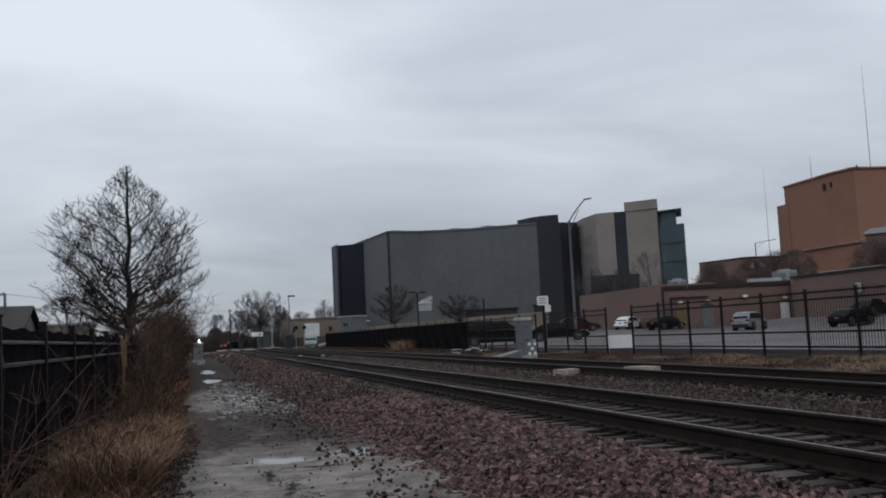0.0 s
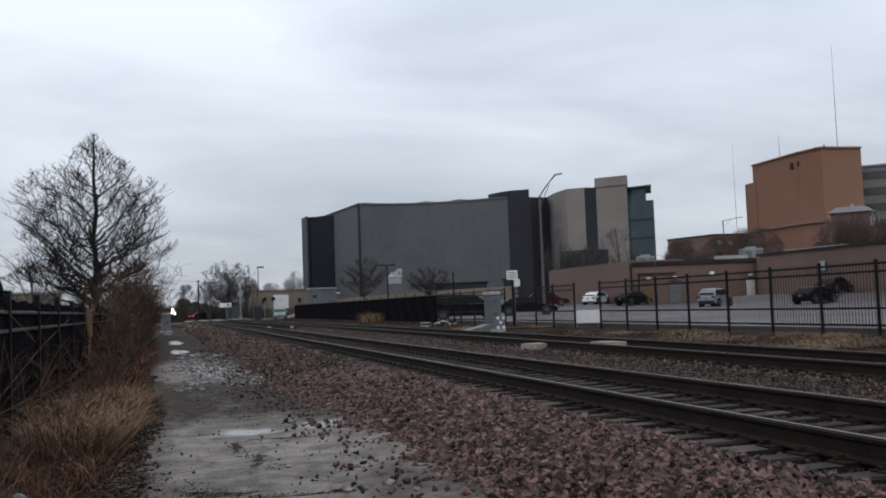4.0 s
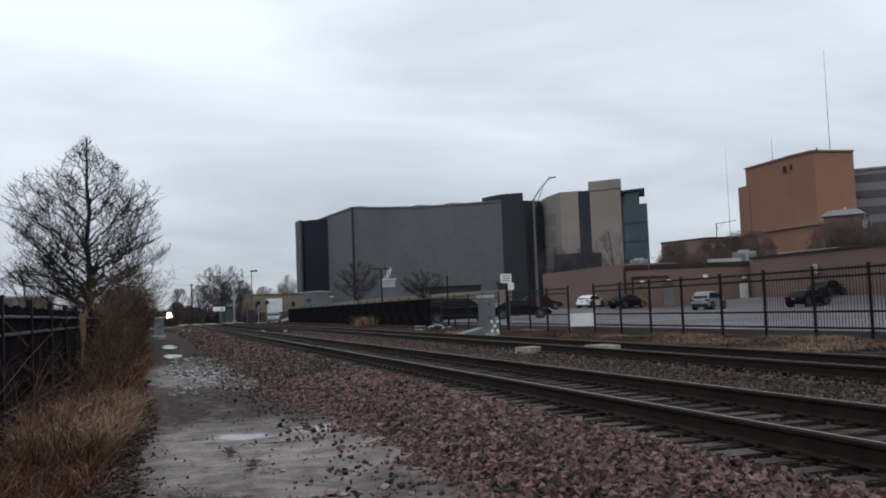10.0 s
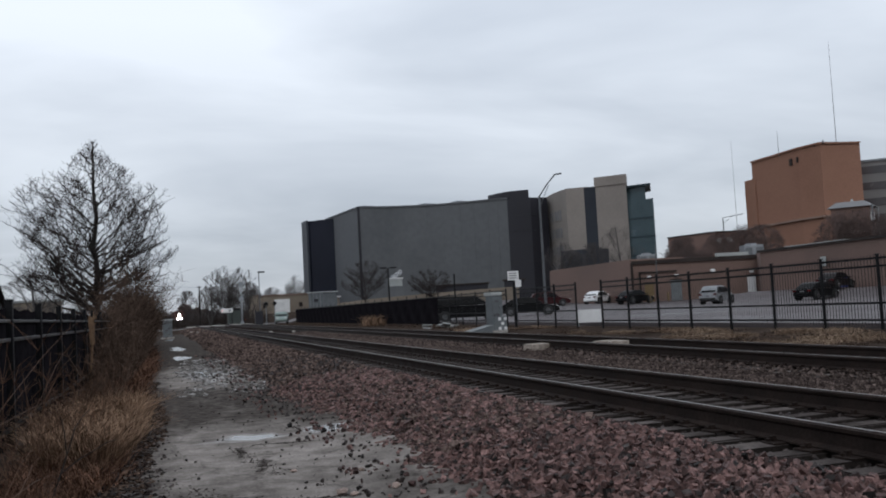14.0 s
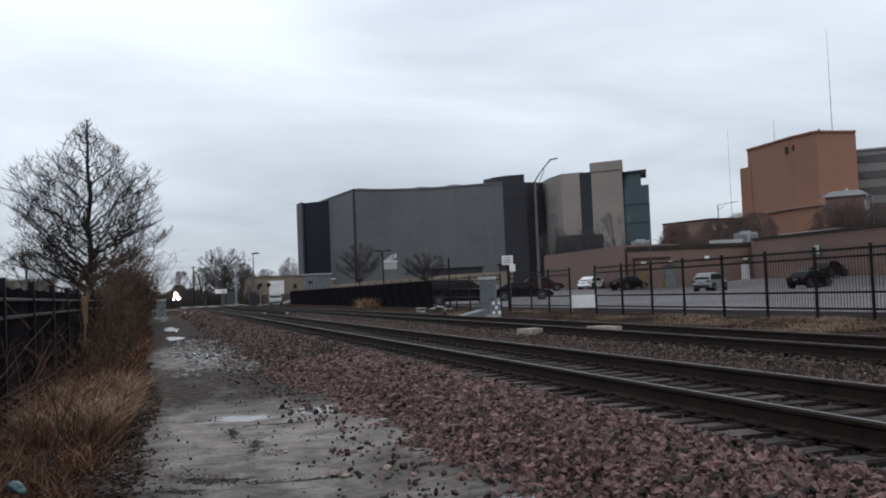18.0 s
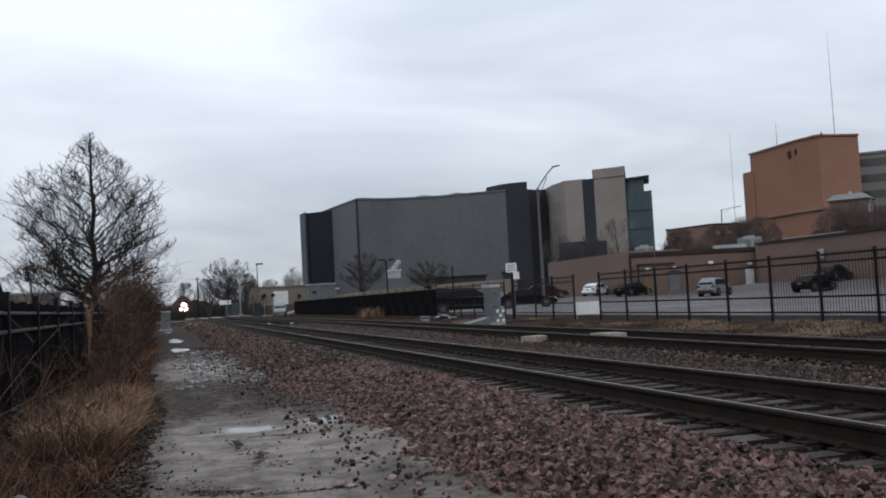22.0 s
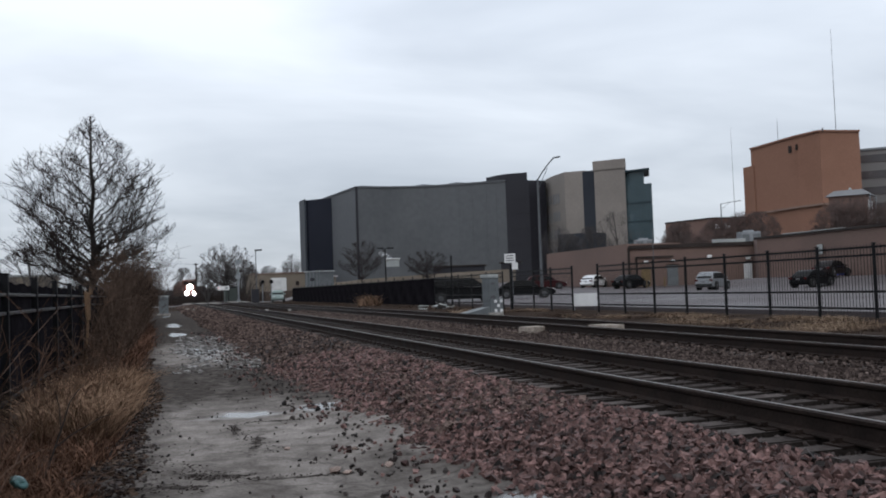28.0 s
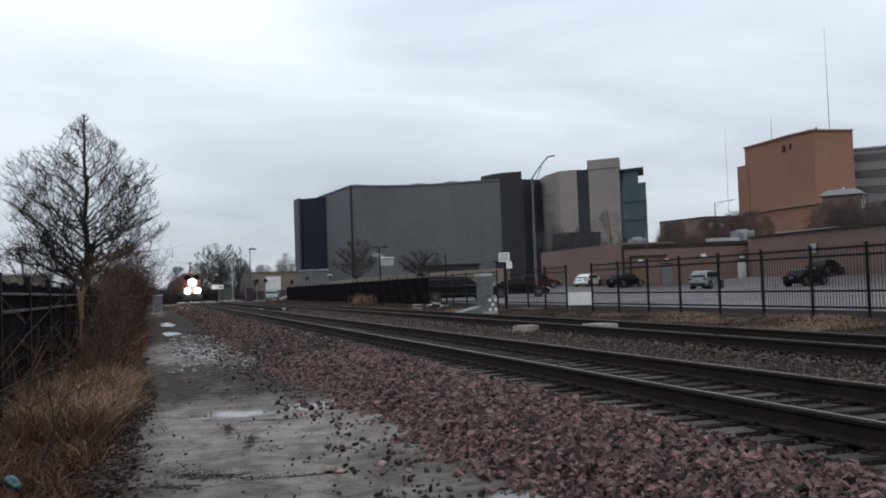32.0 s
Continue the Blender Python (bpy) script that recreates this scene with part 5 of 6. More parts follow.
def grass_edge(y):
    """How far the dead grass reaches over the path."""
    return -0.44 + 0.2 * math.exp(-((y - 13.6) / 2.6) ** 2) + 0.16 * math.exp(-((y - 27) / 2.5) ** 2) + 0.1 * noise.noise((y * 0.8, 2, 2)) + 0.06 * noise.noise((y * 2.6, 5, 2))


rnd = random.Random(21)
spots, rusty = [], []
for k in range(900):
    y = rnd.uniform(3.0, 18)
    x = grass_edge(y) - 0.12 - rnd.random() ** 1.3 * 1.15
    if x < -1.3 and y > 7.5:
        continue
    clump = noise.noise((x * 2.2, y * 0.8, 5)) + 0.5 * noise.noise((x * 5, y * 2, 8))
    tan = smooth((y - 8.6) / 2.4) * smooth((17.2 - y) / 2) * 1.3 + clump * 0.7 > 0.72
    tall = (1.25 if 9.5 < y < 15 else 0.75) * (1.0 + 0.6 * clump)
    if tan:
        spots.append((x, y, -0.01, max(0.08, rnd.uniform(0.16, 0.4) * tall), 0.0026 + 0.0002 * y, 40, 0.13))
    elif clump > -0.2:
        rusty.append((x, y, -0.01, max(0.05, rnd.uniform(0.08, 0.34) * tall), 0.003 + 0.00025 * y, 26, 0.16))
for k in range(220):
    y = rnd.uniform(17, 45)
    rusty.append((grass_edge(y) - 0.05 - rnd.random() * 0.8, y, -0.01, rnd.uniform(0.2, 0.55), 0.007, 28, 0.25))
blades("dead_grass", spots, M["grass"], "matted tan dead grass along the path edge", 4, 1.6)
blades("rusty_grass", rusty, M["rust_grass"], "rusty brown dead grass and leaves along the path edge", 44, 2.0)
spots, dark = [], []
for k in range(1500):
    y = 8 + 36 * rnd.random() ** 1.2
    x = 12.6 + 4.0 * rnd.random()
    q = noise.noise((x * 0.55, y * 0.32, 9)) + 0.5 * noise.noise((x * 1.6, y * 1.1, 3))
    if q > 0.24:
        spots.append((x, y, ground_z(x, y) - 0.02, rnd.uniform(0.07, 0.19), 0.007, 64, 0.34))
    elif q > -0.05:
        dark.append((x, y, ground_z(x, y) - 0.02, rnd.uniform(0.04, 0.12), 0.009, 30, 0.35))
for k in range(150):
    y = 42 + 75 * rnd.random()
    dark.append((12.8 + 3.2 * rnd.random(), y, 0.16, rnd.uniform(0.12, 0.3), 0.02, 14, 0.45))
blades("reed_clump", [(15.0, 68.5, 0.18, 1.0, 0.02, 160, 0.9), (15.2, 70.2, 0.18, 0.9, 0.02, 120, 0.8)], M["grass"], "brown dead reed clump before the screened fence", 25, 1.2)
blades("fence_grass", spots, M["straw"], "matted straw-coloured grass tufts in front of the steel fence", 5, 2.4)
blades("fence_litter", dark, M["brush"], "dark dead leaves and stalks in front of the steel fence", 15, 2.4)


def thicket(name, boxes_, count, material, label, seed, twigs=4, thin=1.0):
    """Dense dry shrubs: bent stems with side twigs. boxes_: rows of x0, x1, y0, y1, height, share."""
    rnd = random.Random(seed)
    paths = []
    total = sum(b[5] for b in boxes_)
    for x0, x1, y0, y1, h, share in boxes_:
        for k in range(int(count * share / total)):
            p = Vector((rnd.uniform(x0, x1), rnd.uniform(y0, y1), -0.02))
            hh = h * (0.3 + 0.85 * rnd.random() ** 1.6) * (0.85 + 0.5 * noise.noise((p.x * 0.9, p.y * 0.35, seed)))
            d = Vector((rnd.uniform(-0.3, 0.35), rnd.uniform(-0.3, 0.3), 1)).normalized()
            path, q = [(p.copy(), 0.011 * thin)], p.copy()
            for i in range(4):
                d = (d + Vector((rnd.uniform(-0.28, 0.28), rnd.uniform(-0.28, 0.28), 0))).normalized()
                q = q + d * hh / 4
                path.append((q.copy(), (0.010 - 0.0022 * i) * thin))
            paths.append(path)
            for j in range(twigs):
                i = rnd.randrange(1, 5)
                s = path[i][0]
                e = Vector((rnd.uniform(-1, 1), rnd.uniform(-1, 1), rnd.uniform(0.0, 1.1))).normalized() * hh * rnd.uniform(0.12, 0.3)
                paths.append([(s, 0.007 * thin), (s + e * 0.6 + Vector((0, 0, 0.02)), 0.005 * thin), (s + e, 0.003 * thin)])
    v, f = tubes(paths, 3)
    return tagged(raw(name, v, f, material), label, "shrub", kind="stuff")


thicket("dry_thicket", [(-1.3, -0.7, 14, 22, 1.2, 0.45), (-1.6, -0.7, 21, 31, 1.55, 1.9), (-1.65, -0.75, 30, 39, 2.7, 4.2), (-1.65, -0.85, 38, 52, 3.2, 4.6), (-2.0, -0.85, 50, 62, 3.2, 3.5), (-2.4, -0.8, 60, 74, 2.0, 2.0)], 4300, M["brush"], "dense brown dry thicket along the fence", 6, 8)
thicket("far_brush", [(4.5, 8.5, 174, 180, 3.4, 2), (12.5, 17, 158, 168, 3.6, 3), (8, 13, 172, 180, 4.5, 3), (0, 4, 178, 184, 3.0, 2), (-16, 10, 186, 192, 4.6, 7)], 2600, M["far_brush"], "dark tangled brush beyond the crossing street", 16, 8)
thicket("dry_weeds", [(-1.65, -0.8, 3.2, 9, 0.7, 1.3), (-1.3, -0.75, 9, 17, 1.0, 4)], 130, M["cane"], "dry brown weeds against the fence", 9, 9, 0.45)
thicket("red_weeds", [(-1.6, -0.95, 6.0, 16, 1.45, 3)], 55, M["cane"], "thin reddish weed stalks before the dark fence", 19, 8, 0.45)

# long bent canes leaning over the weeds
rnd = random.Random(14)
paths = []
canes = [((-1.35, 6.6, 0.45), (-1.25, 15.1, 1.47)), ((-1.4, 8.7, 0.1), (-1.35, 13.9, 1.04)), ((-1.15, 6.6, 0.74), (-1.05, 14.9, 0.43)), ((-1.0, 5.6, 0.1), (-0.95, 7.8, 0.42)), ((-0.95, 5.7, 0.36), (-0.88, 8.3, 0.17)), ((-1.4, 7.4, 0), (-1.3, 7.9, 1.15)), ((-1.2, 9.5, 0), (-1.1, 9.9, 1.0)), ((-1.5, 6.6, 0), (-1.2, 9.2, 0.9))]
for k in range(12):
    y = rnd.uniform(4.5, 13)
    x = rnd.uniform(-1.6, -0.8)
    canes.append(((x, y, 0), (x + rnd.uniform(-0.15, 0.45), y + rnd.uniform(-0.4, 0.9), rnd.uniform(0.5, 1.15))))
for a, b in canes:
    a, b = Vector(a), Vector(b)
    m = a.lerp(b, 0.5) + Vector((rnd.uniform(-0.05, 0.05), rnd.uniform(-0.06, 0.06), 0.09))
    paths.append([(a, 0.0038), (a.lerp(m, 0.5) + Vector((0, 0, 0.02)), 0.0038), (m, 0.0034), (m.lerp(b, 0.55) + Vector((0, 0, 0.03)), 0.0028), (b, 0.0018)])
    for j in range(3):
        s = m.lerp(b, rnd.random())
        paths.append([(s, 0.0035), (s + Vector((rnd.uniform(-0.12, 0.16), rnd.uniform(-0.1, 0.1), rnd.uniform(0.05, 0.22))), 0.0018)])
v, f = tubes(paths, 5)
tagged(raw("bent_canes", v, f, M["cane"]), "long bent reddish dry canes over the weeds", "weeds", kind="stuff")

# a dark forked sapling in the grass
paths = []
for a, b, r in (((-0.9, 7.6, 0.0), (-0.86, 8.3, 0.2), 0.011), ((-0.86, 8.3, 0.2), (-0.8, 9.0, 0.5), 0.008), ((-0.86, 8.3, 0.2), (-0.62, 8.7, 0.32), 0.007), ((-0.84, 8.6, 0.32), (-0.92, 9.0, 0.6), 0.006), ((-0.62, 8.7, 0.32), (-0.45, 9.0, 0.36), 0.005), ((-0.8, 9.0, 0.5), (-0.7, 9.3, 0.62), 0.005)):
    a, b = Vector(a), Vector(b)
    paths.append([(a, r), (a.lerp(b, 0.5) + Vector((0.01, 0, 0.02)), r * 0.9), (b, r * 0.75)])
v, f = tubes(paths, 5)
tagged(raw("forked_sapling", v, f, M["tie_side"]), "dark leafless forked sapling in the dead grass", "sapling")

stake = thing("broken_stake", pose(-1.22, 16.4, 0.0, 0, 3, 0), "splintered pale wooden stake in the weeds", "stake")
bm = bmesh.new()
rod(bm, (0, 0, -0.05), (0.01, 0, 1.1), 0.02, 0.022, 7)
rod(bm, (0.01, 0, 1.08), (-0.02, 0, 1.54), 0.04, 0.052, 8)
for v in bm.verts:
    v.co += Vector((0.012 * noise.noise(v.co * 9), 0.012 * noise.noise(v.co * 9 + Vector((4, 0, 0))), 0.05 * noise.noise(v.co * 14) if v.co.z > 1.5 else 0))
part("shaft", bm, M["wood_stake"], stake)
sp = bmesh.new()
for k in range(5):
    a = k * 1.3
    rod(sp, (0.05 * math.cos(a), 0.05 * math.sin(a), 1.5), (0.055 * math.cos(a), 0.055 * math.sin(a), 1.6 + 0.05 * math.sin(k * 2.1)), 0.02, 0.004, 4)
part("splinters", sp, M["wood_stake"], stake)

litter = thing("plastic_litter", pose(-0.83, 6.1, 0.33, 20, 10, 30), "crumpled teal plastic litter in the weeds", "litter")
bm = bmesh.new()
bmesh.ops.create_icosphere(bm, subdivisions=3, radius=0.052)
for v in bm.verts:
    v.co *= 1 + 0.5 * noise.noise(v.co * 22)
    v.co.z *= 0.6
part("wrapper", bm, M["teal_plastic"], litter)

# ---- trackside equipment ----
cab = thing("signal_cabinet", pose(12.9, 35.8, 0.2, 0, 0, 16), "silver-grey trackside signal cabinet with pale notices", "signal cabinet")
part("plinth", boxes((0, 0, 0.05, 0.72, 0.7, 0.12, 0, 0.01)), M["concrete"], cab)
part("body", boxes((-0.04, 0, 1.05, 0.46, 0.42, 0.95, 0, 0.012)), M["cab_grey"], cab)
part("cap", boxes((-0.04, 0, 1.58, 0.54, 0.52, 0.14, 0, 0.02)), M["light_roof"], cab, "pale overhanging cap")
low_box = part("lower_box", boxes((0.06, -0.04, 0.38, 0.62, 0.56, 0.56, 0, 0.015)), M["cab_grey"], cab)
door = part("door", boxes((-0.04, -0.225, 1.1, 0.38, 0.025, 0.72, 0, 0.006)), M["cab_grey"], cab)
part("handle", boxes((0.09, -0.25, 1.05, 0.025, 0.035, 0.14, 0, 0.004)), M["galv"], door)
part("vent", boxes((-0.04, -0.243, 1.28, 0.16, 0.014, 0.07)), M["bar"], door, "dark vent slot")
part("cable_mouth", rods(((-0.06, -0.2, 0.68), (-0.06, -0.26, 0.68), 0.12, 0.12, 16)), M["bar"], door, "dark arched cable opening")
for x, z in ((0.02, 0.56), (0.3, 0.56), (0.16, 0.38), (0.02, 0.18), (0.3, 0.18)):
    part("notice", boxes((x - 0.02, -0.328, z, 0.13, 0.012, 0.12)), M["white"], low_box, "pale square notice")
part("side_box", boxes((0.27, 0.05, 1.08, 0.15, 0.3, 0.84, 0, 0.01)), M["cab_grey"], cab)
ramp = bmesh.new()
prism([(-1.75, -0.3), (-0.26, -0.3), (-0.26, 0.3), (-1.75, 0.3)], 0.0, [0.06, 0.34, 0.34, 0.06], ramp)
part("cable_ramp", ramp, M["cab_grey"], cab, "low sloping cable cover")

box2 = thing("trackside_box", pose(0.22, 77.0, 0.0, 0, 0, 4), "pale grey trackside equipment box on the path", "signal cabinet")
part("plinth", boxes((0, 0, 0.05, 0.95, 0.8, 0.12, 0, 0.01)), M["concrete"], box2)
part("body", boxes((0, 0, 0.78, 0.68, 0.6, 1.36, 0, 0.02)), M["cab_grey"], box2)
part("cap", boxes((0, 0, 1.49, 0.78, 0.7, 0.1, 0, 0.02)), M["light_roof"], box2)
part("door", boxes((0, -0.31, 0.79, 0.58, 0.03, 1.18, 0, 0.005)), M["cab_grey"], box2)
part("handle", boxes((0.2, -0.34, 0.83, 0.03, 0.04, 0.16, 0, 0.004)), M["bar"], box2)

board = thing("white_board", pose(17.25, 36.1, 0.2, 0, 0, -24), "plain white board standing in the fence gap", "board")
part("sheet", boxes((0, 0, 0.45, 1.06, 0.03, 0.54, 0, 0.004)), M["white"], board)
for k in (-0.45, 0.45):
    part("leg", boxes((k, 0.04, 0.35, 0.05, 0.04, 0.7)), M["galv"], board)

blk = thing("concrete_block", pose(8.72, 21.3, 0.19, 0, 0, 20), "weathered pale concrete cover lying beside the rail", "concrete block")
bm = bmesh.new()
box(bm, 0, 0, 0.085, 0.56, 0.36, 0.17, 0, 0.02)
bmesh.ops.subdivide_edges(bm, edges=bm.edges[:], cuts=2, use_grid_fill=True)
for v in bm.verts:
    v.co += Vector((noise.noise(v.co * 9), noise.noise(v.co * 9 + Vector((3, 1, 0))), noise.noise(v.co * 9 + Vector((0, 5, 2))))) * 0.014
part("block", bm, M["block"], blk)
pl = thing("crossing_plank", pose(9.95, 19.75, 0.31, 0, 0, 4), "worn brown timber plank laid between the rails", "plank")
part("plank", boxes((0, 0, 0.03, 0.5, 0.8, 0.1, 0, 0.01)), M["block"], pl)
part("bolt", rods(((0.1, 0.2, 0.06), (0.1, 0.2, 0.1), 0.02, 0.02)), M["rail_side"], pl)
rub = thing("rubble_heap", pose(14.3, 49.2, 0.18), "low scatter of broken pale concrete flags", "rubble")
rnd = random.Random(3)
for k in range(9):
    bm = boxes((0, 0, 0, rnd.uniform(0.3, 0.6), rnd.uniform(0.25, 0.5), 0.07, rnd.uniform(0, 90), 0.01, rnd.uniform(-18, 18), rnd.uniform(-18, 18)))
    for v in bm.verts:
        v.co += Vector((noise.noise(v.co * 6), noise.noise(v.co * 6 + Vector((4, 0, 0))), 0)) * 0.06
    bmesh.ops.translate(bm, verts=bm.verts[:], vec=(rnd.uniform(-0.8, 1.0), rnd.uniform(-0.6, 0.6), 0.08 + (0.12 if k > 5 else 0)))
    part("flag", bm, M["light_roof"], rub)
for x, y, r in ((2.45, 91.5, 0.22), (2.8, 85.8, 0.2), (3.5, 94, 0.2), (7.2, 67.0, 0.13), (8.5, 64.5, 0.13), (3.3, 84.6, 0.1)):
    s = thing("pale_lump", pose(x, y, ground_z(x, y)), "pale lump of concrete beside the rail", "stone", "pale lumps beside the rails")
    bm = bmesh.new()
    bmesh.ops.create_icosphere(bm, subdivisions=2, radius=r)
    for v in bm.verts:
        v.co *= 1 + 0.35 * noise.noise(v.co * 1.4 / r + Vector((x, y, 0)))
        v.co.z = v.co.z * 0.6 + r * 0.4
    part("lump", bm, M["concrete"], s)


# ---- poles, lamps and signs ----
def street_lamp(x, y, z, h, arm, arm_a, label, head=0.6, r=0.09, group="", rise=1.3):
    t = thing("street_lamp", pose(x, y, z, 0, 0, arm_a), label, "street lamp", group)
    part("base", rods(((0, 0, 0), (0, 0, 0.35), r * 1.9, r * 1.6, 12)), M["lamp_grey"], t)
    part("pole", rods(((0, 0, 0.3), (0, 0, h), r, r * 0.65, 12)), M["lamp_grey"], t)
    if arm:
        bm = bmesh.new()
        p = Vector((0, 0, h - 0.1))
        n = 6
        for k in range(n):
            u = (k + 1) / n
            q = Vector((arm * u ** 1.1, 0, h - 0.1 + arm * rise * (1.15 * u - 0.15 * u * u)))
            rod(bm, p, q, r * 0.42, r * 0.36, 8)
            p = q
        part("arm", bm, M["lamp_grey"], t)
        part("brace", rods(((0, 0, h - 0.9), (arm * 0.6, 0, h - 0.1 + arm * rise * 0.55), r * 0.22, r * 0.2, 6)), M["lamp_grey"], t)
        part("lamp_head", boxes((p.x + head * 0.35, 0, p.z + 0.03, head, 0.24, 0.1, 0, 0.03, 0, -8)), M["lamp_grey"], t)
    return t


street_lamp(29.3, 69.1, 0.25, 9.6, 1.35, -20, "tall galvanised street lamp with a curved arm", 0.65, 0.13)
street_lamp(50.6, 88.6, ground_z(50.6, 88.6), 6.2, 0.0, 0, "slim galvanised pole by the tan building", 0.3, 0.06)
street_lamp(82.8, 123.9, 1.0, 11.7, 2.3, -35, "street lamp with a long arm on the rise", 0.8, 0.11, rise=0.14)
street_lamp(13.3, 136.4, 0.25, 7.5, 0.0, 0, "dark street lamp pole by the crossing", 0.3, 0.09)
hd = bpy.context.scene.objects["street_lamp.003"]
part("lamp_head", boxes((0.35, 0, 7.5, 1.0, 0.35, 0.2, 0, 0.03)), M["black_steel"], hd)

lot = thing("lot_lamp", pose(23.2, 97.3, 0.4), "dark twin-headed parking lot lamp", "street lamp")
part("pole", rods(((0, 0, 0), (0, 0, 5.4), 0.09, 0.07, 10)), M["black_steel"], lot)
for s in (-1, 1):
    part("lamp_head", boxes((s * 0.55, 0, 5.42, 0.75, 0.32, 0.14, 0, 0.02)), M["black_steel"], lot)

sg = thing("lot_sign", pose(20.25, 52.2, 0.2, 0, 0, -22), "white rectangular sign on a steel post", "sign")
part("post", rods(((0, 0, 0), (0, 0, 3.1), 0.03, 0.03)), M["lamp_grey"], sg)
part("panel", boxes((-0.12, -0.04, 2.8, 0.66, 0.03, 0.55, 0, 0.004)), M["white"], sg)
for k in range(3):
    part("print_bar", boxes((-0.12, -0.06, 2.94 - 0.14 * k, 0.46, 0.01, 0.05)), M["bar"], sg)
part("small_panel", boxes((0.16, -0.05, 2.32, 0.36, 0.03, 0.42, 0, 0.004)), M["white"], sg)

for x, y, h in ((6.1, 169.9, 7.2), (-22, 95, 8.0)):
    p = thing("utility_pole", pose(x, y, 0.1), "slim wooden utility pole with a cross-arm", "utility pole", "utility poles")
    part("shaft", rods(((0, 0, 0), (0, 0, h), 0.13, 0.1)), M["bark"], p)
    part("cross_arm", boxes((0, 0, h - 0.25, 0.8, 0.12, 0.14)), M["bark"], p)

# crossing signal seen from behind, its arm board, and low posts
sig = thing("crossing_signal", pose(11.6, 147.6, 0.25), "grey crossing signal mast with round backplates", "crossing signal")
part("mast", rods(((0, 0, 0), (0, 0, 6.2), 0.12, 0.1)), M["galv"], sig)
part("base", boxes((0, 0, 0.25, 0.5, 0.5, 0.5, 0, 0.03)), M["galv"], sig)
for z, r in ((6.2, 0.42), (4.0, 0.42)):
    part("backplate", rods(((0, -0.12, z), (0, -0.2, z), r, r, 20)), M["galv"], sig)
gb = thing("gate_board", pose(9.6, 149.7, 0.25), "white arrow-shaped board on a low dark frame", "sign")
part("panel", prism([(-1.0, 0), (-0.7, -0.02), (0.75, -0.02), (0.75, 0.06), (-0.7, 0.06)], 1.95, 2.6), M["white"], gb)
part("bar", boxes((0.3, -0.05, 2.28, 0.4, 0.02, 0.3)), M["galv"], gb)
part("lens", rods(((-0.9, -0.03, 2.28), (-0.9, -0.1, 2.28), 0.06, 0.06, 12)), M["red_glow"], gb, "lit red lens")
for k in (-0.5, 0.6):
    part("leg", boxes((k, 0.05, 0.98, 0.1, 0.1, 1.96)), M["black_steel"], gb)
grn = thing("dark_green_bin", pose(9.5, 152, 0.25, 0, 0, 5), "dark green rubbish skip beside the street", "skip")
part("body", boxes((1.2, 0, 1.2, 1.9, 1.6, 2.3, 0, 0.05)), mat("dark_green_paint", (0.03, 0.04, 0.035), (0.045, 0.055, 0.05), 1, (0.5, 0.7)), grn)
part("rim", boxes((1.2, 0, 2.38, 2.05, 1.75, 0.12, 0, 0.02)), M["black_steel"], grn)
for x, y in ((13.2, 127.3), (14.35, 127.2)):
    p = thing("flasher_post", pose(x, y, ground_z(x, y)), "short crossing post with a dark round flasher", "crossing signal", "crossing posts")
    part("mast", rods(((0, 0, 0), (0, 0, 3.1), 0.06, 0.05)), M["galv"], p)
    part("flasher", rods(((0, -0.05, 2.8), (0, -0.25, 2.8), 0.27, 0.27, 16)), M["black_steel"], p)
    part("hood", rods(((0, -0.25, 2.86), (0, -0.5, 2.86), 0.24, 0.2, 16)), M["black_steel"], p)
case = thing("relay_case", pose(12.3, 128.2, ground_z(12.3, 128.2)), "dark grey relay case beside the crossing posts", "cabinet")
part("body", boxes((0, 0, 0.95, 1.0, 0.7, 1.9, 0, 0.03)), M["dark_grey_wall"], case)
part("door", boxes((0, -0.36, 0.95, 0.8, 0.03, 1.6, 0, 0.01)), M["dark_grey_wall"], case)

# masts above the brick block
for x, y, z0, z1, r in ((97.0, 114.6, 16, 38.0, 0.06), (113.3, 164.7, 1.0, 32.0, 0.06), (90.6, 119.7, 21.4, 25.4, 0.05)):
    a = thing("antenna_mast", pose(x, y, z0), "thin grey antenna mast", "antenna", "antenna masts")
    part("lower_tube", rods(((0, 0, 0), (0, 0, (z1 - z0) * 0.6), r, r * 0.8)), M["galv"], a)
    part("upper_tube", rods(((0, 0, (z1 - z0) * 0.6), (0, 0, z1 - z0), r * 0.7, r * 0.3)), M["galv"], a)

# one overhead wire past the tree
wire = bmesh.new()
pts = [Vector((-60, 88, 6.3)), Vector((-40, 91, 6.6)), Vector((-22, 95, 7.8)), Vector((-10, 122, 6.6)), Vector((6.1, 169.9, 7.0))]
for a, b in zip(pts, pts[1:]):
    rod(wire, a, b, 0.02, 0.02, 5)
tagged(part("overhead_wire", wire, M["black_steel"]), "thin overhead wire strung between poles", "wire")


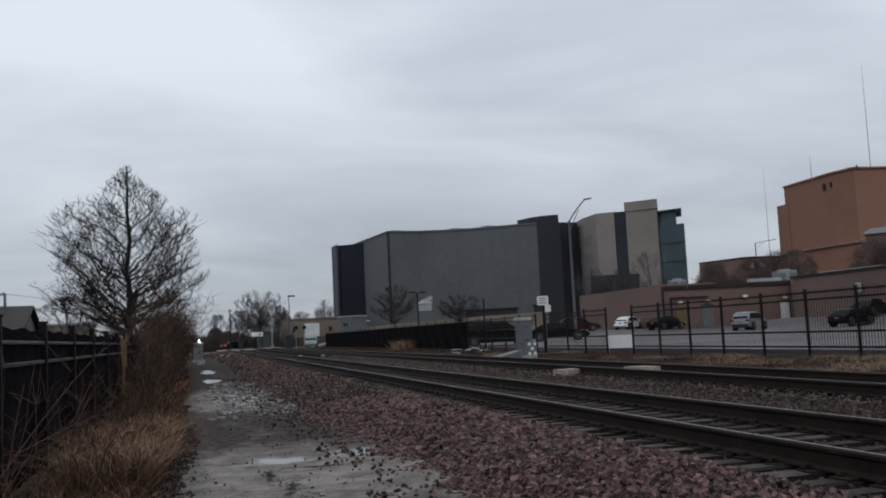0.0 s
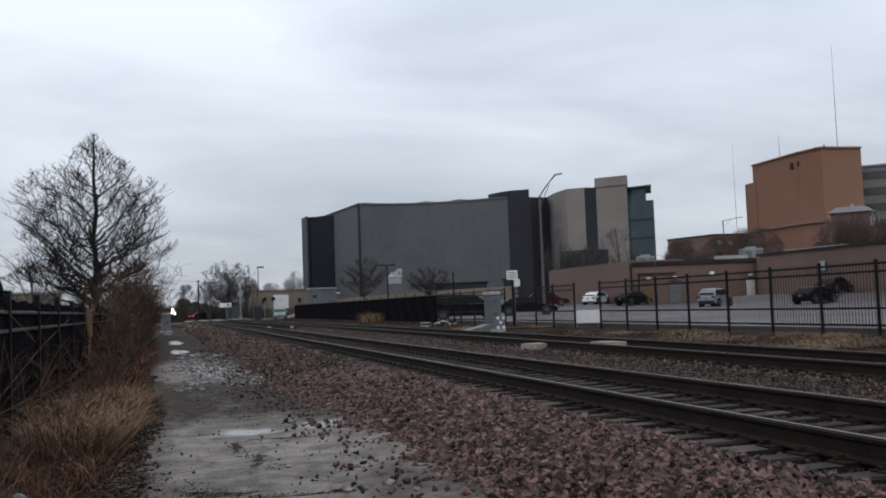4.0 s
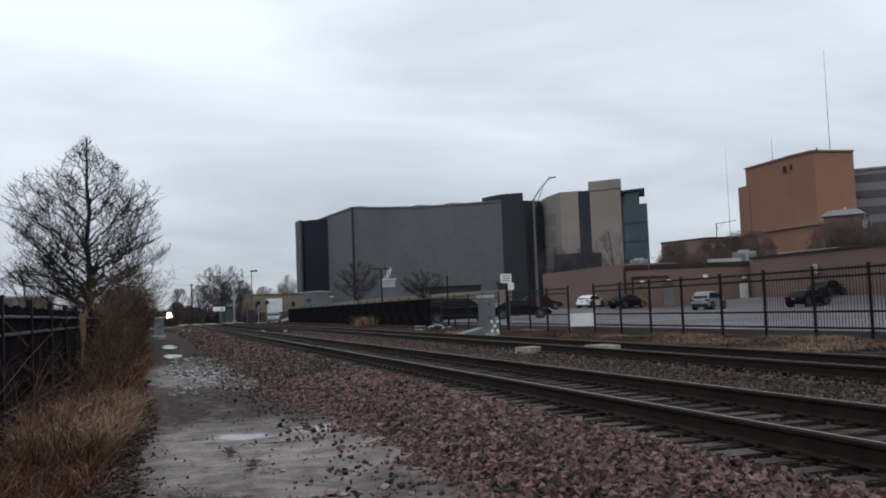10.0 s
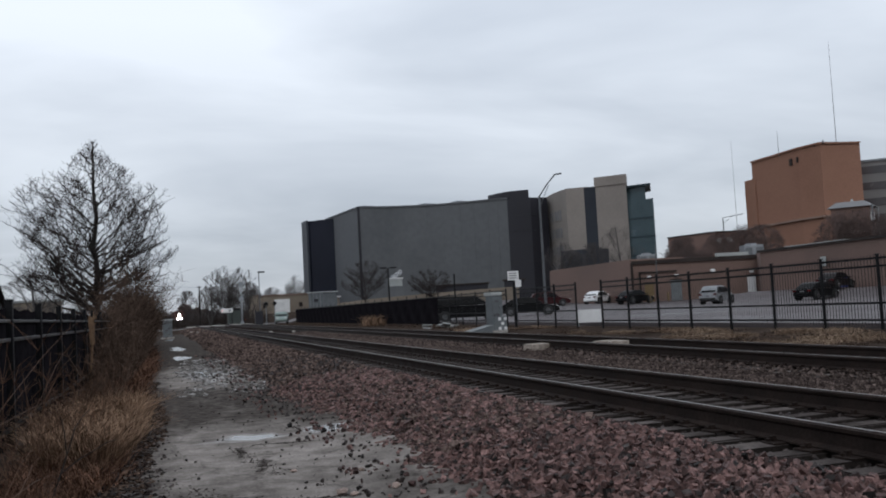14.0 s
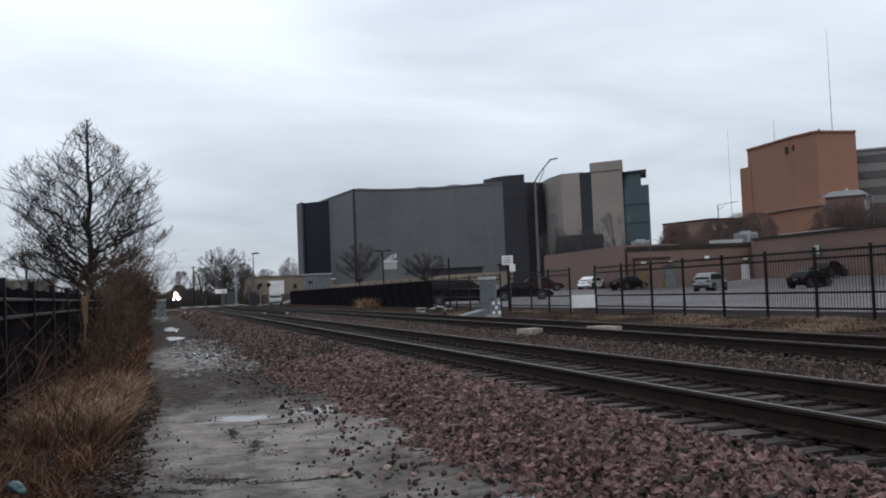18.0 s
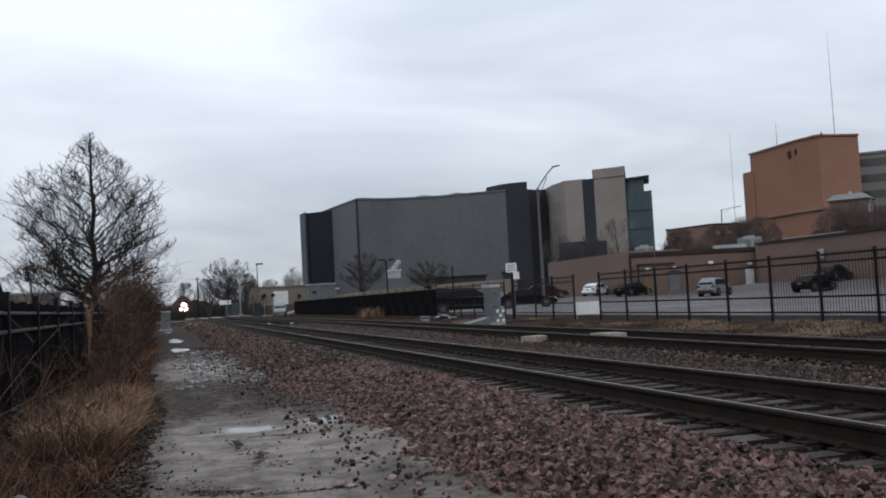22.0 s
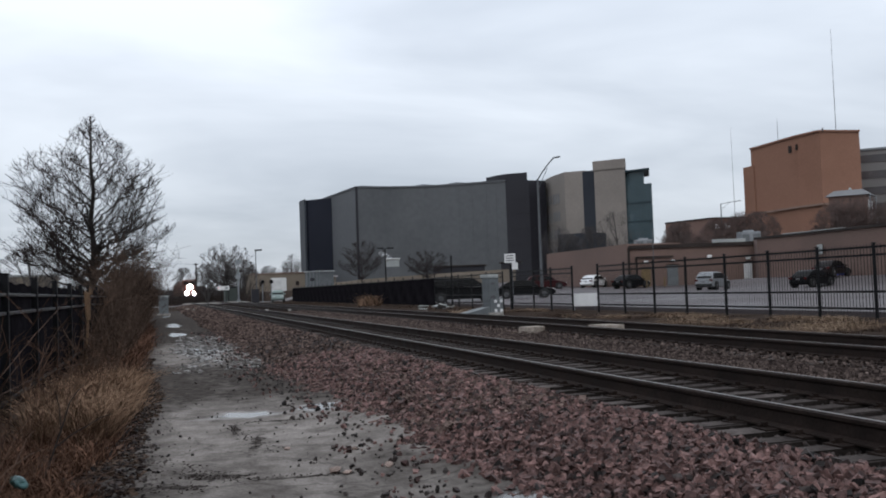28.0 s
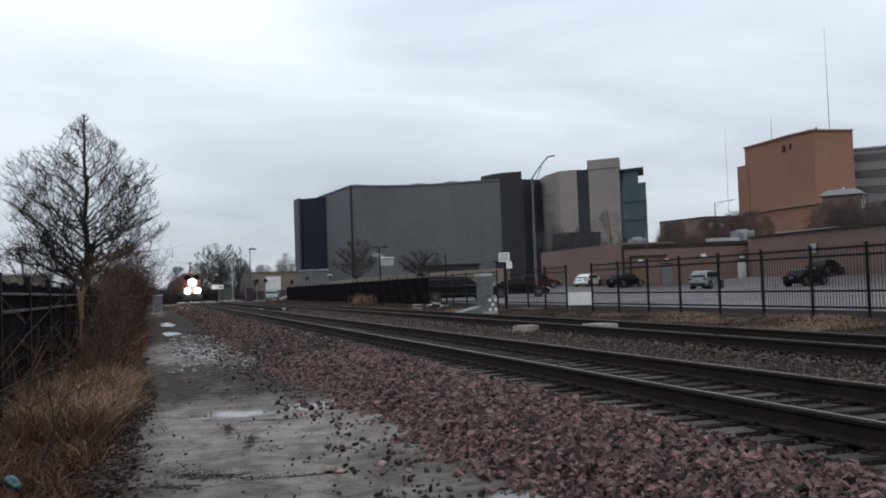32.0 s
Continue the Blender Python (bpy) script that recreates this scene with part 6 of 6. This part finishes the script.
# ---- vehicles ----
def vehicle(name, x, y, a, kind, material, label, lit=False):
    """kind: sedan, suv or van; the nose points along +x of its own space."""
    z = ground_z(x, y) + 0.02
    t = thing(name, pose(x, y, z, 0, 0, a), label, "car", "parked cars")
    L, W, H = {"sedan": (4.8, 1.82, 1.45), "suv": (4.6, 1.86, 1.62), "van": (5.1, 1.98, 1.78)}[kind]
    hl = L / 2
    belt = 0.62 * H
    body = [(-hl, 0.42), (-hl + 0.05, belt * 0.98), (-hl + 0.25, belt), (hl - 1.25, belt * 0.98), (hl - 0.2, belt * 0.78), (hl, belt * 0.6), (hl, 0.35), (hl - 0.3, 0.24), (-hl + 0.3, 0.24)]
    roof = {"sedan": [(-hl + 0.35, belt), (-hl + 1.0, H - 0.16), (-hl + 1.45, H - 0.03), (-0.15, H), (0.35, H - 0.05), (0.7, H - 0.17), (hl - 1.3, belt)],
            "suv": [(-hl + 0.1, belt), (-hl + 0.52, H - 0.15), (-hl + 0.95, H - 0.02), (-0.5, H), (0.15, H - 0.05), (0.5, H - 0.15), (hl - 1.2, belt)],
            "van": [(-hl + 0.06, belt), (-hl + 0.2, H - 0.04), (-hl + 0.6, H), (0.6, H - 0.03), (hl - 1.0, belt)]}[kind]

    def half(px, pz, lo, hi, w, top_in):
        """Half the width: less towards the roof, the nose and the tail."""
        return (w / 2 - top_in * (pz - lo) / max(0.01, hi - lo)) * (1 - 0.14 * abs(px / hl) ** 4)

    def extrude(profile, w, top_in, bevel):
        bm = bmesh.new()
        n = len(profile)
        zs = [p[1] for p in profile]
        lo, hi = min(zs), max(zs)
        rings = []
        for s in (-1, 1):
            rings.append([bm.verts.new((px, s * half(px, pz, lo, hi, w, top_in), pz)) for px, pz in profile])
        for k in range(n):
            bm.faces.new((rings[0][k], rings[0][(k + 1) % n], rings[1][(k + 1) % n], rings[1][k]))
        bm.faces.new(rings[0][::-1])
        bm.faces.new(rings[1])
        bmesh.ops.recalc_face_normals(bm, faces=bm.faces[:])
        bmesh.ops.bevel(bm, geom=bm.edges[:], offset=bevel, segments=3, affect="EDGES", profile=0.6)
        return bm

    part("body", extrude(body, W, 0.07, 0.10), material, t, smooth=True)
    CW = W - 0.1
    cabin = part("cabin", extrude(roof, CW, 0.24, 0.07), material, t, smooth=True)
    peak = max(range(len(roof)), key=lambda k: roof[k][1])

    def edge_x(z, rear):
        pts = roof[:peak + 1] if rear else roof[:peak - 1:-1]
        for (xa, za), (xb, zb) in zip(pts, pts[1:]):
            if min(za, zb) <= z <= max(za, zb):
                return xa + (xb - xa) * (z - za) / max(1e-6, zb - za)
        return pts[-1][0]

    def pane(name, corners, push):
        """A pane of dark glass, 12 mm thick, set proud of the cabin along push."""
        push = Vector(push)
        v = [Vector(c) - push * 0.02 for c in corners] + [Vector(c) + push * 0.014 for c in corners]
        raw(name, v, [(0, 1, 2, 3), (7, 6, 5, 4), (0, 4, 5, 1), (1, 5, 6, 2), (2, 6, 7, 3), (3, 7, 4, 0)], M["glass"], cabin, "dark tinted glass")

    z0, z1 = belt + 0.05, H - 0.13
    cuts = {"sedan": (0.07, 0.5, 0.55, 0.95), "suv": (0.08, 0.3, 0.34, 0.62, 0.66, 0.95), "van": (0.05, 0.34, 0.37, 0.66, 0.69, 0.95)}[kind]
    for s in (-1, 1):
        for u0, u1 in zip(cuts[::2], cuts[1::2]):
            c = []
            for u, z in ((u0, z0), (u1, z0), (u1, z1), (u0, z1)):
                px = edge_x(z, True) + (edge_x(z, False) - edge_x(z, True)) * u
                c.append((px, s * half(px, z, belt, H, CW, 0.24), z))
            pane("side_window", c, (0, s, 0.25))
        for wx in (-hl + 0.9, hl - 0.92):
            part("wheel_arch", rods(((wx, s * (W / 2 - 0.3), 0.36), (wx, s * (W / 2 - 0.012), 0.36), 0.40, 0.40, 20)), M["tyre"], t, "dark wheel arch")
            w = part("wheel", rods(((wx, s * (W / 2 - 0.22), 0.33), (wx, s * (W / 2 + 0.005), 0.33), 0.33, 0.33, 20)), M["tyre"], t)
            part("rim", rods(((wx, s * (W / 2 - 0.02), 0.33), (wx, s * (W / 2 + 0.015), 0.33), 0.22, 0.2, 14)), M["rim"], w)
        part("tail_light", boxes((-hl + 0.02, s * (W / 2 - 0.27), belt * 0.86, 0.1, 0.3, 0.15, 0, 0.02)), M["red_glow"] if lit else M["red_lens"], t)
        part("headlight", boxes((hl - 0.16, s * (W / 2 - 0.36), belt * 0.7, 0.2, 0.36, 0.13, 0, 0.03)), M["clear_lens"], t)
        part("mirror", boxes((hl - 1.5, s * (W / 2 + 0.04), belt + 0.07, 0.13, 0.18, 0.12, 0, 0.03)), material, t)
    for name, rear, k in (("rear_window", True, -1), ("windscreen", False, 1)):
        c = []
        for s, z in ((-1, z0), (1, z0), (1, z1), (-1, z1)):
            px = edge_x(z, rear)
            c.append((px, s * (half(px, z, belt, H, CW, 0.24) - 0.1), z))
        pane(name, c, (k, 0, 0.35))
    part("bumper", boxes((-hl - 0.02, 0, 0.46, 0.16, W - 0.42, 0.2, 0, 0.05)), material if kind != "suv" else M["tyre"], t)
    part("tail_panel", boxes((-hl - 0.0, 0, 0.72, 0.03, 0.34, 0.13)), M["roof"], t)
    return t


P_black = paint("black_car_paint", (0.004, 0.004, 0.0045), 0.0)
P_silver = paint("silver_car_paint", (0.24, 0.25, 0.26), 0.45)
P_white = paint("white_car_paint", (0.66, 0.67, 0.68), 0.0)
P_dark = paint("dark_grey_car_paint", (0.016, 0.012, 0.012), 0.0)
P_red = paint("dark_red_car_paint", (0.032, 0.007, 0.008), 0.0)
P_green = paint("pale_green_car_paint", (0.20, 0.25, 0.235), 0.1)
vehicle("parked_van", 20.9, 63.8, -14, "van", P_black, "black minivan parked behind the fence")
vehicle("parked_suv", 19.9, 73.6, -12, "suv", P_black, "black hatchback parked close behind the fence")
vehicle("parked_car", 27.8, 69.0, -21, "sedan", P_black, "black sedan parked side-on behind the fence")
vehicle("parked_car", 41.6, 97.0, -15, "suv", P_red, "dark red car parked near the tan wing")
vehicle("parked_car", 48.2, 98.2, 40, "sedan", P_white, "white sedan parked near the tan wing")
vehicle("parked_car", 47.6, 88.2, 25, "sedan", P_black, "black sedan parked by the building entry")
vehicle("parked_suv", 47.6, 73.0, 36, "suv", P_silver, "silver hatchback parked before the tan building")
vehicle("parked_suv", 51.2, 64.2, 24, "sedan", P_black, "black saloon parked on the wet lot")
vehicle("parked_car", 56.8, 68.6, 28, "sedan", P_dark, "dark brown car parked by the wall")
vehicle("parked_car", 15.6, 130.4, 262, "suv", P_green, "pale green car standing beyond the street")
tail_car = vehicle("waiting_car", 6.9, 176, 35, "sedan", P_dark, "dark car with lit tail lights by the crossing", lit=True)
skip = thing("blue_bin", pose(59.35, 70.7, ground_z(59.35, 70.7) + 0.02, 0, 0, 4), "blue plastic wheeled bin by the wall", "bin")
part("body", boxes((0, 0, 0.45, 0.6, 0.6, 0.8, 0, 0.04)), M["blue"], skip)
part("lid", boxes((0, 0, 0.9, 0.68, 0.68, 0.1, 0, 0.03)), M["blue"], skip)

# ---- train ----
def locomotive():
    t = thing("locomotive", pose(track_x(300), 300, 0.38), "dark red diesel locomotive with lit headlights", "locomotive")
    # the nose is at y = 0 and the body runs back along +y
    part("underframe", boxes((0, 11, 1.2, 2.9, 21.4, 0.35)), M["loco_black"], t)
    part("pilot", boxes((0, 0.15, 0.75, 2.9, 0.3, 1.1, 0, 0.05)), M["loco_black"], t, "black snowplough pilot")
    part("coupler", boxes((0, -0.25, 0.9, 0.3, 0.6, 0.3, 0, 0.05)), M["loco_black"], t)
    nose = bmesh.new()
    prism([(-0.75, 0.9), (0.75, 0.9), (1.25, 1.5), (1.25, 3.0), (-1.25, 3.0), (-1.25, 1.5)], 1.37, 3.35, nose)
    part("nose", nose, M["loco"], t)
    part("cab", boxes((0, 4.2, 2.95, 3.0, 2.5, 3.1, 0, 0.12)), M["loco"], t)
    for s in (-1, 1):
        part("windscreen", boxes((s * 0.68, 2.93, 3.85, 0.95, 0.06, 0.7, 0, 0.02)), M["glass"], t)
        part("side_window", boxes((s * 1.5, 4.2, 3.7, 0.06, 1.4, 0.7, 0, 0.02)), M["glass"], t)
        part("handrail", rods(((s * 1.35, 0.2, 2.3), (s * 1.35, 2.6, 2.3), 0.025, 0.025), ((s * 1.35, 0.2, 1.3), (s * 1.35, 0.2, 2.3), 0.025, 0.025)), M["galv"], t)
        # disc wider than a real ditch light, its glare built into the size
        part("ditch_light", rods(((s * 0.74, 0.0, 1.70), (s * 0.74, -0.14, 1.70), 0.37, 0.37, 32)), M["head_glow"], t, "lit white ditch light")
        part("step", boxes((s * 1.3, 0.1, 0.45, 0.4, 0.4, 0.5)), M["loco_black"], t)
    # headlight disc likewise oversized to include the glare
    part("headlight", rods(((0, 0.9, 3.0), (0, 0.74, 3.0), 0.5, 0.5, 32)), M["head_glow"], t, "lit white twin headlight")
    part("hood", boxes((0, 13.3, 2.75, 1.9, 15.6, 2.8, 0, 0.15)), M["loco"], t)
    part("radiator", boxes((0, 19.2, 3.9, 2.9, 3.4, 0.7, 0, 0.1)), M["loco"], t)
    part("fuel_tank", boxes((0, 11, 0.75, 2.7, 5.0, 0.8, 0, 0.15)), M["loco_black"], t)
    for y in (4.2, 17.8):
        b = part("bogie", boxes((0, y, 0.65, 2.6, 4.2, 0.5, 0, 0.08)), M["loco_black"], t)
        for k in (-1.5, 0, 1.5):
            for s in (-1, 1):
                part("wheel", rods(((s * 0.66, y + k, 0.5), (s * 0.8, y + k, 0.5), 0.5, 0.5, 18)), M["rail_side"], b)
    return t


def wagon(k):
    t = thing("freight_wagon", pose(track_x(330), 330 + 18 * k, 0.38), "brown covered freight wagon", "freight wagon", "wagons of the train")
    part("body", boxes((0, 7.7, 2.85, 2.95, 15.2, 3.5, 0, 0.06)), M["wagon"], t)
    part("roof", boxes((0, 7.7, 4.64, 2.8, 15.3, 0.1, 0, 0.03)), M["galv"], t)
    for j in range(13):
        for s in (-1, 1):
            part("rib", boxes((s * 1.5, 0.7 + 1.17 * j, 2.85, 0.1, 0.12, 3.4)), M["wagon"], t)
    part("underframe", boxes((0, 7.7, 0.98, 2.4, 15.4, 0.26)), M["loco_black"], t)
    for y in (2.2, 13.2):
        b = part("bogie", boxes((0, y, 0.55, 2.2, 2.6, 0.35, 0, 0.06)), M["loco_black"], t)
        for j in (-0.9, 0.9):
            for s in (-1, 1):
                part("wheel", rods(((s * 0.66, y + j, 0.42), (s * 0.8, y + j, 0.42), 0.42, 0.42, 16)), M["rail_side"], b)
    return t


def steam_plume():
    """Steam from the flue of the plant hut: soft lobes on a rising curve."""
    t = thing("steam_plume", pose(33.4, 137.9, 6.6), "white steam drifting from the plant hut", "steam")
    rnd = random.Random(12)
    for k in range(10):
        bm = bmesh.new()
        bmesh.ops.create_icosphere(bm, subdivisions=3, radius=0.15 + 0.024 * k)
        for v in bm.verts:
            v.co *= 1 + 0.8 * noise.noise(v.co * 3.0 + Vector((k * 3.1, 0, 0)))
            v.co.z *= 1.5
        bmesh.ops.translate(bm, verts=bm.verts[:], vec=(rnd.uniform(-0.1, 0.1) * (1 + k * 0.15), rnd.uniform(-0.15, 0.15), 0.155 * k))
        part("puff", bm, M["steam"], t)
    return t


plume = steam_plume()
loco = locomotive()
wagons = [wagon(k) for k in range(7)]

# ---- ballast and loose stones ----
def stones(name, count, place, size, material, label, seed, flat=0.75):
    """Angular stones: skewed cubes, each turned its own way. place(rnd) gives x, y, z, scale."""
    rng = np.random.default_rng(seed)
    rnd = random.Random(seed)
    pts = np.array([place(rnd) for _ in range(count)])
    unit = np.array([(-1, -1, -1), (1, -1, -1), (1, 1, -1), (-1, 1, -1), (-1, -1, 1), (1, -1, 1), (1, 1, 1), (-1, 1, 1)], float)
    v = unit[None] * rng.uniform(0.45, 1.0, (count, 8, 3))
    v *= rng.uniform(0.4, 1.45, (count, 1, 3)) * np.array((1, 1, flat))
    a = rng.normal(size=(count, 4))
    if flat < 0.5:
        a[:, 1:3] *= 0.12
    a /= np.linalg.norm(a, axis=1)[:, None]
    w, x, y, z = a.T
    R = np.stack([np.stack([1 - 2 * (y * y + z * z), 2 * (x * y - z * w), 2 * (x * z + y * w)], -1),
                  np.stack([2 * (x * y + z * w), 1 - 2 * (x * x + z * z), 2 * (y * z - x * w)], -1),
                  np.stack([2 * (x * z - y * w), 2 * (y * z + x * w), 1 - 2 * (x * x + y * y)], -1)], 1)
    v = np.einsum("nij,nkj->nki", R, v)
    v = v * (pts[:, 3] * size)[:, None, None] + pts[:, None, :3]
    quad = np.array([(0, 3, 2, 1), (4, 5, 6, 7), (0, 1, 5, 4), (1, 2, 6, 5), (2, 3, 7, 6), (3, 0, 4, 7)])
    f = (np.arange(count)[:, None, None] * 8 + quad[None]).reshape(-1, 4)
    me = bpy.data.meshes.new(name)
    me.vertices.add(count * 8)
    me.vertices.foreach_set("co", v.reshape(-1))
    me.loops.add(len(f) * 4)
    me.loops.foreach_set("vertex_index", f.reshape(-1).astype(np.int32))
    me.polygons.add(len(f))
    me.polygons.foreach_set("loop_start", (np.arange(len(f)) * 4).astype(np.int32))
    me.polygons.foreach_set("use_smooth", np.zeros(len(f), dtype=bool))
    me.update(calc_edges=True)
    me.validate()
    return tagged(link(name, me, material), label, "gravel", kind="stuff")


def shoulder(y0, y1, power=1.0):
    def place(rnd):
        y = y0 + (y1 - y0) * rnd.random() ** power
        edge = 1.92 + 0.3 * smooth((17 - y) / 6) + 0.14 * smooth((8 - y) / 4) + 0.24 * noise.noise((0, y * 0.7, 1)) + 0.22 * noise.noise((0, y * 2.3, 4))
        x = edge + (4.38 - edge) * rnd.random() ** 0.85 - 0.25 * rnd.random() ** 5
        lift = 0.10 * smooth((x - edge) / 0.5) * (1 - 0.9 * smooth((x - 3.8) / 0.5))
        z = ground_z(x, y) + lift * rnd.random() + 0.02 * noise.noise((x * 1.2, y * 1.2, 6))
        return x, y, z, rnd.uniform(0.6, 1.35) * (1 + max(0, y) / 60)
    return place


stones("ballast_shoulder", 52000, shoulder(1.5, 18, 1.35), 0.0255, M["stone"], "pinkish-brown crushed granite ballast on the shoulder", 31)
stones("rear_ballast_shoulder", 14000, shoulder(-8, 1.7), 0.026, M["stone"], "pinkish-brown crushed granite ballast beside the path", 43)
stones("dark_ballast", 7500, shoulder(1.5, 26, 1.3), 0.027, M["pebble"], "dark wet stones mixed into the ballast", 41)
stones("far_ballast_shoulder", 38000, shoulder(8, 48, 1.25), 0.024, M["stone_brown"], "earthy brown crushed ballast further along", 32)
stones("distant_ballast", 9000, shoulder(46, 125, 1.3), 0.034, M["stone_brown"], "earthy brown ballast far along the line", 42)


def crib(x0, x1, y0, y1, z, spread=0.02):
    def place(rnd):
        y = y0 + (y1 - y0) * rnd.random() ** 1.3
        x = rnd.uniform(x0, x1)
        return x, y, z + rnd.uniform(-spread, spread), rnd.uniform(0.6, 1.2) * (1 + max(0, y) / 80)
    return place


# near-black stones paint the deep shade of the gaps between ties
stones("crib_ballast", 30000, crib(4.0, 6.85, -8, 40, 0.135), 0.024, M["pebble"], "ballast between the ties, gap shade in its colour", 33)
stones("mid_ballast", 38000, crib(6.75, 8.5, 3, 60, 0.175, 0.025), 0.018, M["stone_grey"], "grey-brown ballast between the two tracks", 34)
stones("second_crib_ballast", 22000, crib(8.3, 12.3, 4, 60, 0.21, 0.025), 0.026, M["stone_grey"], "grey-brown ballast in the second track", 35)


def spill(rnd):
    y = 2.5 + 34 * rnd.random() ** 1.4
    return 2.1 + 0.3 * smooth((17 - y) / 6) - 1.0 * rnd.random() ** 2.2 + 0.3 * noise.noise((0, y * 0.7, 1)), y, 0.015 + 0.02 * rnd.random(), rnd.uniform(0.4, 1.2) * (1 + y / 50)


stones("spilled_ballast", 950, spill, 0.021, M["stone"], "ballast stones spilled on to the path", 39)
stones("spilled_dark_ballast", 1300, spill, 0.019, M["pebble"], "dark stones spilled on to the path", 40)


def strewn(rnd):
    y = 4.5 + 30 * rnd.random() ** 1.9
    x = 1.75 - 2.3 * rnd.random() ** 2.0
    return x, y, 0.012, rnd.uniform(0.25, 1.1) ** 1.5 * (1 + y / 50)


stones("strewn_pebbles", 800, strewn, 0.016, M["pebble"], "dark pebbles strewn over the wet path", 36, 0.7)


def rubble(rnd):
    while True:
        y = rnd.uniform(17.5, 33)
        x = rnd.uniform(0.2, 1.95)
        if noise.noise((x * 1.6, y * 0.45, 11)) + 0.35 * math.sin((x - 0.5) * 2.2) > -0.12:
            return x, y, 0.012, rnd.uniform(0.25, 1.2) ** 1.5


stones("path_rubble", 800, rubble, 0.07, M["path_stone"], "grey rubble pressed into the path", 37, 0.3)


def verge(rnd):
    y = 4 + 14 * rnd.random() ** 1.4
    return -0.5 + 0.55 * rnd.random() ** 1.5 - 0.3 * rnd.random(), y, 0.01, rnd.uniform(0.3, 1.1)


stones("verge_gravel", 1500, verge, 0.024, M["pebble"], "dark gravel along the weedy edge", 38, 0.6)


def dirt_line(rows, wide):
    """Crumbs strewn along lines: rows of start, end, share, spread."""
    def place(rnd):
        p, q, share, spread = rnd.choices(rows, [r[2] for r in rows])[0]
        u = rnd.random()
        x, y = lerp(p, q, u)
        k = spread * wide * rnd.gauss(0, 1)
        return x + k + 0.05 * noise.noise((x * 4, y * 4, 1)), y + rnd.gauss(0, 1) * spread * 1.2 + 0.12 * noise.noise((x * 5, y * 5, 2)), 0.008, rnd.uniform(0.3, 1.1) ** 1.4
    return place


stones("crack_dirt", 800, dirt_line([((0.67, 10.3), (0.75, 9.5), 3, 0.03), ((0.75, 9.5), (0.95, 8.4), 4, 0.05), ((0.17, 8.3), (0.22, 7.7), 2, 0.03), ((0.2, 7.7), (0.5, 7.25), 6, 0.07), ((0.5, 7.25), (1.45, 7.1), 4, 0.03), ((-0.15, 7.2), (0.25, 7.1), 4, 0.1), ((0.85, 10.4), (1.5, 10.3), 2, 0.02), ((-0.2, 9.6), (-0.05, 7.6), 4, 0.1)], 1.3), 0.011, M["ballast_bed"], "dark crumbs of dirt along the cracks of the path", 51, 0.3)


def leafy(rnd):
    y = 5.5 + 17 * rnd.random() ** 1.2
    return grass_edge(y) - 0.25 + 0.5 * rnd.random() ** 1.6, y, 0.012, rnd.uniform(0.4, 1.3)


stones("leaf_litter", 3400, leafy, 0.022, M["brush"], "dead brown leaves along the edge of the path", 52, 0.25)
stones("dark_litter", 3400, leafy, 0.02, M["ballast_bed"], "dark rotten leaves and gravel along the edge of the path", 53, 0.3)


# a few pale stones that lie by themselves on the concrete
for x, y, r in ((1.25, 7.15, 0.045), (1.33, 7.06, 0.03), (1.69, 7.2, 0.035), (1.05, 8.4, 0.025), (1.6, 8.1, 0.028)):
    s = thing("loose_stone", pose(x, y, 0.006, 0, 0, 40 * x), "pale pinkish stone lying on the wet concrete path", "stone", "loose stones on the path")
    bm = bmesh.new()
    bmesh.ops.create_icosphere(bm, subdivisions=2, radius=r)
    for v in bm.verts:
        v.co *= 1 + 0.45 * noise.noise(v.co * 1.1 / r + Vector((x * 9, y, 0)))
        v.co.x *= 1.5
        v.co.z = v.co.z * 0.55 + r * 0.5
    part("body", bm, M["pale_stone"], s)


# ---- what moves ----
def train_front(t):
    return 149.0 + 12.2 * (32.0 - t)


def on_track(y, length):
    """Pose of a rail vehicle whose nose is at y."""
    x0, x1 = track_x(y), track_x(y + length)
    return Matrix.Translation((x0, y, 0.38)) @ Matrix.Rotation(-math.atan2(x1 - x0, length), 4, "Z")


def motions():
    times = [0.5 * k for k in range(65)]
    walk(loco, [(t, on_track(train_front(t), 21.5)) for t in times])
    for k, w in enumerate(wagons):
        walk(w, [(t, on_track(train_front(t) + 22.6 + 16.2 * k, 15.4)) for t in times])
    # the steam leans with the wind
    walk(plume, [(t, pose(33.45 + dx, 137.9, 6.15, 0, lean, 0)) for t, dx, lean in ((0, 0, 78), (5, 0, 72), (9, 0.2, 30), (13, 0, 62), (18, 0, 70), (21, 0.3, 55), (22, 0.3, 52), (24, 0.1, -5), (26, 0, -45), (28, 0.2, -58), (30, 0.2, -45), (32, 0.1, -72))])
    # the waiting car drives off along the street
    z = ground_z(6.9, 176) + 0.02
    walk(tail_car, [(0.0, pose(6.9, 176, z, 0, 0, 35)), (8.9, pose(6.9, 176, z, 0, 0, 35)), (9.6, pose(8.9, 178.2, z, 0, 0, 50)), (10.4, pose(11.6, 184, z, 0, 0, 66)), (13, pose(16.5, 206, z, 0, 0, 78)), (32.0, pose(17.0, 212, z, 0, 0, 80))])


motions()
